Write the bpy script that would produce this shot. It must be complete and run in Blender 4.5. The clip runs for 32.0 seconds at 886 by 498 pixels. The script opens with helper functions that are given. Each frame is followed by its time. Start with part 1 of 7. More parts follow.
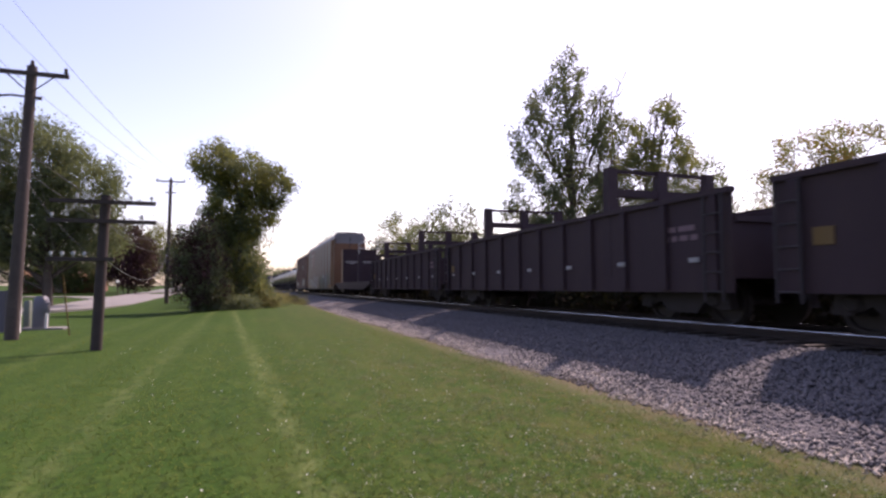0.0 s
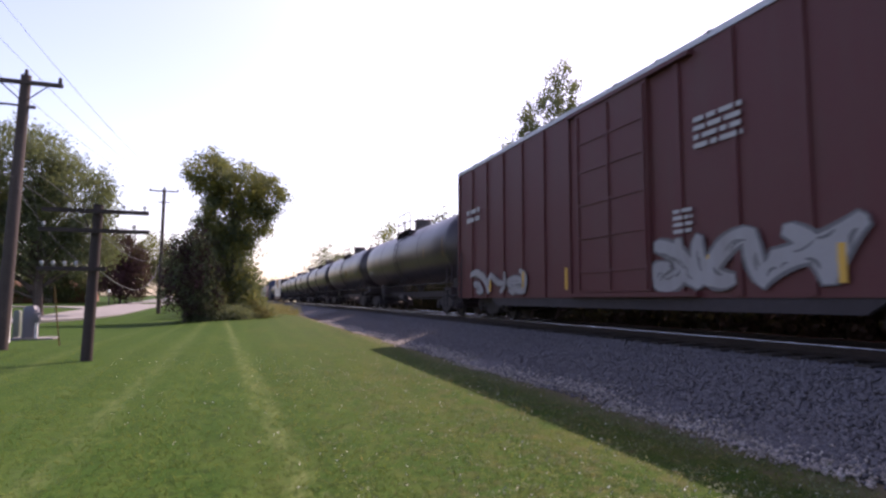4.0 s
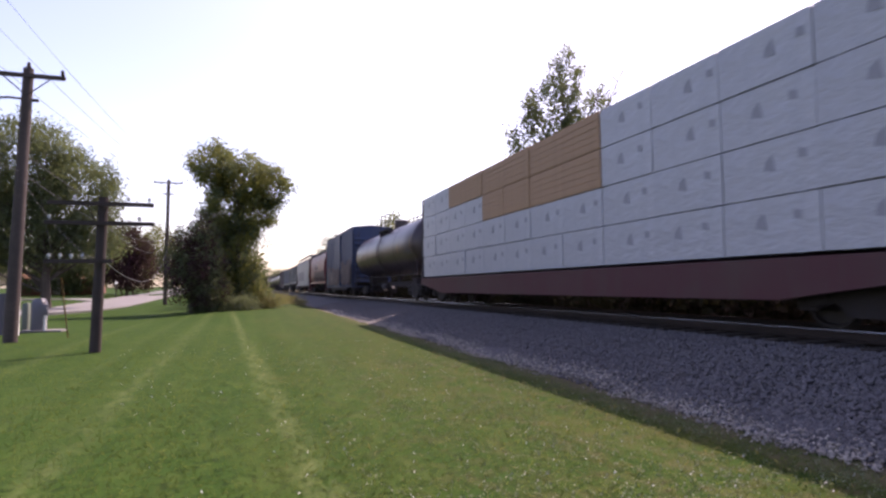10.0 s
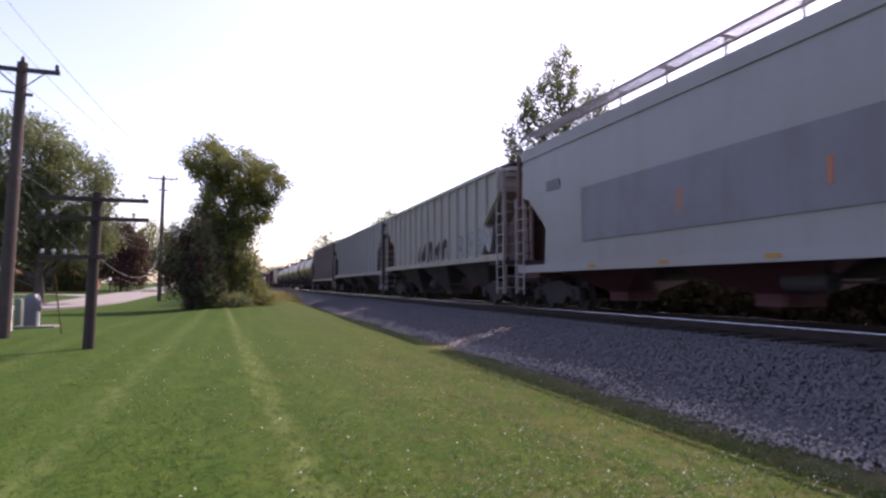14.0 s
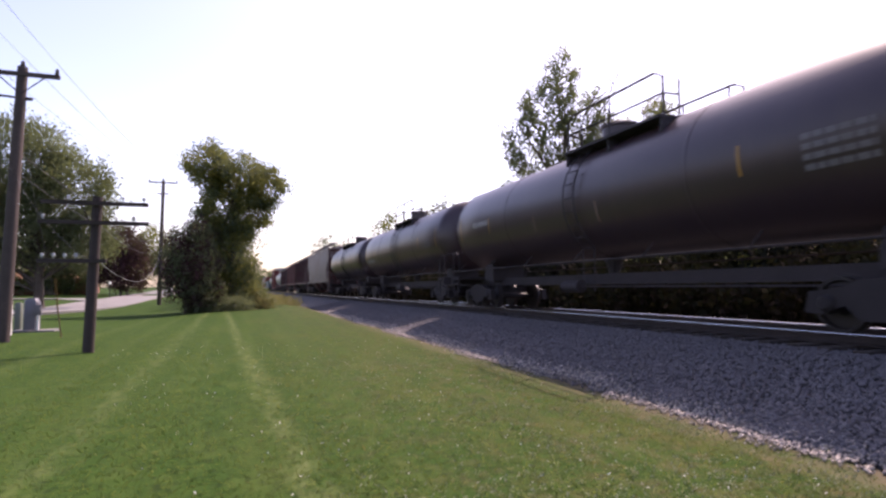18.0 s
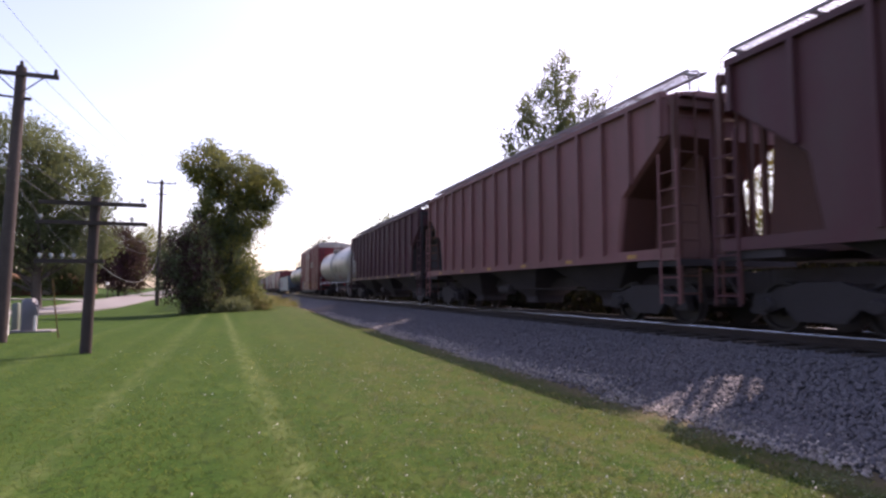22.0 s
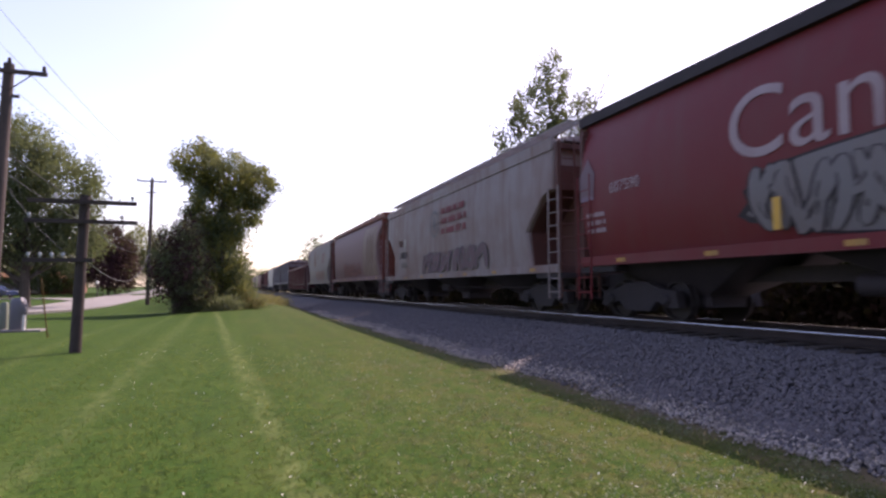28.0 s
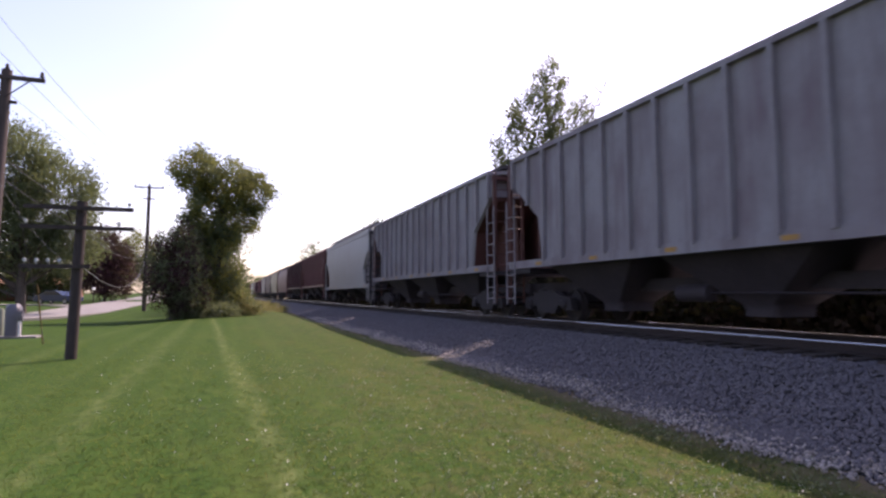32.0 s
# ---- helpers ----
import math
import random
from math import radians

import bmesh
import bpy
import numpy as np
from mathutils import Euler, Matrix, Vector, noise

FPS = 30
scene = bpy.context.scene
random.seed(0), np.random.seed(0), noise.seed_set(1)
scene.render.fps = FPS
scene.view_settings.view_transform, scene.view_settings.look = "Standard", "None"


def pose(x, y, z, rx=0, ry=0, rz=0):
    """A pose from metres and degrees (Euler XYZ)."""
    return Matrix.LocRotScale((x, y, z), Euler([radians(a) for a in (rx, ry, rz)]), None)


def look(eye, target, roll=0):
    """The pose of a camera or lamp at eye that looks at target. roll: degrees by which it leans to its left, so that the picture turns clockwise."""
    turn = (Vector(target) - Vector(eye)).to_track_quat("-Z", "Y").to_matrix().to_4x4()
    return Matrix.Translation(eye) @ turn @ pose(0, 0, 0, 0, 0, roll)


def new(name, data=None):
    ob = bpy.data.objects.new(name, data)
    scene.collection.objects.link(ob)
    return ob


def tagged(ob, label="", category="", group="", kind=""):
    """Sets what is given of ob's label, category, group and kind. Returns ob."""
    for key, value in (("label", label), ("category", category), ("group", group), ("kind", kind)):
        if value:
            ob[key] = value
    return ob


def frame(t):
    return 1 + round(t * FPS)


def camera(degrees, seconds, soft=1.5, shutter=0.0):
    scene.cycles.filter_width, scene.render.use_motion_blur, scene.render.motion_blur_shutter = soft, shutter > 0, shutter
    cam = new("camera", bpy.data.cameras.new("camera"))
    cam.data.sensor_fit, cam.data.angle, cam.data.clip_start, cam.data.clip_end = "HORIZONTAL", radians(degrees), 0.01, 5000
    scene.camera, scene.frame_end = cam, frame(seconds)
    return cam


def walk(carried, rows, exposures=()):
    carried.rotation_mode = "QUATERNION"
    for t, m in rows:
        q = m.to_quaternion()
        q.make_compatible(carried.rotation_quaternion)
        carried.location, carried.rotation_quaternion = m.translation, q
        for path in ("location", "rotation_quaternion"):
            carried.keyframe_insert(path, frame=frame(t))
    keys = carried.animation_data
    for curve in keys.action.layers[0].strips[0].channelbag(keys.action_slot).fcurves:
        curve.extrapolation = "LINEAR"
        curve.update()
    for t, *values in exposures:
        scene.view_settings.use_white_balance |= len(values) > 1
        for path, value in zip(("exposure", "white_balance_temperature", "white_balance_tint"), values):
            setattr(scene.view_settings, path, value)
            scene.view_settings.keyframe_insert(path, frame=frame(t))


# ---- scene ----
EYE = Vector((0, 0, 1.55))
RAIL_Z = 0.85            # top of rail
TRACK_X = 9.28           # centre line of the track, which runs along y
cam = camera(74.03, 32.0, soft=2.6, shutter=0.12)


def aim(yaw, pitch, roll):
    return Matrix.Translation(EYE) @ pose(0, 0, 0, 0, 0, yaw) @ pose(0, 0, 0, 90 + pitch) @ pose(0, 0, 0, 0, 0, roll)


walk(cam, [(t, aim(a, b, c)) for t, a, b, c in (
    (0, -18.30, 3.74, -0.09), (0.5, -18.30, 3.78, 0.00), (1, -18.21, 3.87, -0.04), (1.5, -18.13, 3.99, 0.34), (2, -18.13, 4.03, 0.18), (2.5, -18.13, 4.67, 0.15),
    (3, -18.26, 5.20, 0.21), (3.5, -18.72, 5.01, 0.24), (5.5, -18.96, 4.42, -0.01), (6, -18.90, 4.23, -0.05), (6.5, -18.72, 4.20, -0.37), (7, -18.55, 4.11, -0.04),
    (7.5, -18.43, 4.09, 0.18), (8, -18.38, 3.81, -0.12), (8.5, -18.34, 3.66, 0.07), (9, -18.37, 3.57, 0.00), (9.5, -18.47, 3.59, -0.10), (10, -18.44, 3.68, -0.52),
    (10.5, -18.48, 3.73, -0.25), (11, -18.52, 3.76, -0.23), (11.5, -18.55, 3.69, -0.22), (12, -18.53, 3.65, -0.14), (12.5, -18.49, 3.68, -0.33), (13, -18.61, 3.51, -0.16),
    (13.5, -18.78, 3.43, -0.26), (14, -18.88, 3.49, -0.17), (14.5, -18.86, 3.51, -0.12), (16.5, -18.76, 3.64, -0.07), (17, -18.77, 3.64, -0.16), (17.5, -18.81, 3.66, -0.17),
    (18, -18.89, 3.79, -0.30), (18.5, -18.91, 3.84, -0.40), (19, -19.01, 3.75, -0.39), (19.5, -19.03, 3.82, -0.42), (20, -19.00, 3.71, -0.34), (20.5, -18.98, 3.70, -0.56),
    (21, -18.97, 3.80, -0.27), (21.5, -19.00, 3.85, -0.13), (22, -19.04, 3.97, -0.07), (22.5, -19.08, 3.97, -0.08), (23, -19.11, 3.89, -0.10), (23.5, -19.13, 3.70, -0.12),
    (24, -19.21, 3.59, -0.10), (24.5, -19.27, 3.53, -0.12), (25, -19.36, 3.53, -0.52), (25.5, -19.37, 3.45, -0.59), (27.5, -19.74, 3.73, -0.31), (28, -19.79, 3.79, -0.21),
    (28.5, -19.83, 3.80, -0.34), (29, -19.84, 3.89, -0.24), (29.5, -19.83, 4.03, -0.18), (30, -19.83, 4.08, -0.15), (30.5, -19.88, 4.16, -0.15), (31, -19.93, 4.25, -0.15),
    (31.5, -19.97, 4.32, -0.32), (32, -20.04, 4.45, -0.13),
)], exposures=((0, 0.44, 7020, 38), (4.5, 0.62, 7020, 38), (32, 0.68, 7020, 38)))

# ---- light ----
SUN_AZ, SUN_EL = 53.6, 51.3      # degrees: azimuth from +y towards +x
world = bpy.data.worlds.new("sky")
scene.world = world
world.use_nodes = True
wn = world.node_tree
sky = wn.nodes.new("ShaderNodeTexSky")
sky.sky_type = "NISHITA"
sky.sun_disc = False
sky.sun_elevation, sky.sun_rotation = radians(SUN_EL), radians(SUN_AZ)
sky.air_density, sky.dust_density, sky.ozone_density = 1.0, 1.7, 1.0
wn.nodes["Background"].inputs["Strength"].default_value = 0.198
wn.links.new(sky.outputs["Color"], wn.nodes["Background"].inputs["Color"])
sun_data = bpy.data.lights.new("sun", "SUN")
sun_data.energy, sun_data.angle, sun_data.color = 5.0, radians(0.53), (1.0, 0.93, 0.82)
sun = new("sun", sun_data)
ca = math.cos(radians(SUN_EL))
sun.matrix_world = look((ca * math.sin(radians(SUN_AZ)) * 100, ca * math.cos(radians(SUN_AZ)) * 100, 100 * math.sin(radians(SUN_EL))), (0, 0, 0))


# ---- materials ----
def nodes_of(name):
    m = bpy.data.materials.new(name)
    m.use_nodes = True
    return m, m.node_tree.nodes, m.node_tree.links, m.node_tree.nodes["Principled BSDF"]


def noise_node(n, l, scale, detail=4.0, stretch=(1, 1, 1), coords="Object", rough=0.6):
    tc = n.new("ShaderNodeTexCoord")
    mp = n.new("ShaderNodeMapping")
    mp.inputs["Scale"].default_value = stretch
    tx = n.new("ShaderNodeTexNoise")
    tx.inputs["Scale"].default_value, tx.inputs["Detail"].default_value, tx.inputs["Roughness"].default_value = scale, detail, rough
    l.new(tc.outputs[coords], mp.inputs["Vector"])
    l.new(mp.outputs["Vector"], tx.inputs["Vector"])
    return tx.outputs["Fac"]


def ramp(n, l, fac, lo, hi):
    r = n.new("ShaderNodeMapRange")
    r.inputs["From Min"].default_value, r.inputs["From Max"].default_value = lo, hi
    l.new(fac, r.inputs["Value"])
    return r.outputs["Result"]


def mix(n, l, fac, a, b, kind="MIX"):
    m = n.new("ShaderNodeMix")
    m.data_type, m.blend_type = "RGBA", kind
    for sock, v in ((m.inputs[0], fac), (m.inputs[6], a), (m.inputs[7], b)):
        if isinstance(v, (int, float)):
            sock.default_value = v
        elif isinstance(v, tuple):
            sock.default_value = (*v, 1)
        else:
            l.new(v, sock)
    return m.outputs[2]


def bump(n, l, bsdf, height, strength, dist):
    b = n.new("ShaderNodeBump")
    b.inputs["Strength"].default_value, b.inputs["Distance"].default_value = strength, dist
    l.new(height, b.inputs["Height"])
    l.new(b.outputs["Normal"], bsdf.inputs["Normal"])


def painted(name, col, rough=0.5, dirt=0.45, grime=(0.09, 0.065, 0.05), metal=0.0, streak=2.2, vary=0.0):
    """Weathered paint on steel: stains, vertical streaks of dirt, fine relief."""
    m, n, l, b = nodes_of(name)
    big = ramp(n, l, noise_node(n, l, 0.55, 5), 0.42, 0.72)
    run = ramp(n, l, noise_node(n, l, streak, 5, (1.0, 1.0, 0.12)), 0.48, 0.78)
    fine = noise_node(n, l, 14, 4)
    c = mix(n, l, 0.16, col, fine, "MULTIPLY") if dirt > 0 else mix(n, l, 0.0, col, col)
    if vary:
        oi = n.new("ShaderNodeObjectInfo")
        hs = n.new("ShaderNodeHueSaturation")
        l.new(ramp(n, l, oi.outputs["Random"], 0, 1), hs.inputs["Value"])
        mr = n.new("ShaderNodeMapRange")
        mr.inputs["To Min"].default_value, mr.inputs["To Max"].default_value = 1 - vary, 1 + vary
        l.new(oi.outputs["Random"], mr.inputs["Value"])
        l.new(mr.outputs["Result"], hs.inputs["Value"])
        l.new(c, hs.inputs["Color"])
        c = hs.outputs["Color"]
    f1 = n.new("ShaderNodeMath")
    f1.operation = "MULTIPLY"
    f1.inputs[1].default_value = dirt
    l.new(big, f1.inputs[0])
    c = mix(n, l, f1.outputs[0], c, grime)
    f2 = n.new("ShaderNodeMath")
    f2.operation = "MULTIPLY"
    f2.inputs[1].default_value = dirt * 1.1
    l.new(run, f2.inputs[0])
    c = mix(n, l, f2.outputs[0], c, grime)
    l.new(c, b.inputs["Base Color"])
    b.inputs["Roughness"].default_value, b.inputs["Metallic"].default_value = rough, metal
    b.inputs["Specular IOR Level"].default_value = 0.28 if rough >= 0.5 else 0.5
    bump(n, l, b, fine, 0.12, 0.004)
    return m


def leafy(name, col, col2, thin=0.45, bright=0.3, gloss=0.3):
    """Leaves that let part of the light through; the hue varies from leaf to leaf."""
    m, n, l, b = nodes_of(name)
    geo = n.new("ShaderNodeNewGeometry")
    big = ramp(n, l, noise_node(n, l, 0.35, 3), 0.35, 0.65)
    c = mix(n, l, geo.outputs["Random Per Island"], col, col2)
    c = mix(n, l, big, c, tuple(x * (1 - bright) for x in col))
    l.new(c, b.inputs["Base Color"])
    b.inputs["Roughness"].default_value = 0.7
    b.inputs["Specular IOR Level"].default_value = gloss
    tr = n.new("ShaderNodeBsdfTranslucent")
    c2 = mix(n, l, 0.35, c, (0.32, 0.36, 0.10))
    l.new(c2, tr.inputs["Color"])
    ms = n.new("ShaderNodeMixShader")
    ms.inputs[0].default_value = thin
    out = n["Material Output"]
    l.new(b.outputs[0], ms.inputs[1])
    l.new(tr.outputs[0], ms.inputs[2])
    l.new(ms.outputs[0], out.inputs["Surface"])
    return m


def plain(name, col, rough=0.6, metal=0.0, grain=20.0, amount=0.25, relief=0.2):
    m, n, l, b = nodes_of(name)
    f = noise_node(n, l, grain, 5)
    g = noise_node(n, l, grain * 0.08, 3)
    c = mix(n, l, ramp(n, l, f, 0.3, 0.7), col, tuple(x * (1 - amount) for x in col))
    c = mix(n, l, ramp(n, l, g, 0.35, 0.7), c, tuple(x * (1 - amount * 1.2) for x in col))
    l.new(c, b.inputs["Base Color"])
    b.inputs["Roughness"].default_value, b.inputs["Metallic"].default_value = rough, metal
    bump(n, l, b, f, relief, 0.01)
    return m


def lawn_material():
    m, n, l, b = nodes_of("mown lawn")
    fine = noise_node(n, l, 30, 6)
    mid = noise_node(n, l, 2.6, 8, (1, 0.6, 1), rough=0.78)
    big = noise_node(n, l, 0.22, 4)
    c = mix(n, l, ramp(n, l, fine, 0.3, 0.7), (0.0155, 0.042, 0.0065), (0.032, 0.068, 0.0105))
    c = mix(n, l, ramp(n, l, mid, 0.48, 0.74), c, (0.054, 0.084, 0.018))
    c = mix(n, l, ramp(n, l, big, 0.48, 0.72), c, (0.024, 0.053, 0.010))
    clump = noise_node(n, l, 9.0, 5, rough=0.7)
    c = mix(n, l, ramp(n, l, clump, 0.50, 0.66), c, (0.012, 0.027, 0.006))
    tuft = noise_node(n, l, 4.2, 7, (1, 0.5, 1), rough=0.8)
    c = mix(n, l, ramp(n, l, tuft, 0.56, 0.70), c, (0.046, 0.064, 0.015))
    # thatch showing between the grass towards the track
    tc = n.new("ShaderNodeTexCoord")
    sp = n.new("ShaderNodeSeparateXYZ")
    l.new(tc.outputs["Object"], sp.inputs[0])
    near = n.new("ShaderNodeMath")
    near.operation = "MULTIPLY"
    l.new(ramp(n, l, sp.outputs["X"], 0.0, 4.5), near.inputs[0])
    l.new(ramp(n, l, noise_node(n, l, 3.2, 6, rough=0.75), 0.46, 0.66), near.inputs[1])
    c = mix(n, l, near.outputs[0], c, (0.086, 0.071, 0.036))
    # bare brown soil where the lawn meets the foot of the bank
    edge = n.new("ShaderNodeMath")
    edge.operation = "MULTIPLY"
    l.new(ramp(n, l, sp.outputs["X"], 4.35, 5.0), edge.inputs[0])
    l.new(ramp(n, l, noise_node(n, l, 2.1, 6, (1, 0.5, 1), rough=0.7), 0.34, 0.56), edge.inputs[1])
    c = mix(n, l, edge.outputs[0], c, (0.125, 0.098, 0.070))
    dry = n.new("ShaderNodeMath")
    dry.operation = "MULTIPLY"
    l.new(ramp(n, l, sp.outputs["X"], -3.0, 2.5), dry.inputs[0])
    l.new(ramp(n, l, noise_node(n, l, 0.55, 6, (1, 0.5, 1), rough=0.7), 0.50, 0.78), dry.inputs[1])
    c = mix(n, l, dry.outputs[0], c, (0.062, 0.068, 0.018))
    # faint bands of the mower's passes, running along the track
    band_x = n.new("ShaderNodeMath")
    band_x.operation, band_x.inputs[1].default_value = "MULTIPLY_ADD", 5.6
    l.new(sp.outputs["X"], band_x.inputs[0])
    l.new(noise_node(n, l, 0.5, 3), band_x.inputs[2])
    wave = n.new("ShaderNodeMath")
    wave.operation = "SINE"
    l.new(band_x.outputs[0], wave.inputs[0])
    pale = n.new("ShaderNodeMath")
    pale.operation, pale.inputs[1].default_value = "MULTIPLY", 0.13
    l.new(ramp(n, l, wave.outputs[0], 0.0, 1.0), pale.inputs[0])
    c = mix(n, l, pale.outputs[0], c, (0.058, 0.090, 0.018))
    # pale clippings left in rows by the mower, beside the track
    wob = noise_node(n, l, 1.3, 4)
    rag = ramp(n, l, noise_node(n, l, 5.0, 5, (1, 0.35, 1), rough=0.75), 0.42, 0.66)
    for offset, slope, width, strength in ((0.72, 0.041, 0.24, 0.85), (-1.55, 0.012, 0.30, 0.5), (-4.1, 0.02, 0.3, 0.35), (-2.6, 0.015, 0.22, 0.25)):
        u = n.new("ShaderNodeMath")
        u.operation, u.inputs[1].default_value = "MULTIPLY_ADD", slope
        l.new(sp.outputs["Y"], u.inputs[0])
        l.new(sp.outputs["X"], u.inputs[2])
        d = n.new("ShaderNodeMath")
        d.operation, d.inputs[1].default_value = "SUBTRACT", offset - 0.25
        l.new(u.outputs[0], d.inputs[0])
        e = n.new("ShaderNodeMath")
        e.operation, e.inputs[1].default_value = "MULTIPLY_ADD", -0.5
        l.new(wob, e.inputs[0])
        l.new(d.outputs[0], e.inputs[2])
        g = n.new("ShaderNodeMath")
        g.operation = "ABSOLUTE"
        l.new(e.outputs[0], g.inputs[0])
        k = n.new("ShaderNodeMath")
        k.operation = "MULTIPLY"
        l.new(ramp(n, l, g.outputs[0], width, 0.02), k.inputs[0])
        l.new(rag, k.inputs[1])
        q = n.new("ShaderNodeMath")
        q.operation, q.inputs[1].default_value = "MULTIPLY", strength
        l.new(k.outputs[0], q.inputs[0])
        c = mix(n, l, q.outputs[0], c, (0.115, 0.140, 0.052))
    l.new(c, b.inputs["Base Color"])
    b.inputs["Roughness"].default_value = 0.95
    b.inputs["Specular IOR Level"].default_value = 0.06
    bump(n, l, b, fine, 0.3, 0.02)
    return m


def gravel_material(name, a, bcol, scale):
    m, n, l, b = nodes_of(name)
    tc = n.new("ShaderNodeTexCoord")
    v = n.new("ShaderNodeTexVoronoi")
    v.inputs["Scale"].default_value = scale
    l.new(tc.outputs["Object"], v.inputs["Vector"])
    f = noise_node(n, l, 3.0, 5)
    sep = n.new("ShaderNodeSeparateColor")
    l.new(v.outputs["Color"], sep.inputs[0])
    c = mix(n, l, sep.outputs[0], a, bcol)
    c = mix(n, l, ramp(n, l, f, 0.45, 0.75), c, tuple(x * 0.6 for x in a))
    l.new(c, b.inputs["Base Color"])
    b.inputs["Roughness"].default_value = 0.9
    bump(n, l, b, v.outputs["Distance"], 1.0, 0.03)
    return m


def stone_material():
    m, n, l, b = nodes_of("ballast stone")
    geo = n.new("ShaderNodeNewGeometry")
    c = mix(n, l, geo.outputs["Random Per Island"], (0.052, 0.049, 0.059), (0.135, 0.128, 0.140))
    f = noise_node(n, l, 40, 4)
    c = mix(n, l, ramp(n, l, f, 0.3, 0.75), c, (0.100, 0.090, 0.093))
    l.new(c, b.inputs["Base Color"])
    b.inputs["Roughness"].default_value = 0.85
    bump(n, l, b, f, 0.4, 0.01)
    return m


M_LAWN = lawn_material()
M_BALLAST = gravel_material("ballast bed", (0.053, 0.050, 0.060), (0.104, 0.099, 0.109), 20)
M_STONE = stone_material()
M_ROAD = plain("worn concrete road", (0.205, 0.198, 0.192), 0.85, 0, 9, 0.25)
M_RAIL = plain("rail steel", (0.75, 0.73, 0.72), 0.18, 1.0, 30, 0.1, 0.05)
M_RUST = plain("rusty steel", (0.032, 0.019, 0.016), 0.8, 0.0, 24, 0.5)
M_TIE = plain("creosoted timber", (0.055, 0.042, 0.036), 0.9, 0, 18, 0.4)
M_POLE = plain("weathered pole timber", (0.075, 0.054, 0.048), 0.85, 0, 16, 0.4)
M_DARKPOLE = plain("dark tarred pole timber", (0.048, 0.033, 0.029), 0.85, 0, 16, 0.4)
M_GLASS = plain("insulator glass", (0.32, 0.36, 0.36), 0.15, 0, 20, 0.1)
M_WIRE = plain("cable sheath", (0.05, 0.05, 0.055), 0.6)
M_WIRELIT = plain("bare aluminium cable", (0.32, 0.32, 0.34), 0.4, 0.6)
M_TRUCK = plain("grimy cast steel", (0.034, 0.026, 0.029), 0.75, 0.2, 20, 0.4)
M_WHEEL = plain("worn wheel steel", (0.030, 0.023, 0.024), 0.6, 0.3, 20, 0.4)
M_UNDER = plain("sooty underframe paint", (0.038, 0.028, 0.034), 0.75, 0.0, 12, 0.4)
M_GALV = plain("galvanised steel", (0.45, 0.46, 0.46), 0.45, 0.7, 14, 0.25)
M_GRATE = plain("weathered steel grating", (0.24, 0.235, 0.24), 0.7, 0.3, 14, 0.3)
M_PATCH = painted("darker grey side panel", (0.20, 0.19, 0.22), 0.55, 0.3)
M_BARK = plain("tree bark", (0.10, 0.078, 0.06), 0.9, 0, 14, 0.45, 0.6)
M_WHITE = painted("white paint", (0.75, 0.75, 0.73), 0.5, 0.12)
M_LETTER = painted("white lettering", (0.390, 0.382, 0.382), 0.5, 0.18)
M_YELLOW = painted("yellow reflective paint", (0.60, 0.33, 0.04), 0.45, 0.15)
M_ORANGE = painted("orange placard paint", (0.42, 0.13, 0.06), 0.45, 0.15)
M_BLACK = painted("black tank paint", (0.033, 0.024, 0.030), 0.35, 0.6, (0.048, 0.036, 0.036))
M_BROWNTANK = painted("brown black tank paint", (0.038, 0.022, 0.028), 0.35, 0.6, (0.052, 0.033, 0.032))
M_WTANK = painted("white tank paint", (0.43, 0.415, 0.39), 0.4, 0.6, (0.22, 0.165, 0.125))
M_GRAYTANK = painted("grey tank paint", (0.10, 0.10, 0.115), 0.42, 0.4)
M_BLUETANK = painted("dark blue grey tank paint", (0.040, 0.038, 0.050), 0.36, 0.5, (0.05, 0.042, 0.045))
M_BOXRED = painted("boxcar red paint", (0.156, 0.017, 0.022), 0.5, 0.35, (0.12, 0.05, 0.045))
M_BOXBLUE = painted("faded blue paint", (0.043, 0.066, 0.140), 0.5, 0.35, (0.10, 0.11, 0.14))
M_HOPRED = painted("bright red hopper paint", (0.185, 0.018, 0.034), 0.45, 0.3, (0.17, 0.05, 0.045))
M_MAROON = painted("faded maroon hopper paint", (0.205, 0.085, 0.086), 0.55, 0.45, (0.10, 0.06, 0.05))
M_DKMAROON = painted("dark maroon hopper paint", (0.088, 0.028, 0.036), 0.55, 0.5, (0.075, 0.05, 0.045))
M_DKHOP = painted("dark maroon grey hopper paint", (0.078, 0.029, 0.037), 0.55, 0.5, (0.055, 0.034, 0.036))
M_GREY = painted("light grey hopper paint", (0.30, 0.29, 0.30), 0.5, 0.3, (0.22, 0.18, 0.15))
M_PALE = painted("pale grey hopper paint", (0.328, 0.312, 0.296), 0.5, 0.3, (0.28, 0.20, 0.16))
M_RUSTGREY = painted("rust stained grey paint", (0.245, 0.208, 0.205), 0.55, 0.85, (0.165, 0.090, 0.075), streak=2.6)
M_TAN = painted("tan hopper paint", (0.25, 0.195, 0.13), 0.5, 0.75, (0.16, 0.115, 0.085))
M_BLUEGREY = painted("dull blue gondola paint", (0.075, 0.13, 0.18), 0.5, 0.4)
M_GONDOLA = painted("dark brown gondola paint", (0.036, 0.020, 0.027), 0.72, 0.5, (0.05, 0.030, 0.030))
M_ROOFGREY = painted("dull galvanised roof sheet", (0.20, 0.19, 0.195), 0.5, 0.4, (0.13, 0.11, 0.11), 0.3)
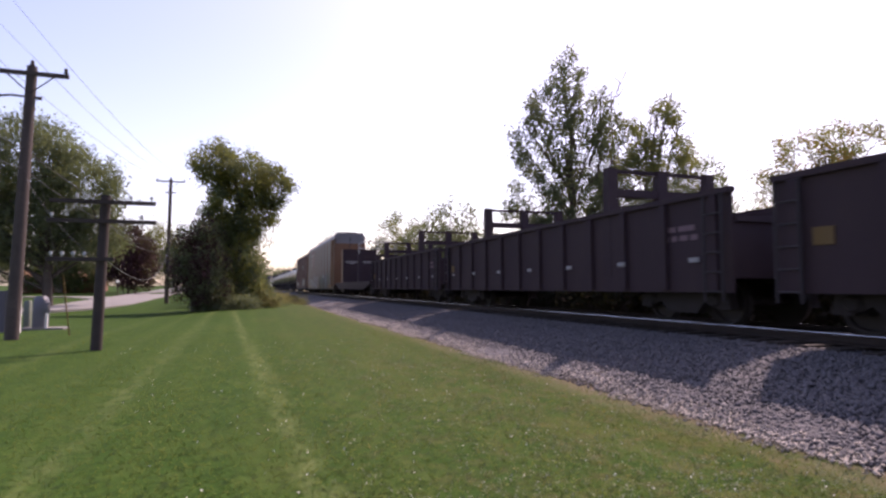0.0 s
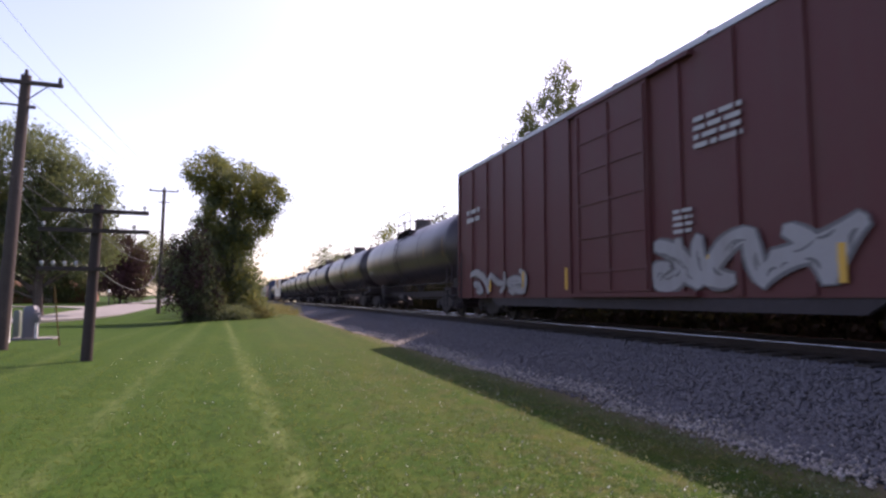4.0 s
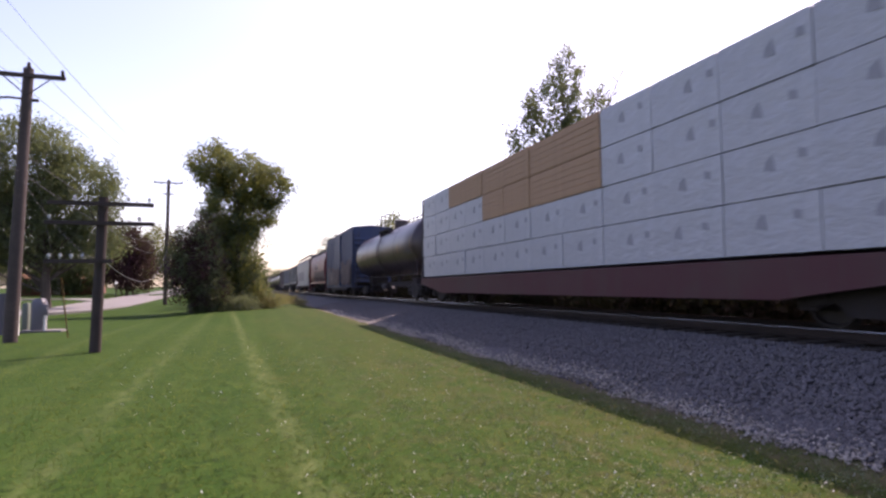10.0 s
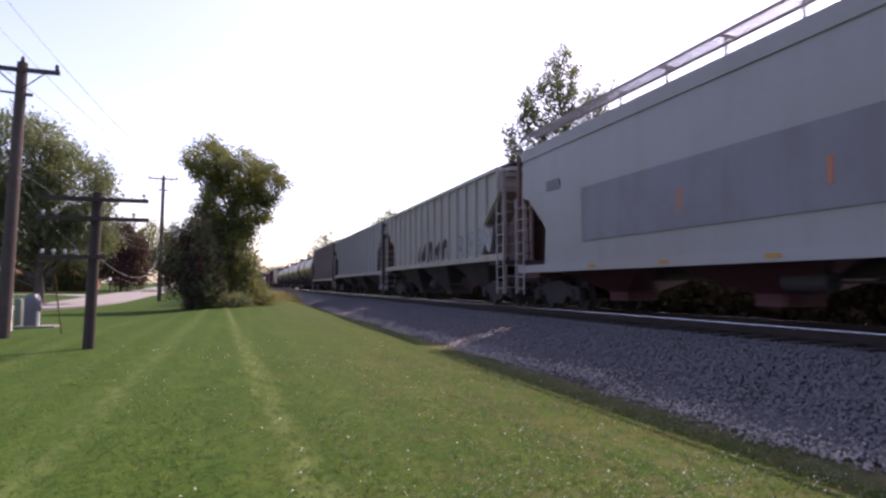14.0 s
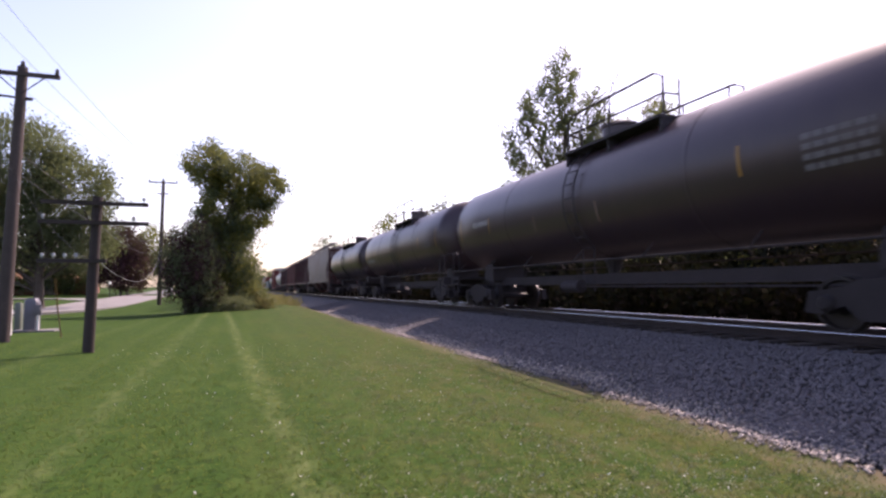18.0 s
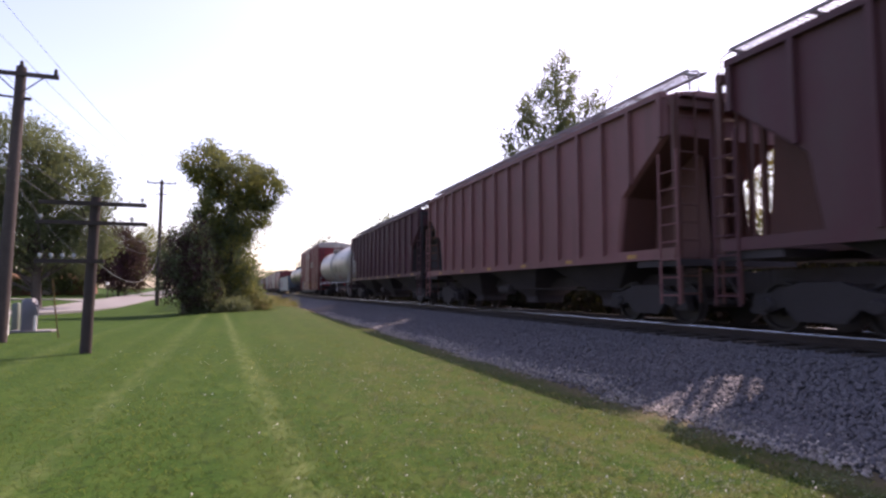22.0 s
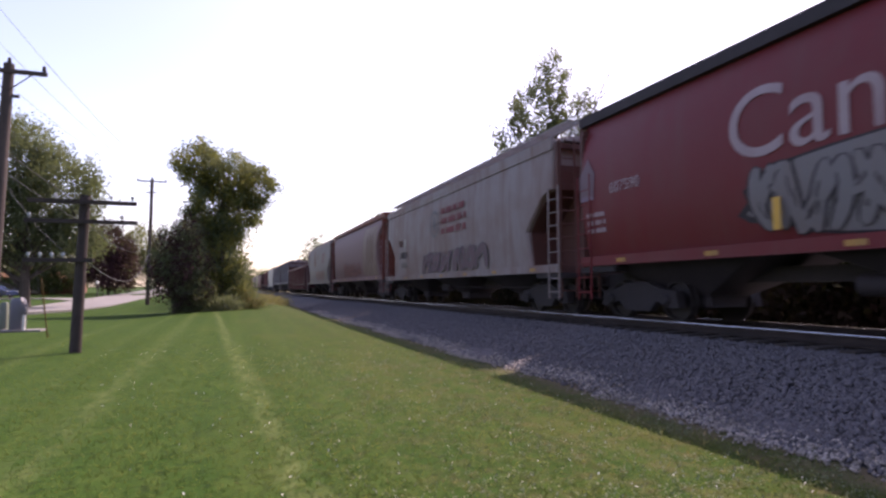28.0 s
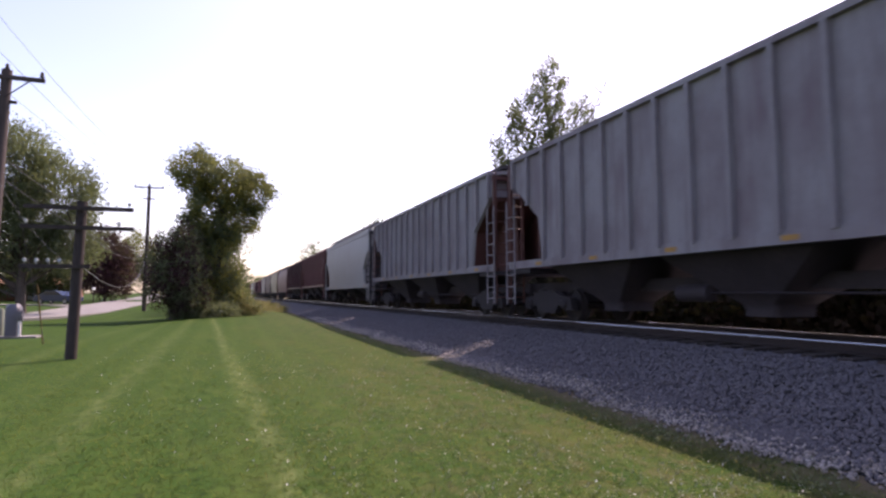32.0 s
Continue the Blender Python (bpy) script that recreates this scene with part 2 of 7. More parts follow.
M_RACKGREY = painted("grey galvanised side panels", (0.142, 0.118, 0.126), 0.5, 0.5, (0.16, 0.10, 0.09), 0.2)
M_RACKBUFF = painted("buff yellow rack paint", (0.205, 0.098, 0.050), 0.5, 0.5, (0.12, 0.07, 0.05))
M_REDSIGN = painted("red sign panel", (0.170, 0.022, 0.032), 0.5, 0.4, (0.10, 0.035, 0.04))
M_WRAP = painted("white plastic lumber wrap", (0.42, 0.42, 0.455), 0.35, 0.35, (0.30, 0.30, 0.33))


def crumple(m, scale, strength, dist):
    """Adds folds to a sheet material, on top of its fine relief."""
    n, l = m.node_tree.nodes, m.node_tree.links
    bsdf = [x for x in n if x.type == "BSDF_PRINCIPLED"][0]
    old = bsdf.inputs["Normal"].links[0].from_socket
    fold = n.new("ShaderNodeBump")
    fold.inputs["Strength"].default_value, fold.inputs["Distance"].default_value = strength, dist
    l.new(noise_node(n, l, scale, 5, (1, 0.6, 1.6)), fold.inputs["Height"])
    l.new(old, fold.inputs["Normal"])
    l.new(fold.outputs["Normal"], bsdf.inputs["Normal"])


crumple(M_WRAP, 2.3, 0.5, 0.10)
M_LUMBER = painted("bare sawn lumber", (0.43, 0.265, 0.165), 0.7, 0.45, (0.31, 0.185, 0.12))
M_CARBLUE = painted("dark blue car paint", (0.02, 0.035, 0.09), 0.2, 0.05)
M_TYRE = plain("tyre rubber", (0.02, 0.02, 0.02), 0.85)
M_PANE = plain("dark window glass", (0.02, 0.025, 0.03), 0.06, 0, 5, 0.1, 0.0)
M_BRICK = plain("red brown brickwork", (0.25, 0.11, 0.075), 0.85, 0, 12, 0.35)
M_ROOF = plain("brown roof shingles", (0.30, 0.15, 0.08), 0.85, 0, 10, 0.3)
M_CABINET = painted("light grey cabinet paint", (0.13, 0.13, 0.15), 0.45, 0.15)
M_LEAF = leafy("green leaves", (0.088, 0.122, 0.062), (0.136, 0.164, 0.085), 0.48)
M_LEAFDARK = leafy("dark green leaves", (0.074, 0.100, 0.058), (0.112, 0.134, 0.076), 0.42)
M_LEAFYEL = leafy("yellowing leaves", (0.15, 0.16, 0.04), (0.21, 0.18, 0.045), 0.5)
M_LEAFORANGE = leafy("autumn leaves", (0.26, 0.12, 0.02), (0.16, 0.14, 0.025))
M_LEAFMAROON = leafy("maroon leaves", (0.055, 0.024, 0.032), (0.080, 0.034, 0.042), 0.15, 0.3, 0.1)
M_GRASS = leafy("grass blades", (0.030, 0.068, 0.011), (0.062, 0.100, 0.022), 0.62, 0.1, 0.1)
M_DRY = leafy("dry weeds", (0.24, 0.19, 0.08), (0.13, 0.15, 0.04), 0.35)
M_SPRAY = painted("pale spray paint", (0.312, 0.304, 0.312), 0.55, 0.3)
M_SPRAYGREEN = painted("green spray paint", (0.105, 0.125, 0.045), 0.55, 0.3)
M_SPRAYDARK = painted("maroon spray paint", (0.10, 0.03, 0.035), 0.55, 0.3)
# near-black leaf colours: the shade seen under the cars is painted in
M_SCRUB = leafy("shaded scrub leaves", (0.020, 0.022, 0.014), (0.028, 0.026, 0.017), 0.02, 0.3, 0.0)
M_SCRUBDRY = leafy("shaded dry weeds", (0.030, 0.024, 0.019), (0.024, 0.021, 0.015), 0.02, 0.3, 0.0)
M_DIRTY = painted("dirty streaked grey paint", (0.25, 0.235, 0.25), 0.55, 0.75, (0.125, 0.085, 0.098), 0.0, 3.0)
M_DULL = painted("dull stained grey paint", (0.185, 0.172, 0.182), 0.55, 0.45, (0.17, 0.12, 0.11))
# grey purple that carries the shade on the white fence's boards
M_FENCE = painted("shade grey fence boards", (0.10, 0.092, 0.115), 0.7, 0.3)
M_DIMTEXT = painted("grimy grey lettering", (0.15, 0.14, 0.15), 0.55, 0.4)
M_BOXBROWN = painted("weathered brown red paint", (0.105, 0.030, 0.032), 0.55, 0.45, (0.09, 0.045, 0.04))
# the paler leaf colour paints the glints of sunlit weeds
M_GLINTWEED = leafy("weed leaves with painted glints", (0.10, 0.135, 0.070), (0.26, 0.28, 0.20), 0.3, 0.2, 0.2)
M_SAND = gravel_material("sandy gravel", (0.26, 0.225, 0.195), (0.46, 0.415, 0.375), 30)
M_REFL = painted("worn yellow reflector", (0.40, 0.20, 0.035), 0.45, 0.3)
M_PLACARD = painted("faded yellow placard", (0.14, 0.08, 0.02), 0.5, 0.35)
M_ENDRED = painted("rusty red end paint", (0.105, 0.042, 0.036), 0.6, 0.4, (0.07, 0.035, 0.028))
M_MAUVE = painted("mauve grey spray paint", (0.150, 0.092, 0.105), 0.6, 0.75, (0.12, 0.055, 0.062))
M_MAUVELINE = painted("thin dark spray lines", (0.075, 0.035, 0.042), 0.6, 0.5, (0.11, 0.04, 0.045))
M_CHALK = painted("chalky faded lettering", (0.36, 0.28, 0.30), 0.6, 0.6, (0.20, 0.10, 0.11))
M_STAINED = painted("stained dull yellow paint", (0.25, 0.18, 0.145), 0.6, 0.95, (0.13, 0.075, 0.062), streak=3.5)
M_SHEAF = painted("brown stained emblem paint", (0.17, 0.098, 0.075), 0.6, 0.6, (0.17, 0.12, 0.09))
M_PINKRUST = painted("faded dusty red paint", (0.215, 0.125, 0.128), 0.6, 0.6, (0.19, 0.12, 0.115))
M_BROWNSPRAY = painted("brown mauve spray paint", (0.118, 0.076, 0.082), 0.6, 0.6, (0.06, 0.045, 0.062))
M_ROSESPRAY = painted("dull rose spray paint", (0.165, 0.112, 0.112), 0.6, 0.6, (0.08, 0.05, 0.06))
M_WINESPRAY = painted("dark wine spray paint", (0.062, 0.024, 0.036), 0.6, 0.6, (0.05, 0.035, 0.06))
M_INKBLUE = painted("inky blue spray lines", (0.028, 0.024, 0.042), 0.6, 0.4, (0.06, 0.05, 0.08))
M_HAZEPINK = painted("misty pink overspray", (0.115, 0.075, 0.115), 0.6, 0.7, (0.06, 0.065, 0.12))
M_HAZETEAL = painted("misty teal overspray", (0.055, 0.095, 0.115), 0.6, 0.7, (0.045, 0.066, 0.13))
M_RUSTEND = painted("rust red end paint", (0.21, 0.058, 0.042), 0.6, 0.6, (0.085, 0.035, 0.03))
M_REDSPRAY = painted("dull red spray paint", (0.25, 0.10, 0.092), 0.6, 0.5, (0.12, 0.055, 0.055))
M_FAINT = painted("thin grey spray paint", (0.16, 0.10, 0.12), 0.55, 0.4)
M_RUSTSPOT = painted("orange rust bloom", (0.22, 0.13, 0.085), 0.75, 0.8, (0.18, 0.15, 0.15))
M_PRINT = painted("grey printed mark", (0.27, 0.27, 0.30), 0.5, 0.3, (0.4, 0.4, 0.42))
M_LIME = painted("dull lime spray paint", (0.135, 0.150, 0.052), 0.6, 0.5, (0.09, 0.085, 0.05))
M_TEAL = painted("dull teal spray paint", (0.080, 0.105, 0.105), 0.6, 0.6, (0.07, 0.065, 0.07))
M_PALEBLUE = painted("pale blue spray paint", (0.125, 0.155, 0.20), 0.6, 0.5, (0.09, 0.09, 0.12))
M_CLOUD = painted("cloudy white spray paint", (0.24, 0.26, 0.28), 0.6, 0.5, (0.11, 0.13, 0.15))
M_STREAK = painted("dark grimy streaks", (0.125, 0.098, 0.098), 0.65, 0.6, (0.17, 0.13, 0.12))
M_CLOVER = plain("clover flower", (0.6, 0.6, 0.54), 0.7)


# ---- mesh helpers ----
class Shape:
    """Collects vertices and faces of one mesh."""

    def __init__(self):
        self.v, self.f = [], []

    def add(self, verts, faces):
        o = len(self.v)
        self.v += verts
        self.f += [tuple(i + o for i in q) for q in faces]
        return self

    def box(self, x0, x1, y0, y1, z0, z1):
        v = [(x, y, z) for z in (z0, z1) for y in (y0, y1) for x in (x0, x1)]
        return self.add(v, [(0, 2, 3, 1), (4, 5, 7, 6), (0, 1, 5, 4), (2, 6, 7, 3), (0, 4, 6, 2), (1, 3, 7, 5)])

    def prism(self, profile, y0, y1):
        """Profile of (x, z) points, extruded along y."""
        k = len(profile)
        v = [(x, y0, z) for x, z in profile] + [(x, y1, z) for x, z in profile]
        f = [(i, (i + 1) % k, k + (i + 1) % k, k + i) for i in range(k)]
        return self.add(v, f + [tuple(reversed(range(k))), tuple(range(k, 2 * k))])

    def slab(self, profile, x0, x1):
        """Profile of (y, z) points, extruded along x."""
        k = len(profile)
        v = [(x0, y, z) for y, z in profile] + [(x1, y, z) for y, z in profile]
        f = [(i, (i + 1) % k, k + (i + 1) % k, k + i) for i in range(k)]
        return self.add(v, f + [tuple(reversed(range(k))), tuple(range(k, 2 * k))])

    def tube(self, points, r, sides=6, r_end=None, cap=True):
        pts = [Vector(p) for p in points]
        rings, k = [], len(pts)
        for i, p in enumerate(pts):
            d = (pts[min(i + 1, k - 1)] - pts[max(i - 1, 0)]).normalized()
            a = d.cross(Vector((0, 0, 1)) if abs(d.z) < 0.9 else Vector((1, 0, 0))).normalized()
            b = d.cross(a)
            rr = r if r_end is None else r + (r_end - r) * i / (k - 1)
            rings += [tuple(p + (a * math.cos(2 * math.pi * j / sides) + b * math.sin(2 * math.pi * j / sides)) * rr) for j in range(sides)]
        f = [(i * sides + j, i * sides + (j + 1) % sides, (i + 1) * sides + (j + 1) % sides, (i + 1) * sides + j) for i in range(k - 1) for j in range(sides)]
        if cap:
            f += [tuple(reversed(range(sides))), tuple(range((k - 1) * sides, k * sides))]
        return self.add(rings, f)

    def lathe(self, rings, axis, centre, sides=32):
        """Rings of (place along the axis, radius) about an axis 'x' or 'y' or 'z' through centre."""
        v = []
        cx, cy, cz = centre
        for s, r in rings:
            for j in range(sides):
                a, b = r * math.cos(2 * math.pi * j / sides), r * math.sin(2 * math.pi * j / sides)
                v.append({"x": (cx + s, cy + a, cz + b), "y": (cx + a, cy + s, cz + b), "z": (cx + a, cy + b, cz + s)}[axis])
        k = len(rings)
        f = [(i * sides + j, i * sides + (j + 1) % sides, (i + 1) * sides + (j + 1) % sides, (i + 1) * sides + j) for i in range(k - 1) for j in range(sides)]
        f += [tuple(reversed(range(sides))), tuple(range((k - 1) * sides, k * sides))]
        return self.add(v, f)

    def loft(self, levels):
        """Rectangles of (z, half width, half length) stacked upwards, with small cut corners."""
        v, k = [], len(levels)
        for z, w, l in levels:
            c = min(0.06, w * 0.3)
            v += [(-w, -l + c, z), (-w + c, -l, z), (w - c, -l, z), (w, -l + c, z), (w, l - c, z), (w - c, l, z), (-w + c, l, z), (-w, l - c, z)]
        f = [(i * 8 + j, i * 8 + (j + 1) % 8, (i + 1) * 8 + (j + 1) % 8, (i + 1) * 8 + j) for i in range(k - 1) for j in range(8)]
        return self.add(v, f + [tuple(reversed(range(8))), tuple(range((k - 1) * 8, k * 8))])

    def mesh(self, name, material, angle=32):
        me = bpy.data.meshes.new(name)
        me.from_pydata(self.v, [], self.f)
        b = bmesh.new()
        b.from_mesh(me)
        bmesh.ops.recalc_face_normals(b, faces=b.faces)
        b.to_mesh(me)
        b.free()
        me.materials.append(material)
        me.shade_smooth()
        me.set_sharp_from_angle(angle=radians(angle))
        return me


CACHE = {}


def part(name, shape, material, parent, label="", key=None, at=None):
    """Links a shape as one mesh object under a thing or a part. A key lets alike parts share their mesh."""
    k = (name, material.name, key)
    if key is None or k not in CACHE:
        me = (shape() if callable(shape) else shape).mesh(name, material)
        if key is not None:
            CACHE[k] = me
    else:
        me = CACHE[k]
    ob = new(name, me)
    ob.parent = parent
    if at:
        ob.location = at
    return tagged(ob, label)


def thing(name, place, label, category, group="", kind=""):
    ob = new(name)
    ob.location = place
    return tagged(ob, label, category, group, kind)


def quads(name, verts, material, per=4, kind=""):
    """A mesh of loose faces with `per` corners each, from an array of corners."""
    me = bpy.data.meshes.new(name)
    n = len(verts)
    me.vertices.add(n)
    me.vertices.foreach_set("co", np.ascontiguousarray(verts, dtype=np.float32).ravel())
    me.loops.add(n)
    me.loops.foreach_set("vertex_index", np.arange(n, dtype=np.int32))
    me.polygons.add(n // per)
    me.polygons.foreach_set("loop_start", np.arange(0, n, per, dtype=np.int32))
    me.update(calc_edges=True)
    me.materials.append(material)
    return me


def word(text, size, material, parent, x, y, z, facing=-1, label="", shear=0.0, name="lettering", slope=0.0, wide=0.0, lean=0.0):
    """Flat letters standing on the plane x, starting at y; facing -1 reads from the side of smaller x."""
    cu = bpy.data.curves.new("letters", "FONT")
    cu.body, cu.size, cu.extrude, cu.shear = text, size, 0.004, shear
    tmp = bpy.data.objects.new("letters", cu)
    scene.collection.objects.link(tmp)
    me = bpy.data.meshes.new_from_object(tmp.evaluated_get(bpy.context.evaluated_depsgraph_get()))
    bpy.data.objects.remove(tmp)
    if wide:
        run = max(v.co.x for v in me.vertices) - min(v.co.x for v in me.vertices)
        me.transform(Matrix.Diagonal((wide / run, 1, 1, 1)))
    turn = Matrix(((0, 0, -1), (-1, 0, 0), (0, 1, 0))).to_4x4()
    me.transform(turn)
    me.materials.clear()
    me.materials.append(material)
    ob = new(name, me)
    ob.parent = parent
    ob.location = (x, y, z)
    ob.rotation_euler = (radians(slope), radians(lean), 0)
    return tagged(ob, label)


def bars(parent, x, y, z, length, height, rows, material=None, name="lettering"):
    """Small writing as plain bars, one row below the other, on the side of smaller x."""
    s = Shape()
    rng = random.Random(int(abs(y * 100 + z * 10)) + rows)
    for r in range(rows):
        zz, yy = z - r * height * 1.8, y
        while yy > y - length:
            w = rng.uniform(1.2, 4.5) * height
            s.box(x - 0.006, x, max(yy - w, y - length), yy, zz, zz + height)
            yy -= w + height * 0.8
    return part(name, s, material or M_LETTER, parent)


def stroke(a, b, bow, w, x, deep):
    """A thick sprayed stroke on the plane x, from a to b in (y, z), bowed sideways."""
    (ay, az), (by, bz) = a, b
    dy, dz = by - ay, bz - az
    ln = math.hypot(dy, dz) or 1.0
    ny, nz = -dz / ln, dy / ln
    left, right = [], []
    for i in range(7):
        t = i / 6
        k = bow * 4 * t * (1 - t)
        py, pz = ay + dy * t + ny * k, az + dz * t + nz * k
        q = w * (0.72 + 0.28 * math.sin(math.pi * t))
        left.append((py + ny * q, pz + nz * q))
        right.append((py - ny * q, pz - nz * q))
    tip = (by + dy / ln * w * 0.5, bz + dz / ln * w * 0.5)
    tail = (ay - dy / ln * w * 0.5, az - dz / ln * w * 0.5)
    return Shape().slab(left + [tip] + right[::-1] + [tail], x - deep, x)


def graffiti(parent, x, y0, y1, z0, z1, n, fill, line, seed, lean=0.0):
    """Interlocked sprayed strokes that cannot be read: a dark outline with a fill on top and thin inner lines."""
    rng = random.Random(seed)
    step, tall = (y1 - y0) / n, z1 - z0
    for i in range(n):
        a, b, c = Shape(), Shape(), Shape()
        cy, cz = y0 + step * (i + 0.5), (z0 + z1) / 2 + rng.uniform(-0.05, 0.05) * tall
        tilt = rng.uniform(-0.22, 0.22) * step
        grid = [(cy + gx * step + tilt * gz, cz + gz * tall * 0.40) for gx in (-0.38, 0.0, 0.38) for gz in (-1, -0.1, 0.95)]
        picks = [(grid[0], grid[2]), (grid[rng.choice((1, 2))], grid[rng.choice((6, 7, 8))]), (grid[6], grid[rng.choice((4, 8, 8))])]
        if rng.random() < 0.7:
            picks.append((grid[rng.choice((0, 3))], grid[rng.choice((7, 8, 5))]))
        w = min(step, tall) * rng.uniform(0.13, 0.19)
        for k, (p, q) in enumerate(picks):
            bow = rng.uniform(-0.16, 0.16) * step
            fx = x - 0.0007 * k - 0.003 * (i % 2)
            one = stroke(p, q, bow, w * 1.42, fx, 0.0004)
            two = stroke(p, q, bow, w, fx - 0.0045, 0.0004)
            a.add(one.v, one.f)
            b.add(two.v, two.f)
            for g in range(2):
                u = rng.uniform(0.1, 0.6)
                e = [p[d] + (q[d] - p[d]) * u for d in (0, 1)]
                f = [p[d] + (q[d] - p[d]) * (u + rng.uniform(0.15, 0.35)) for d in (0, 1)]
                off = rng.uniform(-0.5, 0.5) * w
                three = stroke((e[0] + off, e[1]), (f[0] + off, f[1]), bow * 0.3, w * rng.uniform(0.08, 0.16), fx - 0.0085, 0.0004)
                c.add(three.v, three.f)
        for q in (a, b, c):
            q.v = [(vx + lean * (z1 - vz), vy, vz) for vx, vy, vz in q.v]
        f = part("graffiti_letter", b, fill, parent, "sprayed interlocked strokes")
        part("outline", a, line, f)
        part("stroke", c, line, f)


SPRAYED = {}


def spray_field(parent, x, y0, y1, z0, z1, material, round_, edged=True):
    """A filled field of sprayed colour with an uneven edge; round_ 1 is an oval, 0 nearly a box."""
    k = SPRAYED[parent] = SPRAYED.get(parent, 0) + 1
    rng = random.Random(int((y0 * 7 + z1 * 13 + 500) * 10))
    ring = []
    for j in range(30):
        t = 2 * math.pi * j / 30
        p = 0.35 + 0.65 * round_
        u, v = math.copysign(abs(math.cos(t)) ** p, math.cos(t)), math.copysign(abs(math.sin(t)) ** p, math.sin(t))
        g = 1 + rng.uniform(-0.07, 0.05)
        ring.append(((y0 + y1) / 2 + (y1 - y0) / 2 * u * g, (z0 + z1) / 2 + (z1 - z0) / 2 * v * g))
    f = x - 0.0016 * k
    rim = [((q[0] - (y0 + y1) / 2) * 1.05 + (y0 + y1) / 2, (q[1] - (z0 + z1) / 2) * 1.05 + (z0 + z1) / 2) for q in ring]
    field = part("sprayed_field", Shape().slab(ring, f - 0.0012, f - 0.0008), material, parent, "filled field of sprayed colour")
    if edged:
        part("outline", Shape().slab(rim, f - 0.0004, f), M_UNDER, field)


# ---- ground, road and track ----
def smooth(a, b, x):
    t = min(1.0, max(0.0, (x - a) / (b - a)))
    return t * t * (3 - 2 * t)


def ground_z(x, y):
    """Height of the ground: flat lawn, rising beyond the road; lower behind the track."""
    rise = 0.02 * min(max(0.0, y - 45), 110) * smooth(-3.0, -9.0, x)
    swell = 0.05 * math.sin(x * 0.5 + 1) * math.sin(y * 0.23) * smooth(3.5, 1.0, x)
    behind = -0.25 * smooth(12.5, 15, x)
    crest = 0.14 * smooth(20, 40, y) * smooth(-4.5, 0.5, x) * smooth(5.0, 3.6, x) - 0.10 * smooth(22, 36, y) * smooth(-3.0, -6.0, x)
    return rise + swell * smooth(2, 8, y) + behind + crest


def axis(near, step, far, grow):
    out, s = [0.0], step
    while out[-1] < far:
        if out[-1] > near:
            s *= grow
        out.append(out[-1] + s)
    return out


def build_ground():
    pos = axis(30, 1.0, 2400, 1.35)
    xs = sorted({-p for p in pos} | set(pos))
    ypos = axis(130, 1.5, 2400, 1.4)
    yneg = axis(15, 3.0, 2400, 1.5)
    ys = sorted({-p for p in yneg} | set(ypos))
    v = [(x, y, ground_z(x, y)) for y in ys for x in xs]
    w = len(xs)
    f = [(j * w + i, j * w + i + 1, (j + 1) * w + i + 1, (j + 1) * w + i) for j in range(len(ys) - 1) for i in range(w - 1)]
    me = Shape().add(v, f).mesh("ground", M_LAWN, 180)
    tagged(new("ground", me), "mown green lawn with clover and pale mowing streaks", "ground", kind="structure")


build_ground()


def strip(name, line, half, up, label):
    """A paved strip along a line of plan points, lying on the ground."""
    top = []
    for i, (x, y) in enumerate(line):
        p, q = Vector(line[max(i - 1, 0)]), Vector(line[min(i + 1, len(line) - 1)])
        d = (q - p).normalized()
        n = Vector((-d.y, d.x)) * half
        z = max(ground_z(x + k * n.x, y + k * n.y) for k in (-1, -0.5, 0, 0.5, 1)) + up
        top += [(x + k * n.x, y + k * n.y, z) for k in (-1, 0, 1)]
    n = len(top)
    v = top + [(x, y, z - 0.4) for x, y, z in top]
    f = []
    for j in range(len(line) - 1):
        f += [(j * 3 + i, j * 3 + i + 1, j * 3 + i + 4, j * 3 + i + 3) for i in range(2)]
        f += [(j * 3, (j + 1) * 3, n + (j + 1) * 3, n + j * 3), (j * 3 + 2, n + j * 3 + 2, n + (j + 1) * 3 + 2, (j + 1) * 3 + 2)]
    tagged(new(name, Shape().add(v, f).mesh(name, M_ROAD)), label, name, kind="structure")


def build_road():
    strip("road", ((-11.0, 190), (-11.2, 140), (-11.4, 115), (-11.6, 95), (-12.0, 80), (-12.2, 70), (-12.1, 62), (-12.3, 56), (-13.2, 51), (-15.2, 47.2), (-18.5, 44.4), (-24, 41.5), (-33, 38), (-60, 30)), 2.9, 0.03, "pale worn concrete road curving past the lawn")
    strip("driveway", ((-12.8, 68), (-15.0, 71.5), (-18, 74.4), (-22, 76.6), (-28, 78.6), (-45, 82), (-70, 84)), 1.7, 0.05, "pale concrete driveway joining the road")


build_road()

TOE, SHOULDER, BED_Z = 5.08, 7.75, 0.60


def bed_height(x):
    """Height of the ballast across the track."""
    a = abs(x - TRACK_X)
    inner = TRACK_X - SHOULDER
    outer = TRACK_X - TOE
    t = min(1.0, max(0.0, (a - inner) / (outer - inner)))
    return BED_Z * (1 - t) ** 0.85 if t < 1 else -0.05


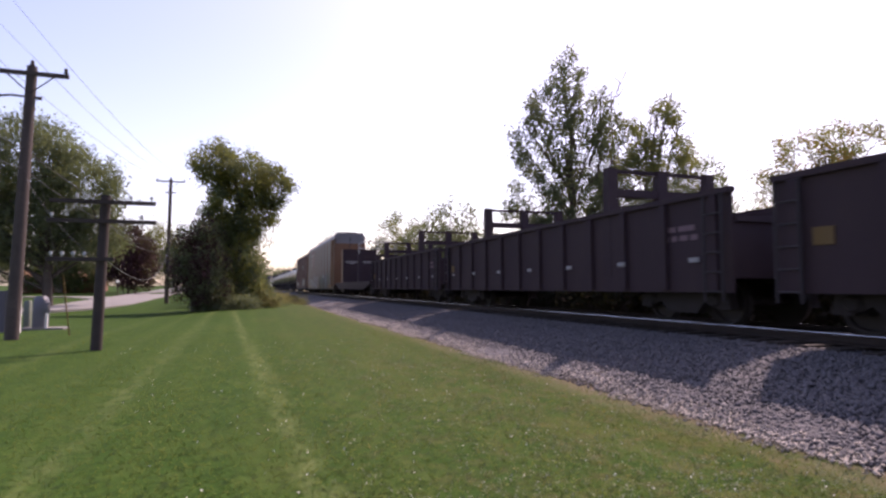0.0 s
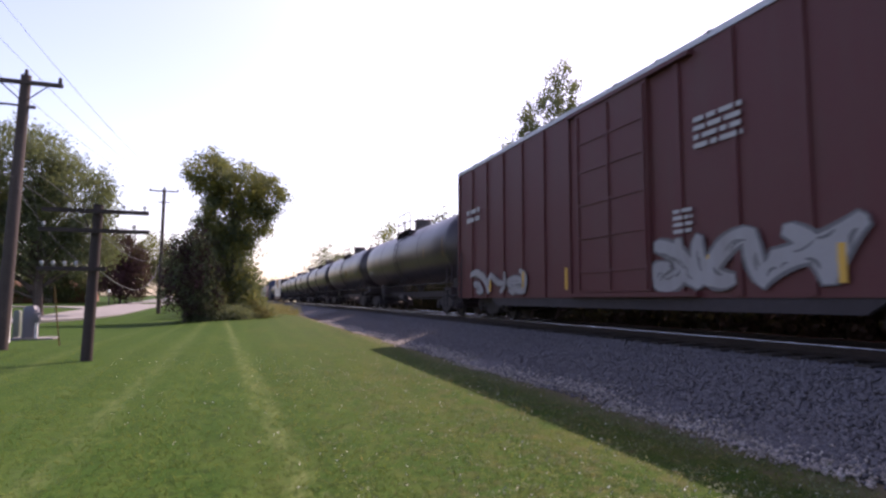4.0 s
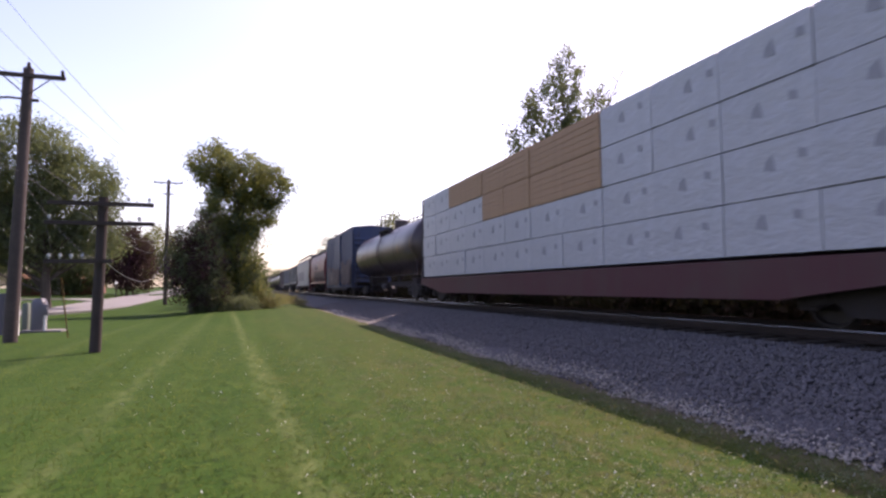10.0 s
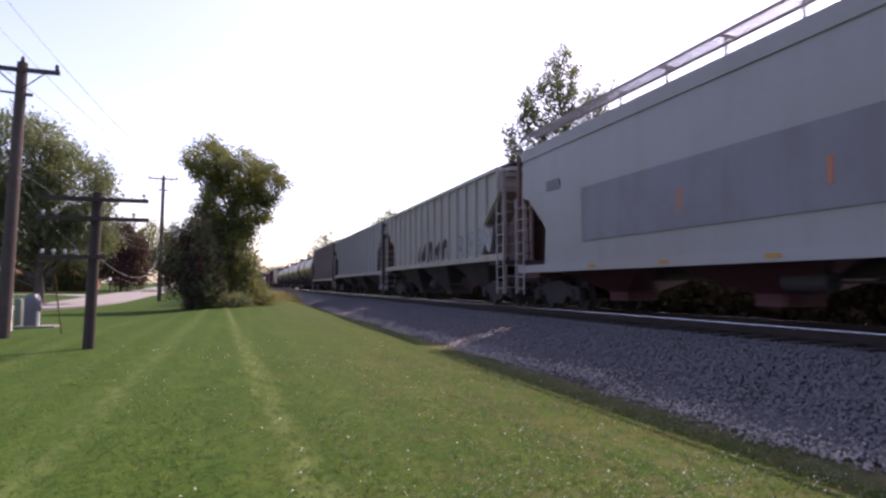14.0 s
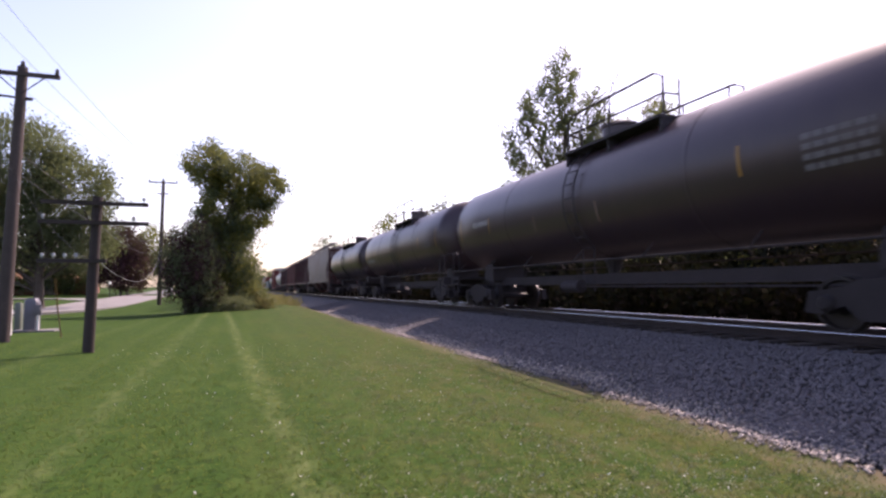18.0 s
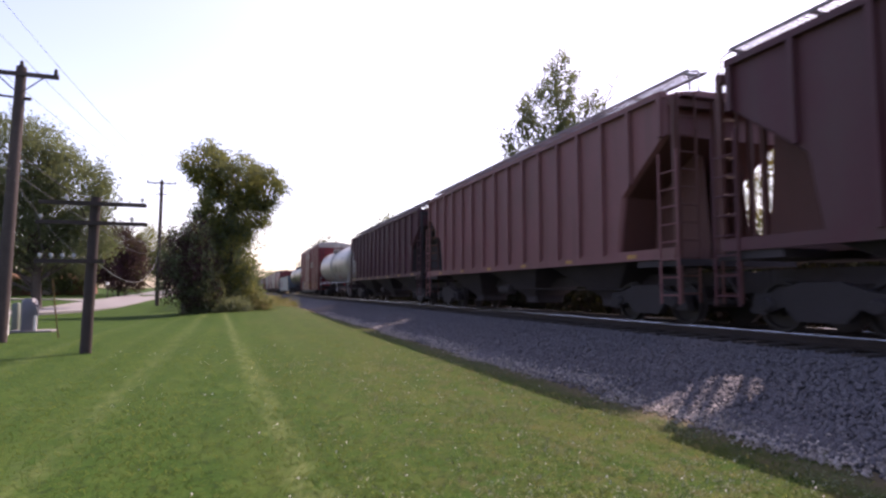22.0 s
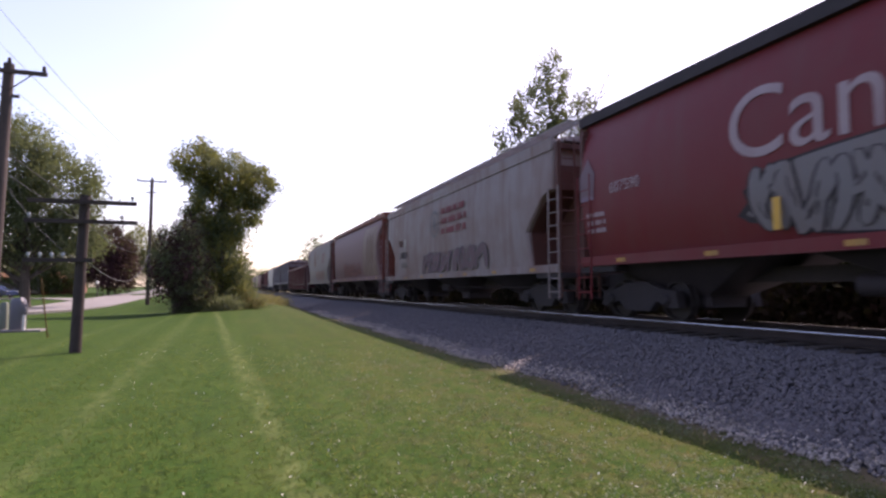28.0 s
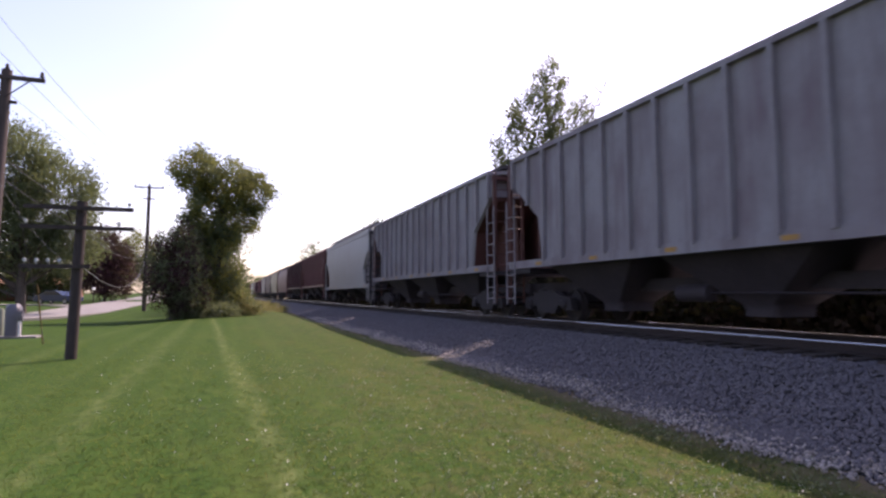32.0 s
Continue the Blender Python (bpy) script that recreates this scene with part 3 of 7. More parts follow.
def loose_stones(name, r, place, size, material):
    """One mesh of rough eight-sided stones lying at the places given."""
    n = len(place)
    octa = np.array([(1, 0, 0), (0, 1, 0), (-1, 0, 0), (0, -1, 0), (0, 0, 0.8), (0, 0, -0.8)])
    tri = np.array([(0, 1, 4), (1, 2, 4), (2, 3, 4), (3, 0, 4), (1, 0, 5), (2, 1, 5), (3, 2, 5), (0, 3, 5)])
    pts = octa[None] * r.uniform(0.65, 1.3, (n, 6, 1)) + r.uniform(-0.25, 0.25, (n, 6, 3))
    ang = r.uniform(0, 6.28, n)
    ca_, sa_ = np.cos(ang)[:, None], np.sin(ang)[:, None]
    px = pts[:, :, 0] * ca_ - pts[:, :, 1] * sa_
    py = pts[:, :, 0] * sa_ + pts[:, :, 1] * ca_
    pts = np.stack([px, py, pts[:, :, 2]], -1) * size[:, None, None]
    pts += place[:, None]
    me = bpy.data.meshes.new(name)
    idx = (tri[None] + (np.arange(n) * 6)[:, None, None]).reshape(-1, 3)
    me.vertices.add(n * 6)
    me.vertices.foreach_set("co", pts.astype(np.float32).ravel())
    me.loops.add(len(idx) * 3)
    me.loops.foreach_set("vertex_index", idx.astype(np.int32).ravel())
    me.polygons.add(len(idx))
    me.polygons.foreach_set("loop_start", np.arange(0, len(idx) * 3, 3, dtype=np.int32))
    me.update(calc_edges=True)
    me.materials.append(material)
    return me


def build_track():
    xs = [TOE - 0.2, TOE, 5.28, 5.5, 5.9, 6.3, 6.7, 7.1, 7.45, SHOULDER, 8.2, 9.28, 10.4, 10.85, 11.6, 12.4, 13.3, 13.7]
    ys = [-600, -200, -60, -20] + [i * 0.5 for i in range(-20, 120)] + [60 + 2 * i for i in range(50)] + [170, 220, 300, 450, 700, 1100]
    rng = random.Random(5)
    v = []
    for y in ys:
        wob = 0.09 * math.sin(y * 0.9) + 0.06 * math.sin(y * 2.3 + 1) + rng.uniform(-0.05, 0.05)
        for x in xs:
            edge = x < 5.6
            z = bed_height(x) + (rng.uniform(-0.02, 0.005) if TOE < x < 13.4 else 0)
            v.append((x + (wob if edge else 0), y, z))
    w = len(xs)
    f = [(j * w + i, j * w + i + 1, (j + 1) * w + i + 1, (j + 1) * w + i) for j in range(len(ys) - 1) for i in range(w - 1)]
    bed = new("ballast_bed", Shape().add(v, f).mesh("ballast_bed", M_BALLAST, 180))
    tagged(bed, "sloping bank of grey crushed stone under the track", "ballast", kind="structure")
    # loose stones near the camera
    r = np.random.RandomState(3)
    n = 92000
    y = 0.8 + 46 * r.rand(n) ** 1.7
    y = np.where(r.rand(n) < 0.12, -10 + 11 * r.rand(n), y)
    x = 4.92 + 3.5 * r.rand(n)
    keep = r.rand(n) < np.clip((x - 4.95) / 0.30, 0.02, 1)
    x, y = x[keep], y[keep]
    n = len(x)
    z = np.array([max(bed_height(a), 0.0) for a in x]) + 0.014
    size = 0.016 + 0.030 * r.rand(n) ** 1.6
    me = loose_stones("ballast_stones", r, np.stack([x, y, z], -1), size, M_STONE)
    tagged(new("ballast_stones", me), "loose grey crushed ballast stones on the bank", "ballast", kind="stuff")
    track = thing("railway_track", (TRACK_X, 0, 0), "single railway track with polished rails on timber ties", "railway track", kind="structure")
    z = RAIL_Z
    prof = [(-0.075, z - 0.172), (0.075, z - 0.172), (0.075, z - 0.155), (0.012, z - 0.135), (0.012, z - 0.05), (0.036, z - 0.044), (0.036, z - 0.012), (-0.036, z - 0.012), (-0.036, z - 0.044), (-0.012, z - 0.05), (-0.012, z - 0.135), (-0.075, z - 0.155)]
    for sx in (-0.7535, 0.7535):
        part("rail", Shape().prism([(p[0] + sx, p[1]) for p in prof], -600, 1100), M_RUST, track, "rusty steel rail")
        part("rail_head", Shape().prism([(sx - 0.037, z - 0.017), (sx + 0.037, z - 0.017), (sx + 0.033, z - 0.006), (sx + 0.024, z), (sx - 0.024, z), (sx - 0.033, z - 0.006)], -600, 1100), M_RAIL, track, "polished running surface of the rail")
    tie = Shape().box(-1.28, 1.28, -0.115, 0.115, z - 0.35, z - 0.176)
    me = tie.mesh("tie", M_TIE)
    for i in range(280):
        t = new("tie", me)
        t.parent = track
        t.location = (rng.uniform(-0.04, 0.04), -8 + i * 0.53, rng.uniform(-0.012, 0))


build_track()


# ---- freight cars: parts that they share ----
def side_frame_shape():
    s = Shape()
    out = [(-1.25, 0.30), (-1.18, 0.62), (-0.75, 0.66), (-0.35, 0.80), (0.35, 0.80), (0.75, 0.66), (1.18, 0.62), (1.25, 0.30), (0.95, 0.28), (0.62, 0.42), (0.40, 0.20), (-0.40, 0.20), (-0.62, 0.42), (-0.95, 0.28)]
    s.slab(out, -0.09, 0.09)
    for y in (-0.889, 0.889):
        s.lathe([(-0.16, 0.09), (-0.12, 0.13), (0.12, 0.13), (0.16, 0.09)], "x", (0, y, 0.45), 12)
    for y in (-0.22, -0.05, 0.12):
        s.lathe([(0.24, 0.07), (0.56, 0.07)], "z", (-0.02, y + 0.05, 0), 8)
    return s


def wheelset_shape():
    s = Shape()
    for sx in (-1, 1):
        r = [(0.665 * sx, 0.12), (0.68 * sx, 0.33), (0.665 * sx, 0.46), (0.695 * sx, 0.455), (0.70 * sx, 0.425), (0.80 * sx, 0.418), (0.80 * sx, 0.37), (0.735 * sx, 0.34), (0.745 * sx, 0.16), (0.83 * sx, 0.11)]
        s.lathe(r, "x", (0, 0, 0.42), 28)
    s.lathe([(-0.98, 0.075), (-0.7, 0.09), (0.7, 0.09), (0.98, 0.075)], "x", (0, 0, 0.42), 12)
    return s


def truck(parent, y):
    b = part("truck", lambda: Shape().box(-1.0, 1.0, -0.22, 0.22, 0.40, 0.72).lathe([(0.70, 0.2), (0.84, 0.2)], "z", (0, 0, 0), 16), M_TRUCK, parent, "four wheeled cast steel truck", "bolster", (0, y, 0))
    for sx in (-1, 1):
        part("side_frame", side_frame_shape, M_TRUCK, b, "", "frame", (sx * 0.99, 0, 0))
    for sy in (-0.889, 0.889):
        part("wheelset", wheelset_shape, M_WHEEL, b, "", "wheelset", (0, sy, 0))


def coupler(parent, y, sign):
    def make():
        s = Shape().box(-0.13, 0.13, -0.85, 0.1, 0.72, 0.98)
        s.slab([(0.1, 0.62), (0.42, 0.62), (0.48, 0.76), (0.46, 1.02), (0.1, 1.04)], -0.16, 0.10)
        s.tube([(0.35, 0.0, 0.9), (0.38, 0.25, 0.62), (0.36, 0.45, 0.5)], 0.025)
        return s
    c = part("coupler", make, M_TRUCK, parent, "", "coupler", (0, y, 0))
    if sign < 0:
        c.rotation_euler = (0, 0, math.pi)


def ladder(parent, x, y, z0, z1, along, material=None, width=0.42):
    """Two stiles with rungs; along 'y' on a side, 'x' on an end."""
    m = material or M_UNDER
    tall = round(z1 - z0, 2)
    side = (0, width) if along == "y" else (width, 0)

    def stile():
        return Shape().box(-0.017, 0.017, -0.017, 0.017, 0, tall)
    ob = part("ladder", stile, m, parent, "steel ladder", ("stile", tall), (x, y, z0))
    part("stile", stile, m, ob, "", ("stile", tall), (*side, 0))
    for i in range(int((z1 - z0) / 0.34)):
        part("rung", lambda: Shape().tube([(0, 0, 0), (*side, 0)], 0.016, 5), m, ob, "", ("rung", along, width), (0, 0, 0.17 + i * 0.34))


def chassis(name, s0, s1, label, truck_in=1.75, sill=(0.16, 0.78, 1.05), group="cars of the freight train"):
    """A freight car between the couplings s0 and s1: frame, couplers and trucks. Returns the thing and half its body length."""
    half = (s1 - s0) / 2 - 0.45
    car = thing(name, (TRACK_X, 0, RAIL_Z), label, "freight car", group)
    car["s"] = (s0 + s1) / 2
    part("centre_sill", Shape().box(-sill[0] * 1.6, sill[0] * 1.6, -half, half, sill[1], sill[2]), M_UNDER, car)
    for sy in (-1, 1):
        coupler(car, sy * half, sy)
        truck(car, sy * (half - truck_in))
    cyl = Shape().lathe([(-0.42, 0.05), (-0.40, 0.17), (0.40, 0.17), (0.42, 0.05)], "y", (-0.75, 1.2, 0.72), 14)
    cyl.tube([(-0.75, 0.8, 0.72), (-0.75, -half + 2.4, 0.70)], 0.022, 5)
    part("brake_cylinder", cyl, M_UNDER, car)
    CARS.append(car)
    return car, half


CARS = []


def stripes(car, x, ys, z, w=0.45, h=0.12, material=None):
    for y in ys:
        part("reflector", lambda: Shape().box(-0.007, 0.0, -w / 2, w / 2, 0, h), material or M_YELLOW, car, "", ("refl", w, h), (x, y, z))


# ---- gondolas and flats ----
def gondola(s0, s1, paint, label, height=2.32, floor=0.95, ribs=12, frames=(), cap=0.10, low=0.0):
    car, h = chassis("gondola", s0, s1, label)
    w = 1.5
    for sx in (-1, 1):
        a, b = sorted((sx * w, sx * (w - 0.06)))
        part("side_wall", Shape().box(a, b, -h, h, floor - 0.35, height), paint, car)
        part("top_rim", Shape().box(sx * w - 0.075, sx * w + 0.075, -h - 0.03, h + 0.03, height, height + cap), paint, car)
    for sy in (-1, 1):
        a, b = sorted((sy * h, sy * (h - 0.06)))
        part("end_wall", Shape().box(-w + 0.06, w - 0.06, a, b, floor - 0.1, height - low), paint, car)
        part("top_rim", Shape().box(-w + 0.075, w - 0.075, sy * h - 0.06, sy * h + 0.06, height - low, height - low + cap), paint, car)
    part("floor", Shape().box(-w + 0.06, w - 0.06, -h + 0.06, h - 0.06, floor - 0.1, floor), paint, car)
    for sx in (-1, 1):
        for i in range(ribs):
            y = -h + 0.35 + (2 * h - 0.7) * i / (ribs - 1)
            part("rib", lambda: Shape().slab([(-0.09, floor - 0.30), (0.09, floor - 0.30), (0.075, height - 0.01), (-0.075, height - 0.01)], -0.09, 0.0), paint, car, "", ("rib", height, floor), (sx * w if sx < 0 else w + 0.09, y, 0))
    for y in frames:
        f = Shape()
        top = 3.44
        for x in (-1.38, -0.0, 1.38):
            f.slab([(-0.16, floor), (0.16, floor), (0.10, top), (-0.10, top)], x - 0.13, x + 0.13)
        for z, r in ((top - 0.06, 0.04), (height + 0.55, 0.09), (height + 0.2, 0.05)):
            f.box(-1.38, 1.38, -r, r, z - r, z + r)
        part("load_stanchion_frame", f, paint, car, "dark upright steel load frame", ("frame", height, floor), (0, y, 0))
    bars(car, -w - 0.001, -h + 1.7, 1.75, 0.9, 0.10, 2, M_FAINT)
    stripes(car, -w - 0.092, [-h + 0.8 + i * 2.2 for i in range(int(h))], 1.15, 0.26, 0.085, M_SPRAY)
    part("placard", Shape().box(-w - 0.02, -w - 0.001, h - 0.95, h - 0.62, 1.3, 1.56), M_PLACARD, car, "small yellow warning placard")
    ladder(car, -w - 0.12, h - 0.5, 0.45, height, "y")
    ladder(car, -w - 0.12, -h + 0.1, 0.45, height, "y")
    return car


def bulkhead_flat(s0, s1, rack_at, board_at):
    car, h = chassis("bulkhead_flatcar", s0, s1, "empty dark brown bulkhead flatcar with open rack and solid end board")
    mid = car["s"]
    deck = Shape().box(-1.5, 1.5, -h, h, 1.0, 1.14)
    for sx in (-1, 1):
        deck.slab([(-h, 0.95), (-h, 1.0), (h, 1.0), (h, 0.95), (h - 2.6, 0.55), (-h + 2.6, 0.55)], sx * 1.44 - 0.05, sx * 1.44 + 0.05)
    part("deck", deck, M_GONDOLA, car)
    y = board_at - mid
    b = Shape().box(-1.5, 1.5, y - 0.07, y + 0.0, 1.14, 3.98)
    part("end_board", b, M_GONDOLA, car, "tall solid dark steel end board")
    g = Shape()
    for x in (-1.4, -0.5, 0.5, 1.4):
        g.slab([(y + 0.002, 1.14), (y + 1.0, 1.14), (y + 0.85, 3.98), (y + 0.002, 3.98)], x - 0.06, x + 0.06)
    for z in (1.8, 2.4, 3.0, 3.6):
        g.box(-1.48, 1.48, y + 0.002, y + 0.85, z, z + 0.07)
    part("end_board_brace", g, M_RACKBUFF, car, "rusty brown braces behind the end board")
    part("top_rail", Shape().box(-1.48, 1.48, y - 0.09, y + 0.70, 3.98, 4.04), M_GONDOLA, car)
    bb = Shape()
    for z, a, c in ((2.95, -1.3, 1.35), (2.85, -1.2, -0.3), (2.75, -0.9, -0.45), (2.85, 0.35, 1.2)):
        bb.box(a, c, y - 0.078, y - 0.071, z, z + 0.05)
    part("lettering", bb, M_LETTER, car)
    y = rack_at - mid
    for x in (-1.38, 0.0, 1.38):
        part("rack_post", Shape().slab([(y - 0.30, 1.14), (y + 0.12, 1.14), (y + 0.12, 3.15), (y - 0.14, 3.15)], x - 0.15, x + 0.15), M_GONDOLA, car)
    for z in (1.5, 1.95, 2.35, 2.72):
        part("rack_bar", Shape().box(-1.5, 1.5, y - 0.02, y + 0.10, z, z + 0.10), M_GONDOLA, car)
    part("rack_beam", Shape().box(-1.55, 1.55, y - 0.14, y + 0.16, 3.0, 3.2), M_GONDOLA, car)
    t = Shape()
    for dy in (-0.12, 0.42):
        t.tube([(-1.4, y + dy, 3.2), (-1.4, y + dy, 4.0), (-1.2, y + dy, 4.15), (1.2, y + dy, 4.15), (1.4, y + dy, 4.0), (1.4, y + dy, 3.2)], 0.022)
        t.tube([(-1.4, y + dy, 3.65), (1.4, y + dy, 3.65)], 0.018)
        t.tube([(0, y + dy, 3.2), (0, y + dy, 4.15)], 0.018)
    part("guard_rail", t, M_GALV, car, "bent pipe guard rail above the rack")
    return car


def lumber_car(s0, s1):
    car, h = chassis("lumber_flatcar", s0, s1, "centre beam flatcar stacked with white wrapped lumber")
    deck = Shape().box(-1.48, 1.48, -h, h, 0.95, 1.1)
    for sx in (-1, 1):
        deck.slab([(-h, 0.85), (-h, 1.06), (h, 1.06), (h, 0.85), (h - 3, 0.45), (-h + 3, 0.45)], sx * 1.44 - 0.06, sx * 1.44 + 0.06)
    part("deck", deck, M_DKMAROON, car)
    for sy in (-1, 1):
        b = Shape().box(-1.45, 1.45, sy * (h - 0.15) - 0.09, sy * (h - 0.15) + 0.09, 1.1, 4.78)
        board = part("bulkhead", b, M_UNDER, car, "dark steel end bulkhead")
        for x in (-1.3, -0.65, 0, 0.65, 1.3):
            y = sy * (h - 0.15) + sy * 0.115
            part("rib", lambda: Shape().box(-0.06, 0.06, -0.03, 0.03, 1.1, 4.75), M_UNDER, board, "", "bulkhead rib", (x, y, 0))
    beam = Shape().box(-0.06, 0.06, -h + 0.3, h - 0.3, 1.1, 4.7)
    part("centre_beam", beam, M_UNDER, car)
    cols, rows = 12, 4
    run = 2 * h - 0.75
    w, ht = run / cols, (4.80 - 1.16) / rows
    rng = random.Random(11)
    for sx in (-1, 1):
        for i in range(cols):
            for r in range(rows):
                y0 = -run / 2 + i * w
                bare = sx < 0 and ((r == 3 and 4 <= i <= 9) or (r == 2 and 4 <= i <= 7))
                m = M_LUMBER if bare else M_WRAP
                j = rng.uniform(0, 0.03)
                key = ("pack", bare, round(w, 2))

                def make():
                    prof = [(w - 0.010, 0.008), (w - 0.008, ht - 0.04), (w - 0.03, ht - 0.016), (0.03, ht - 0.016), (0.008, ht - 0.04), (0.010, 0.008)]
                    for k in (0.2, 0.8):
                        prof += [(w * k - 0.04, 0.008), (w * k - 0.04, 0.0), (w * k + 0.04, 0.0), (w * k + 0.04, 0.008)]
                    return Shape().slab(prof, -0.68, 0.68)
                p = part("lumber_pack", make, m, car, "bare sawn lumber pack" if bare else "white wrapped lumber pack", key, (sx * (0.78 + j), y0, 1.16 + r * ht))
                if sx < 0 and not bare:
                    o = rng.uniform(-0.10, 0.12) * w
                    part("printed_mark", lambda: Shape().slab([(w * 0.44, 0.32), (w * 0.56, 0.36), (w * 0.54, 0.50), (w * 0.47, 0.60)], -0.690, -0.682), M_PRINT, p, "", ("mark", round(w, 2)), (0, o, 0.06))
                    part("printed_mark", lambda: Shape().slab([(w * 0.12, 0.50), (w * 0.20, 0.52), (w * 0.20, 0.66), (w * 0.13, 0.64)], -0.690, -0.682), M_PRINT, p, "", ("mark2", round(w, 2)), (0, o * 0.6, 0))
                if bare:
                    for k in range(5):
                        part("board", lambda: Shape().box(-0.695, -0.682, 0.02, w - 0.02, 0, ht * 0.15), m, p, "", ("lboard", round(w, 2)), (0, 0, 0.05 + k * ht * 0.18))
    return car


# ---- autorack and boxcars ----
def autorack(s0, s1):
    car, h = chassis("autorack", s0, s1, "closed autorack with grey panels, buff end doors and graffiti", 3.2)
    w = 1.52
    body = Shape().loft([(0.55, w - 0.08, h - 1.2), (1.05, w - 0.08, h - 0.1), (5.42, w - 0.08, h - 0.1)])
    part("body", body, M_RACKGREY, car)
    arch = [(-w, 5.36), (-w, 5.52), (-1.25, 5.88), (-0.5, 6.06), (0.5, 6.06), (1.25, 5.88), (w, 5.52), (w, 5.36)]
    part("roof", Shape().prism(arch, -h, h), M_ROOFGREY, car, "ribbed dull galvanised roof")
    for i in range(60):
        part("roof_rib", lambda: Shape().prism([(-w - 0.005, 5.46), (-1.26, 5.90), (-0.5, 6.08), (0.5, 6.08), (1.26, 5.90), (w + 0.005, 5.46)], -0.03, 0.03), M_ROOFGREY, car, "", "arib", (0, -h + 0.3 + i * (2 * h - 0.6) / 59, 0))
    side = Shape().box(-w + 0.0, -w + 0.02, -h + 2.0, h - 1.0, 0.72, 1.05)
    side.box(w - 0.02, w, -h + 2.0, h - 1.0, 0.72, 1.05)
    part("side_sill", side, M_RACKBUFF, car, "buff painted side sill")
    bays = 9
    run0, run1 = -h + 2.4, h - 0.9
    step = (run1 - run0) / bays
    for sx in (-1, 1):
        for i in range(bays):
            y0 = run0 + i * step

            def make():
                n, prof = 20, []
                for k in range(n):
                    z = k * 4.32 / n
                    prof += [(-0.035, z + 0.001), (-0.035, z + 0.030), (-0.055, z + 0.045), (-0.055, z + 4.32 / n - 0.012)]
                prof += [(0.02, 4.32), (0.02, 0.0)]
                return Shape().prism(prof, 0.06, step - 0.06)
            p = part("side_panel", make, M_RACKGREY, car, "", ("panel", round(step, 2)), (sx * (w - 0.06), y0, 1.08))
            if sx > 0:
                p.rotation_euler = (0, 0, math.pi)
                p.location.y += step
        for i in range(bays + 1):
            part("post", lambda: Shape().box(-0.06, 0.06, -0.09, 0.09, 0.75, 5.45), M_RACKBUFF, car, "", "post", (sx * (w - 0.02), run0 + i * step, 0))
    for sy in (-1, 1):
        d = Shape()
        y = sy * (h - 0.1)
        for a, b in ((-w + 0.02, -0.03), (0.03, w - 0.02)):
            d.box(a, b, min(y, y + sy * 0.10), max(y, y + sy * 0.10), 1.0, 4.95)
        part("end_door", d, M_RACKBUFF, car, "buff end doors")
        c = Shape().slab([(y, 4.95), (y + sy * 0.1, 4.95), (y + sy * 0.1, 5.75), (y, 6.02)], -1.3, 1.3)
        part("end_cap", c, M_ROOFGREY, car)
        part("door_gap", Shape().box(-0.028, 0.028, min(y, y + sy * 0.13), max(y, y + sy * 0.13), 0.95, 5.55), M_UNDER, car)
        sd = Shape()
        ya = -h + 0.12 if sy < 0 else h - 0.8
        sd.box(-w + 0.005, -w + 0.06, ya, ya + (2.15 if sy < 0 else 0.62), 0.8, 5.32)
        part("corner_panel", sd, M_RACKBUFF, car, "buff corner panel")
    for y in (-h + 0.5, -h + 1.0, -h + 1.6, h - 0.35):
        part("corner_rib", Shape().box(-w - 0.05, -w + 0.006, y, y + 0.09, 0.8, 5.36), M_RACKBUFF, car)
    y = run0 + 6 * step
    part("sign_panel", Shape().box(-w - 0.02, -w - 0.012, y + 0.12, y + step - 0.12, 3.15, 5.25), M_REDSIGN, car, "red sign panel")
    for k, ln in enumerate((2.0, 1.5, 1.5)):
        for q in range(int(ln / 0.25)):
            part("lettering", lambda: Shape().box(-0.007, 0, 0, 0.17, 0, 0.24), M_LETTER, car, "", "signbar", (-w - 0.021, y + step - 0.42 - q * 0.25, 4.55 - 0.55 * k))
    for y0, y1, z0, z1, m, round_ in ((-9.3, -7.6, 0.62, 2.30, M_LIME, 1.0), (-7.7, -6.2, 0.62, 2.05, M_PALEBLUE, 0.4), (-6.4, -3.1, 0.62, 1.85, M_TEAL, 0.4), (-5.6, -3.4, 1.45, 2.25, M_CLOUD, 0.8),
                                     (-3.3, -0.9, 0.62, 1.95, M_SPRAYGREEN, 0.4), (-1.0, 0.4, 0.62, 1.75, M_SPRAYDARK, 0.6), (-8.75, -8.35, 0.70, 2.15, M_PALEBLUE, 0.3)):
        spray_field(car, -w - 0.002, y0, y1, z0, z1, m, round_)
    graffiti(car, -w - 0.016, -6.4, -1.2, 0.8, 1.75, 5, M_TEAL, M_UNDER, 2)
    graffiti(car, -w - 0.016, -7.6, -6.4, 0.8, 1.9, 2, M_CLOUD, M_BOXBLUE, 14)
    graffiti(car, -w - 0.016, 0.3, 5.0, 0.72, 2.15, 5, M_SPRAY, M_UNDER, 3)
    graffiti(car, -w - 0.016, 4.8, 9.0, 0.75, 1.75, 5, M_SPRAY, M_GRAYTANK, 8)
    spray_field(car, -w - 0.002, 0.4, 4.9, 0.62, 1.0, M_SPRAY, 0.5)
    stripes(car, -w - 0.04, [run0 + i * step * 2 for i in range(5)], 0.8)
    pipe = Shape().tube([(-w + 0.1, h + 0.05, 1.0), (-w + 0.1, h + 0.25, 1.2), (-w + 0.1, h + 0.25, 4.9), (-w + 0.1, h + 0.05, 5.1)], 0.035)
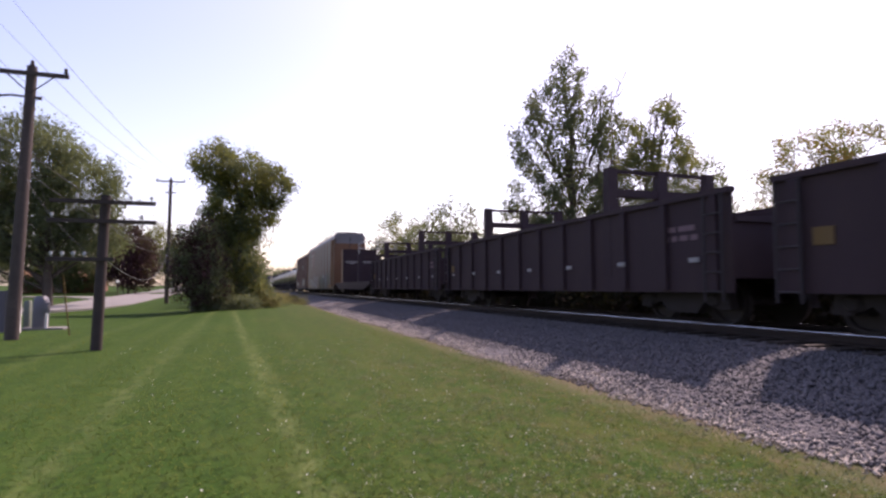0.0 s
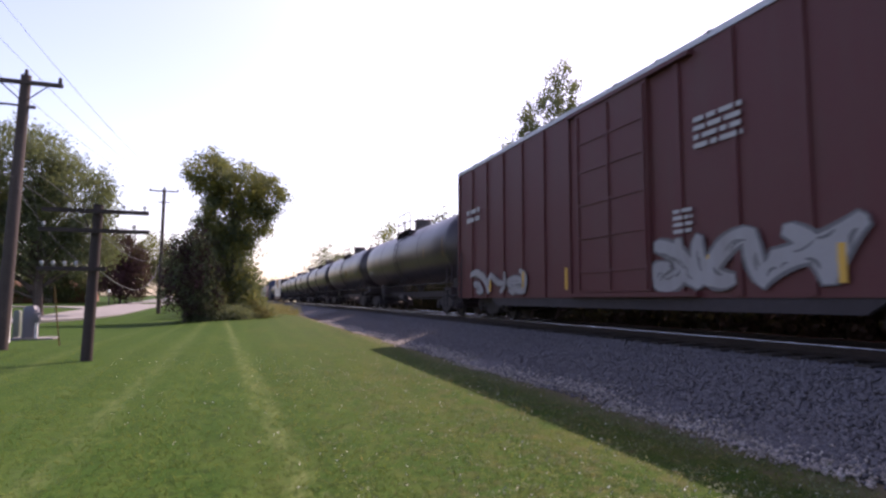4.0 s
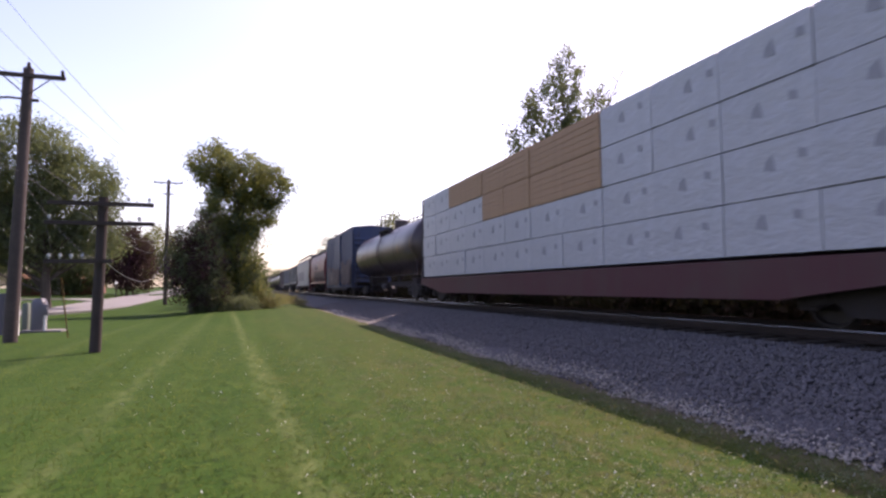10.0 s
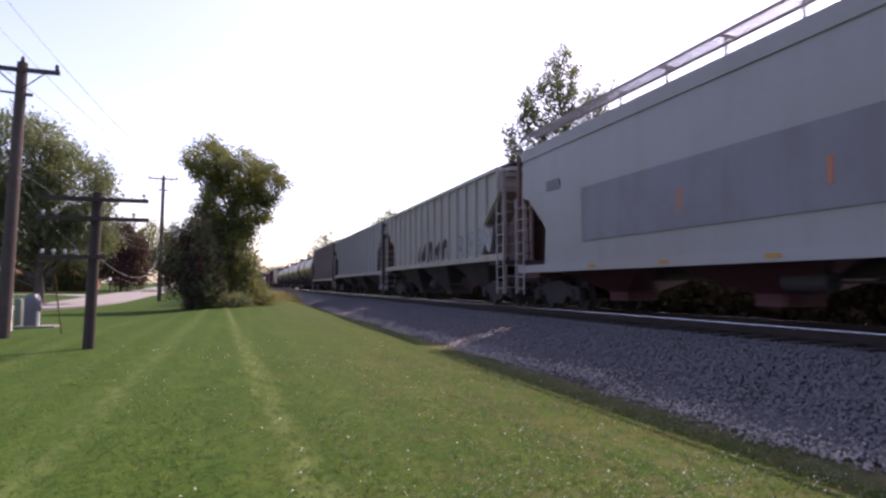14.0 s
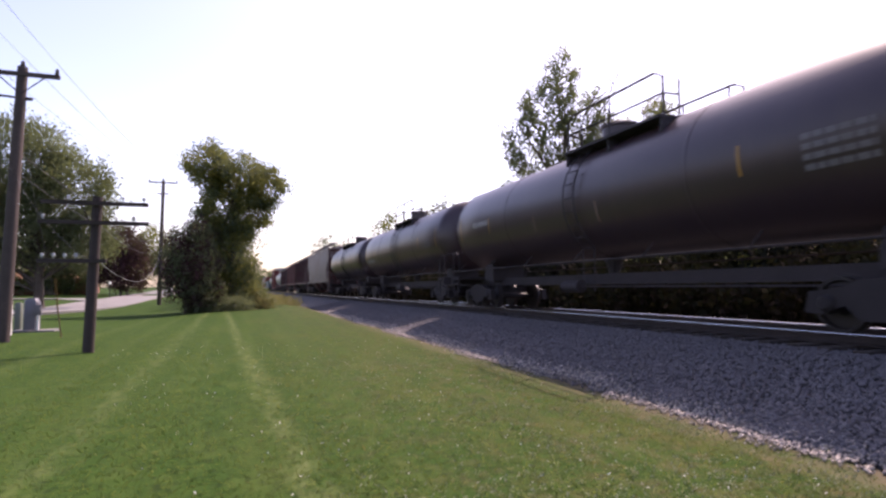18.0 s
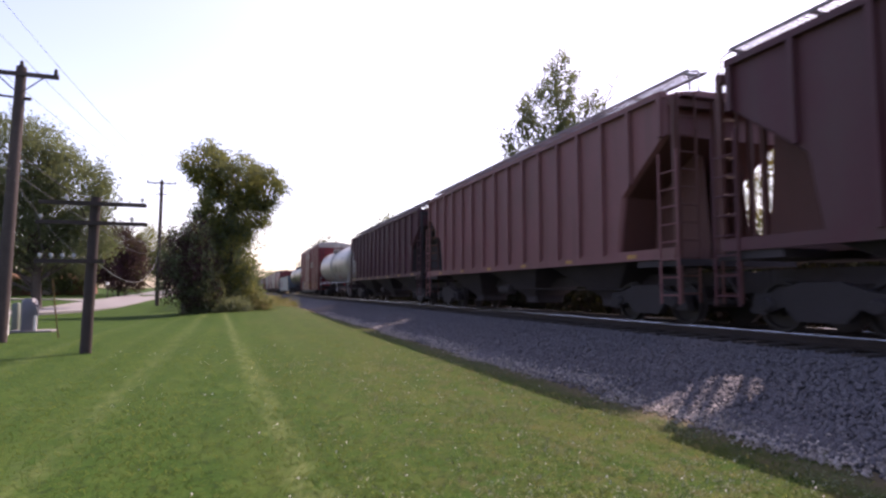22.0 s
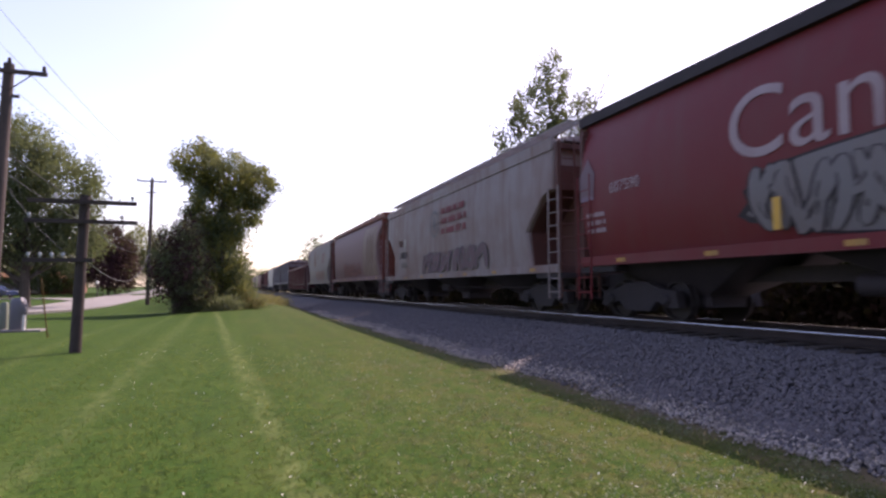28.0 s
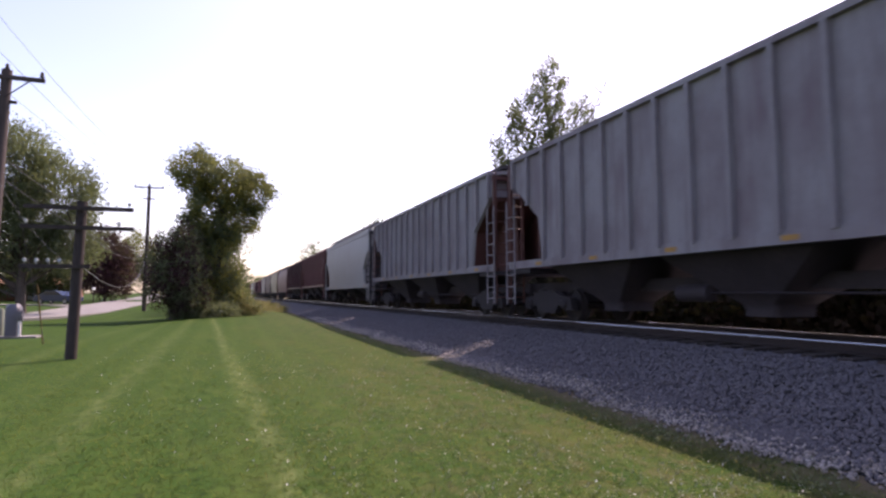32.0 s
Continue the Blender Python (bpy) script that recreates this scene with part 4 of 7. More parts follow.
    part("end_pipe", pipe, M_RACKBUFF, car)
    return car


def boxcar(s0, s1, paint, label, top=5.35, ribs=15, door=(0.35, 0.55), seed=1, cap=True, marks=True, spray=None, plain_door=False):
    car, h = chassis("boxcar", s0, s1, label, 2.2)
    w = 1.5
    body = Shape().loft([(0.72, w, h), (top - 0.28, w, h)])
    part("body", body, paint, car)
    roof = Shape().prism([(-w - 0.03, top - 0.28), (-w - 0.03, top - 0.16), (0, top), (w + 0.03, top - 0.16), (w + 0.03, top - 0.28)], -h - 0.02, h + 0.02)
    for i in range(14):
        y = -h + 0.3 + i * (2 * h - 0.6) / 13
        roof.prism([(-w - 0.03, top - 0.2), (-w - 0.03, top - 0.13), (0, top + 0.035), (w + 0.03, top - 0.13), (w + 0.03, top - 0.2)], y - 0.05, y + 0.05)
    part("roof", roof, M_GALV if cap else paint, car, "ribbed roof")
    if cap:
        for sy in (-1, 1):
            y = sy * (h + 0.025)
            part("end_cap", Shape().box(-w, w, min(y, y - sy * 0.02), max(y, y - sy * 0.02), top - 0.62, top - 0.2), M_PALE, car, "pale strip across the top of the end")
    d0, d1 = -h + door[0] * 2 * h, -h + door[1] * 2 * h
    for sx in (-1, 1):
        for i in range(ribs):
            y = -h + 0.12 + (2 * h - 0.24) * i / (ribs - 1)
            if d0 - 0.1 < y < d1 + 0.1:
                continue
            part("side_post", lambda: Shape().slab([(-0.07, 0.75), (0.07, 0.75), (0.07, top - 0.32), (-0.07, top - 0.32)], -0.05, 0.0), paint, car, "", ("bpost", top), (sx * w if sx < 0 else w + 0.05, y, 0))
        dd = Shape()
        a, b = sorted((sx * w, sx * (w + 0.09)))
        dd.box(a, b, d0 + 0.05, d1 - 0.05, 0.85, top - 0.42)
        door_ob = part("door", dd, paint, car, "plain sliding door")
        if not plain_door:
            for z in (1.3, 2.1, 2.9, 3.7, 4.4):
                a, b = sorted((sx * (w + 0.09), sx * (w + 0.115)))
                part("door_rib", Shape().box(a, b, d0 + 0.1, d1 - 0.1, z, z + 0.07), paint, door_ob)
        for y in (d0 + 0.12, (d0 + d1) / 2 - 0.04, d1 - 0.2):
            a, b = sorted((sx * (w + 0.09), sx * (w + 0.13)))
            part("door_rib", Shape().box(a, b, y, y + 0.06, 0.9, top - 0.5), paint, door_ob)
        a, b = sorted((sx * w, sx * (w + 0.13)))
        for z in (0.74, top - 0.42):
            part("door_track", Shape().box(a, b, d0 - 1.2, d1 + 0.3, z, z + 0.09), paint, car)
    sill = Shape()
    for sx in (-1, 1):
        sill.slab([(-h + 0.2, 0.72), (h - 0.2, 0.72), (h - 3.0, 0.72), (h - 3.4, 0.48), (-h + 3.4, 0.48), (-h + 3.0, 0.72)], sx * 1.42 - 0.05, sx * 1.42 + 0.05)
    part("side_sill", sill, M_UNDER, car)
    for sy in (-1, 1):
        e = Shape()
        for k in range(9):
            z = 1.0 + k * 0.42
            y = sy * h
            e.slab([(y, z), (y + sy * 0.07, z + 0.09), (y + sy * 0.07, z + 0.16), (y, z + 0.25)], -1.3, 1.3)
        part("end_corrugation", e, paint, car)
        ladder(car, -w + 0.05, sy * (h + 0.14), 0.5, top - 0.6, "x")
    ladder(car, -w - 0.10, -h + 0.12, 0.4, 2.4, "y")
    ladder(car, -w - 0.10, h - 0.55, 0.4, 2.4, "y")
    if marks:
        bars(car, -w - 0.055, d0 - 1.2, 3.9, 1.1, 0.09, 4)
        bars(car, -w - 0.055, d0 - 0.6, 2.3, 0.5, 0.07, 4)
        bars(car, -w - 0.055, h - 1.0, 3.7, 1.2, 0.16, 2)
    if cap:
        stripes(car, -w - 0.055, [-h + 1.2 + i * 2.4 for i in range(int(h * 0.8))], 0.92, 0.12, 0.55)
    if spray:
        for a, b, z0, z1, n, f, l, sd in spray:
            graffiti(car, -w - 0.055, -h + a * 2 * h, -h + b * 2 * h, z0, z1, n, f, l, sd)
    return car


# ---- covered hoppers ----
def walkway(parent, h, z, width=0.62, rise=0.20, m=None):
    m = m or M_GRATE
    for x in (-width, width):
        s = Shape()
        for e in (-0.22, 0.22):
            s.box(x + e - 0.015, x + e + 0.015, -h, h, z + rise, z + rise + 0.055)
        for i in range(int(h * 2 / 0.11)):
            y = -h + 0.05 + i * 0.11
            s.box(x - 0.205, x + 0.205, y, y + 0.016, z + rise + 0.02, z + rise + 0.05)
        part("roof_walkway", s, m, parent, "steel grating roof walkway")
        n = int(h * 2 / 1.55)
        for i in range(n + 1):
            y = -h + 0.1 + i * (2 * h - 0.2) / n
            part("walkway_bracket", lambda: Shape().box(-0.018, 0.018, -0.02, 0.02, -0.12, rise).box(-0.2, 0.2, -0.02, 0.02, rise - 0.045, rise - 0.002), m, parent, "", ("wbr", rise, m.name), (x - 0.12 if x < 0 else x + 0.12, y, z))
    for sy in (-1, 1):
        loop = Shape().tube([(-width - 0.2, sy * h, z + rise), (-width - 0.2, sy * (h + 0.22), z + rise - 0.05), (-width - 0.2, sy * (h + 0.24), z + rise - 0.5)], 0.018, 5)
        part("grab_rail", loop, m, parent)


INSETS = {"smooth": ((0.0, 1.2), (0.09, 1.28), (0.30, 1.4), (0.38, 1.15), (0.57, 0.42), (0.605, 0.0), (1.0, 0.0)),
          "ribbed": ((0.0, 1.6), (0.40, 1.38), (0.74, 0.0), (1.0, 0.0)),
          "cylinder": ((0.0, 0.16), (0.10, 0.05), (0.9, 0.0), (1.0, 0.06))}


INSETS["round"] = ((0, 0.7), (0.25, 1.2), (0.55, 1.25), (0.72, 1.0), (0.84, 0.65), (0.93, 0.3), (1.0, 0.05))


def inset_at(style, u):
    """How far the body's end stands back at the share u of its height."""
    pts = INSETS[style]
    for (a, p), (b, q) in zip(pts, pts[1:]):
        if u <= b:
            return p + (q - p) * max(0.0, u - a) / (b - a)
    return 0.0


def hopper(s0, s1, paint, label, style="smooth", top=4.62, sill=1.25, lower=None, walk=True, ribs=15, bays=3, name="covered_hopper", end=None, back=0.0, rise=0.20, grate=None, wide=0.88, ends=None):
    """style: smooth (rounded sides), ribbed (flat sides with posts) or cylinder (barrel sides)."""
    car, h = chassis(name, s0, s1, label, 1.55)
    lower, end = lower or M_UNDER, end or M_UNDER
    w = 1.5
    hl = h - 0.35 - back
    cut = {"smooth": 1.3, "ribbed": 1.5, "cylinder": 0.3}[style]
    eave = top - 0.18
    zs = sorted({sill + (eave - sill) * i / 10 for i in range(11)} | {sill + (eave - sill) * u for u, q in INSETS[ends or style]})
    lev = []
    for z in zs:
        u = (z - sill) / (top - sill)
        if style == "cylinder":
            ww = w * math.sqrt(max(0.05, 1 - (abs(u - 0.46) / 0.66) ** 2.4 * 0.62))
        elif style == "smooth":
            ww = w - 0.10 * (abs(u - 0.45) / 0.55) ** 2.2
        else:
            ww = w - 0.05
        lev.append((z, ww, hl - inset_at(ends or style, (z - sill) / (eave - sill))))
    last = lev[-1]
    sheet = list(lev)
    lev.append((top - 0.06, last[1] * 0.72, last[2]))
    lev.append((top, last[1] * 0.40, last[2]))
    part("body", Shape().loft(lev), paint, car)
    part("side_sill", Shape().box(-w, -w + 0.14, -h + 0.1, h - 0.1, sill - 0.16, sill + 0.05), paint, car)
    part("side_sill", Shape().box(w - 0.14, w, -h + 0.1, h - 0.1, sill - 0.16, sill + 0.05), paint, car)
    for i in range(bays):
        y = (i - (bays - 1) / 2) * (2 * hl - 2 * cut + 0.6) / bays
        q = (2 * hl - 2 * cut) / bays / 2 * 0.98

        def make():
            s = Shape()
            lv = [(0.30, 0.50, 0.34), (0.42, 0.50, 0.34), (0.52, 0.52, 0.38), (sill, 1.32, q)]
            return s.loft(lv)
        part("hopper_bay", make, lower, car, "sloping discharge bay", ("bay", round(q, 2), sill), (0, y, 0))
    for sy in (-1, 1):
        e = Shape().box(-w + 0.06, w - 0.06, min(sy * h, sy * (h - 1.3)), max(sy * h, sy * (h - 1.3)), sill - 0.30, sill - 0.17)
        part("end_platform", e, lower, car)
        low = [q for q in sheet if q[0] < sill + (eave - sill) * 0.8]
        face = [(sy * (q[2] + 0.02), q[0]) for q in low]
        inner = [(sy * (q[2] - 0.05), q[0]) for q in reversed(low)]
        part("slope_sheet", Shape().slab(face + inner, -1.34, 1.34), end, car, "sloping end sheet")
        zt = sill + (eave - sill) * 0.62
        for x in (-0.5, 0.5):
            yi, yo = hl - cut - 0.1, h - 0.25
            part("end_web", Shape().slab([(sy * yi, sill - 0.2), (sy * yo, sill - 0.2), (sy * yo, sill + 0.3), (sy * (hl - 0.05), zt), (sy * (hl - 0.25), zt + 0.1), (sy * yi, zt)], x - 0.012, x + 0.012), end, car, "upright end web plate")
        if style == "cylinder":
            part("end_box", Shape().loft([(sill - 0.1, 1.12, 0.42), (eave - 0.1, 1.12, 0.42), (eave + 0.1, 1.0, 0.36)]), end, car, "narrow end box of the barrel", ("ebox", top, sill, end.name), (0, sy * (h - 0.55), 0))
        for x in (-w + 0.08, -0.45, 0.45, w - 0.08):
            part("end_post", lambda: Shape().box(-0.045, 0.045, -0.05, 0.05, sill - 0.2, top - 0.28), end, car, "", ("epost", top, sill, end.name), (x, sy * (h - 0.12), 0))
        part("end_beam", Shape().box(-w + 0.03, w - 0.03, sy * (h - 0.18) - 0.05, sy * (h - 0.18) + 0.05, top - 0.45, top - 0.3), end, car)
        part("end_roof", Shape().box(-w + 0.25, w - 0.25, min(sy * (hl - 0.05), sy * (h - 0.05)), max(sy * (hl - 0.05), sy * (h - 0.05)), top - 0.26, top - 0.19), paint, car)
        ladder(car, -w + 0.10, sy * (h - 0.05), 0.45, top - 0.2, "x", end)
        ladder(car, -w - 0.01, sy * h - (0.5 if sy > 0 else 0.0), 0.42, sill + (eave - sill) * 0.62, "y", paint, 0.5)
    if style == "ribbed":
        for sx in (-1, 1):
            for i in range(ribs):
                y = -hl + 0.08 + (2 * hl - 0.16) * i / (ribs - 1)
                deep = hl - abs(y)
                zb = sill
                for k in range(40):
                    if inset_at(style, k / 40) <= deep:
                        zb = sill + (eave - sill) * k / 40
                        break
                part("side_post", lambda: Shape().slab([(-0.05, zb), (0.05, zb), (0.05, top - 0.2), (-0.05, top - 0.2)], -0.10, 0.0), paint, car, "", ("hpost", top, round(zb, 2)), (sx * (w - 0.05) if sx < 0 else w + 0.05, y, 0))
    if style != "cylinder":
        for sx in (-1, 1):
            a, b = sorted((sx * (w - 0.14), sx * (w + (0.045 if style == "ribbed" else -0.02))))
            part("top_chord", Shape().box(a, b, -hl, hl, top - (0.24 if style == "ribbed" else 0.44), top - 0.12), paint, car)
    if style == "cylinder":
        part("roof_hatch", Shape().box(-0.36, 0.36, -hl + 0.4, hl - 0.4, top, top + 0.14), paint, car)
    else:
        for i in range(9):
            y = -hl + 0.9 + i * (2 * hl - 1.8) / 8
            part("roof_hatch", lambda: Shape().lathe([(0.0, 0.34), (0.10, 0.34), (0.14, 0.25)], "z", (0, 0, 0), 14), paint, car, "", "hatch", (0, y, top))
    if walk:
        walkway(car, h - 0.05, top + 0.02, wide, rise, grate)
    else:
        for x in ((-1.12, 1.12) if style == "cylinder" else (-0.85, 0.85)):
            r = Shape().box(x - 0.25, x + 0.25, -hl - 0.2, hl + 0.2, top + (-0.17 if style == "cylinder" else -0.03), top + 0.07)
            part("running_board", r, end if end is M_RUSTEND else M_UNDER, car, "dark roof running board")
    stripes(car, -w - 0.002, [-h + 1.4 + i * 2.5 for i in range(int(h * 0.78))], sill - 0.11, 0.30, 0.085, M_REFL)
    return car, h


# ---- tank cars ----
def tank_car(s0, s1, paint, label, radius=1.5, centre=2.92, walk="dome", lettered=(), placard=None, flat_rail=True, belt=None, number=None, deck=1.25, deck_at=0.0):
    car, h = chassis("tank_car", s0, s1, label, 1.75)
    hl = h - 0.16
    rings = []
    for k in range(9):
        a = math.pi / 2 * k / 8
        rings.append((-hl + 0.60 * (1 - math.cos(a)), max(0.05, radius * math.sin(a))))
    rings += [(-hl + 0.60 + (2 * hl - 1.20) * k / 8, radius) for k in range(1, 8)]
    rings += [(-p, r) for p, r in reversed(rings[:9])]
    part("tank", Shape().lathe(rings, "y", (0, 0, centre), 44), paint, car, "long cylindrical tank with domed ends", None)
    for y in (-hl + 0.62, -hl * 0.45, 0.0, hl * 0.45, hl - 0.62):
        part("weld_seam", lambda: Shape().lathe([(-0.03, radius + 0.002), (-0.015, radius + 0.010), (0.015, radius + 0.010), (0.03, radius + 0.002)], "y", (0, 0, 0), 44), paint, car, "", ("weld", radius), (0, y, centre))
    if belt:
        part("belt", Shape().lathe([(-0.45, radius + 0.004), (-0.44, radius + 0.014), (0.44, radius + 0.014), (0.45, radius + 0.004)], "y", (0, 0, centre), 44), belt, car, "stained band below the dome")
    for y in (-hl + 1.6, hl - 1.6):
        part("saddle", lambda: Shape().slab([(-0.42, 0.95), (0.42, 0.95), (0.30, 1.72), (-0.30, 1.72)], -0.62, 0.62), M_UNDER, car, "", "saddle", (0, y, 0))
    for sy in (-1, 1):
        p = Shape().box(-1.48, 1.48, min(sy * h, sy * (h - 0.75)), max(sy * h, sy * (h - 0.75)), 1.02, 1.12)
        p.box(-1.48, 1.48, sy * (h - 0.05) - 0.05, sy * (h - 0.05) + 0.05, 0.85, 1.14)
        part("end_platform", p, M_UNDER, car)
        r = Shape().tube([(-1.42, sy * (h - 0.1), 1.1), (-1.42, sy * (h - 0.1), 2.0), (-1.3, sy * (h - 0.1), 2.1), (1.3, sy * (h - 0.1), 2.1), (1.42, sy * (h - 0.1), 2.0), (1.42, sy * (h - 0.1), 1.1)], 0.022)
        for x in (-1.42, 1.42):
            r.tube([(x, sy * (h - 0.72), 0.5), (x, sy * (h - 0.72), 1.9), (x, sy * (h - 0.45), 2.05), (x, sy * (h - 0.1), 2.05)], 0.02)
        part("end_rail", r, M_GALV if paint is M_WTANK else M_UNDER, car)
        ladder(car, -1.5, sy * (h - 0.6) - 0.2, 0.35, 1.05, "y")
    if flat_rail:
        r = Shape()
        for x in (-1.50, 1.50):
            r.tube([(x, -h + 0.1, 1.32), (x, h - 0.1, 1.32)], 0.026)
            for i in range(7):
                y = -h + 0.9 + i * (2 * h - 1.8) / 6
                r.tube([(x, y, 1.32), (x * 0.8, y, 1.62)], 0.02)
        part("side_rail", r, M_GALV if paint is M_WTANK else M_RUST, car, "grab rail along the side")
    top = centre + radius
    dr = 0.33 if paint is M_WTANK else 0.46
    d = Shape().lathe([(-0.12, dr), (0.40, dr), (0.42, dr + 0.06), (0.48, dr + 0.06), (0.53, dr - 0.08), (0.54, 0.05)] if dr > 0.4 else [(-0.12, dr), (0.36, dr), (0.42, dr - 0.05), (0.43, 0.05)], "z", (0, 0, top), 22)
    part("dome", d, paint, car, "fittings dome on top of the tank")
    pale = paint is M_WTANK
    for x in (-0.95, 0.95):
        pf = Shape().box(x - 0.26, x + 0.26, -deck, deck, top - 0.22, top - 0.16)
        for y in (-deck + 0.05, 0, deck - 0.05):
            pf.slab([(y - 0.03, top - 0.6), (y + 0.03, top - 0.6), (y + 0.03, top - 0.2), (y - 0.03, top - 0.2)], x - 0.2, x + 0.2)
        part("dome_platform", pf, M_WTANK if pale else M_UNDER, car, at=(0, deck_at, 0))
    for sx in (-1, 1):
        g, x, z = Shape(), sx * 1.08, top - 0.2
        if walk == "dome":
            g.tube([(x, -deck + 0.03, z), (x, -deck + 0.03, z + 0.85), (x, -deck + 0.3, z + 1.0), (x, deck - 0.3, z + 1.0), (x, deck - 0.03, z + 0.85), (x, deck - 0.03, z)], 0.03)
            g.tube([(x, -deck + 0.03, z + 0.5), (x, deck - 0.03, z + 0.5)], 0.024)
            g.tube([(x, 0, z), (x, 0, z + 1.0)], 0.024)
        for y in (-deck + 0.03, deck - 0.03):
            g.tube([(x, y, z + 0.5), (x * 0.62, y, z + 0.5)], 0.024)
            g.tube([(x * 0.62, y, z), (x * 0.62, y, z + 0.85)], 0.026)
        part("dome_rail", g, M_GALV if paint is M_WTANK else M_UNDER, car, "bent pipe rail beside the dome", at=(0, deck_at, 0))
    if walk == "long":
        s = Shape()
        for x in (-0.5, 0.5):
            s.box(x - 0.03, x + 0.03, -hl + 0.6, hl - 0.6, top + 0.05, top + 0.14)
        for i in range(14):
            y = -hl + 0.7 + i * (2 * hl - 1.4) / 13
            s.box(-0.52, 0.52, y - 0.03, y + 0.03, top - 0.02, top + 0.06)
            for x in (-0.62,):
                s.tube([(x, y, top + 0.05), (x, y, top + 0.95)], 0.018)
        s.tube([(-0.62, -hl + 0.7, top + 0.95), (-0.62, hl - 0.7, top + 0.95)], 0.02)
        s.tube([(-0.62, -hl + 0.7, top + 0.5), (-0.62, hl - 0.7, top + 0.5)], 0.016)
        part("top_walkway", s, M_UNDER, car, "walkway with pipe rail along the tank top")
    ld = Shape()
    for y in (-0.25, 0.25):
        pts = [(-(radius + 0.10) * math.cos(a), y, centre + (radius + 0.10) * math.sin(a)) for a in [math.pi * (-0.28 + 0.07 * k) for k in range(10)]]
        ld.tube([(pts[0][0], y, 0.6)] + pts, 0.02, 5)
    for k in range(10):
        a = math.pi * (-0.28 + 0.07 * k)
        x, z = -(radius + 0.10) * math.cos(a), centre + (radius + 0.10) * math.sin(a)
        ld.tube([(x, -0.25, z), (x, 0.25, z)], 0.016, 5)
    part("tank_ladder", ld, M_GALV if paint is M_WTANK else M_UNDER, car)
    part("bottom_outlet", Shape().lathe([(-0.55, 0.12), (-0.2, 0.16), (0.1, 0.30)], "z", (0, 0.4, centre - radius), 12), M_UNDER, car)

    def patch(name, y0, y1, z0, z1, m, lab=""):
        s, k = Shape(), 6
        v = []
        for j in range(k + 1):
            z = z0 + (z1 - z0) * j / k
            x = -math.sqrt(max(0.01, (radius + 0.006) ** 2 - (z - centre) ** 2))
            v += [(x, y0, z), (x, y1, z)]
        s.add(v, [(2 * j, 2 * j + 1, 2 * j + 3, 2 * j + 2) for j in range(k)])
        part(name, s, m, car, lab)
    for y, a, b in ((-hl + 0.95, -0.5, 0.35), (-hl + 3.6, -0.4, 0.12), (hl - 3.6, -0.4, 0.12), (hl - 0.95, -0.5, 0.35), (2.1, -0.62, -0.2), (-1.0, -0.68, -0.2)):
        patch("reflector", y - 0.032, y + 0.032, centre + a, centre + b, M_REFL if abs(y) > 2.5 or paint is M_WTANK else M_RUSTSPOT)
    if number:
        text, y, z, size = number
        d0 = centre - z
        d1 = centre - z - size * 0.7
        x0, x1 = (-math.sqrt((radius + 0.012) ** 2 - d * d) for d in (d0, d1))
        word(text, size, M_LETTER, car, x0 - 0.02, y, z, label="white car number", lean=-math.degrees(math.atan2(x0 - x1, size * 0.7)))
    if placard:
        patch("placard", *placard, M_ORANGE if paint is M_WTANK else M_PLACARD, "warning panel")
    for kind, y, z, ln, hh, rows in lettered:
        for r in range(rows):
            zz = z - r * hh * 1.7
            yy, rng = y, random.Random(int(ln * 31 + r))
            while yy > y - ln:
                wd = min(rng.uniform(0.45, 0.72) * hh * (1 if kind == "big" else 3), yy - (y - ln))
                if wd < 0.03:
                    break
                patch("lettering", yy - wd, yy, zz, zz + hh, M_GRAYTANK if paint is M_WTANK else M_LETTER if kind == "big" else M_DIMTEXT)
                yy -= wd + hh * 0.35
    return car, h


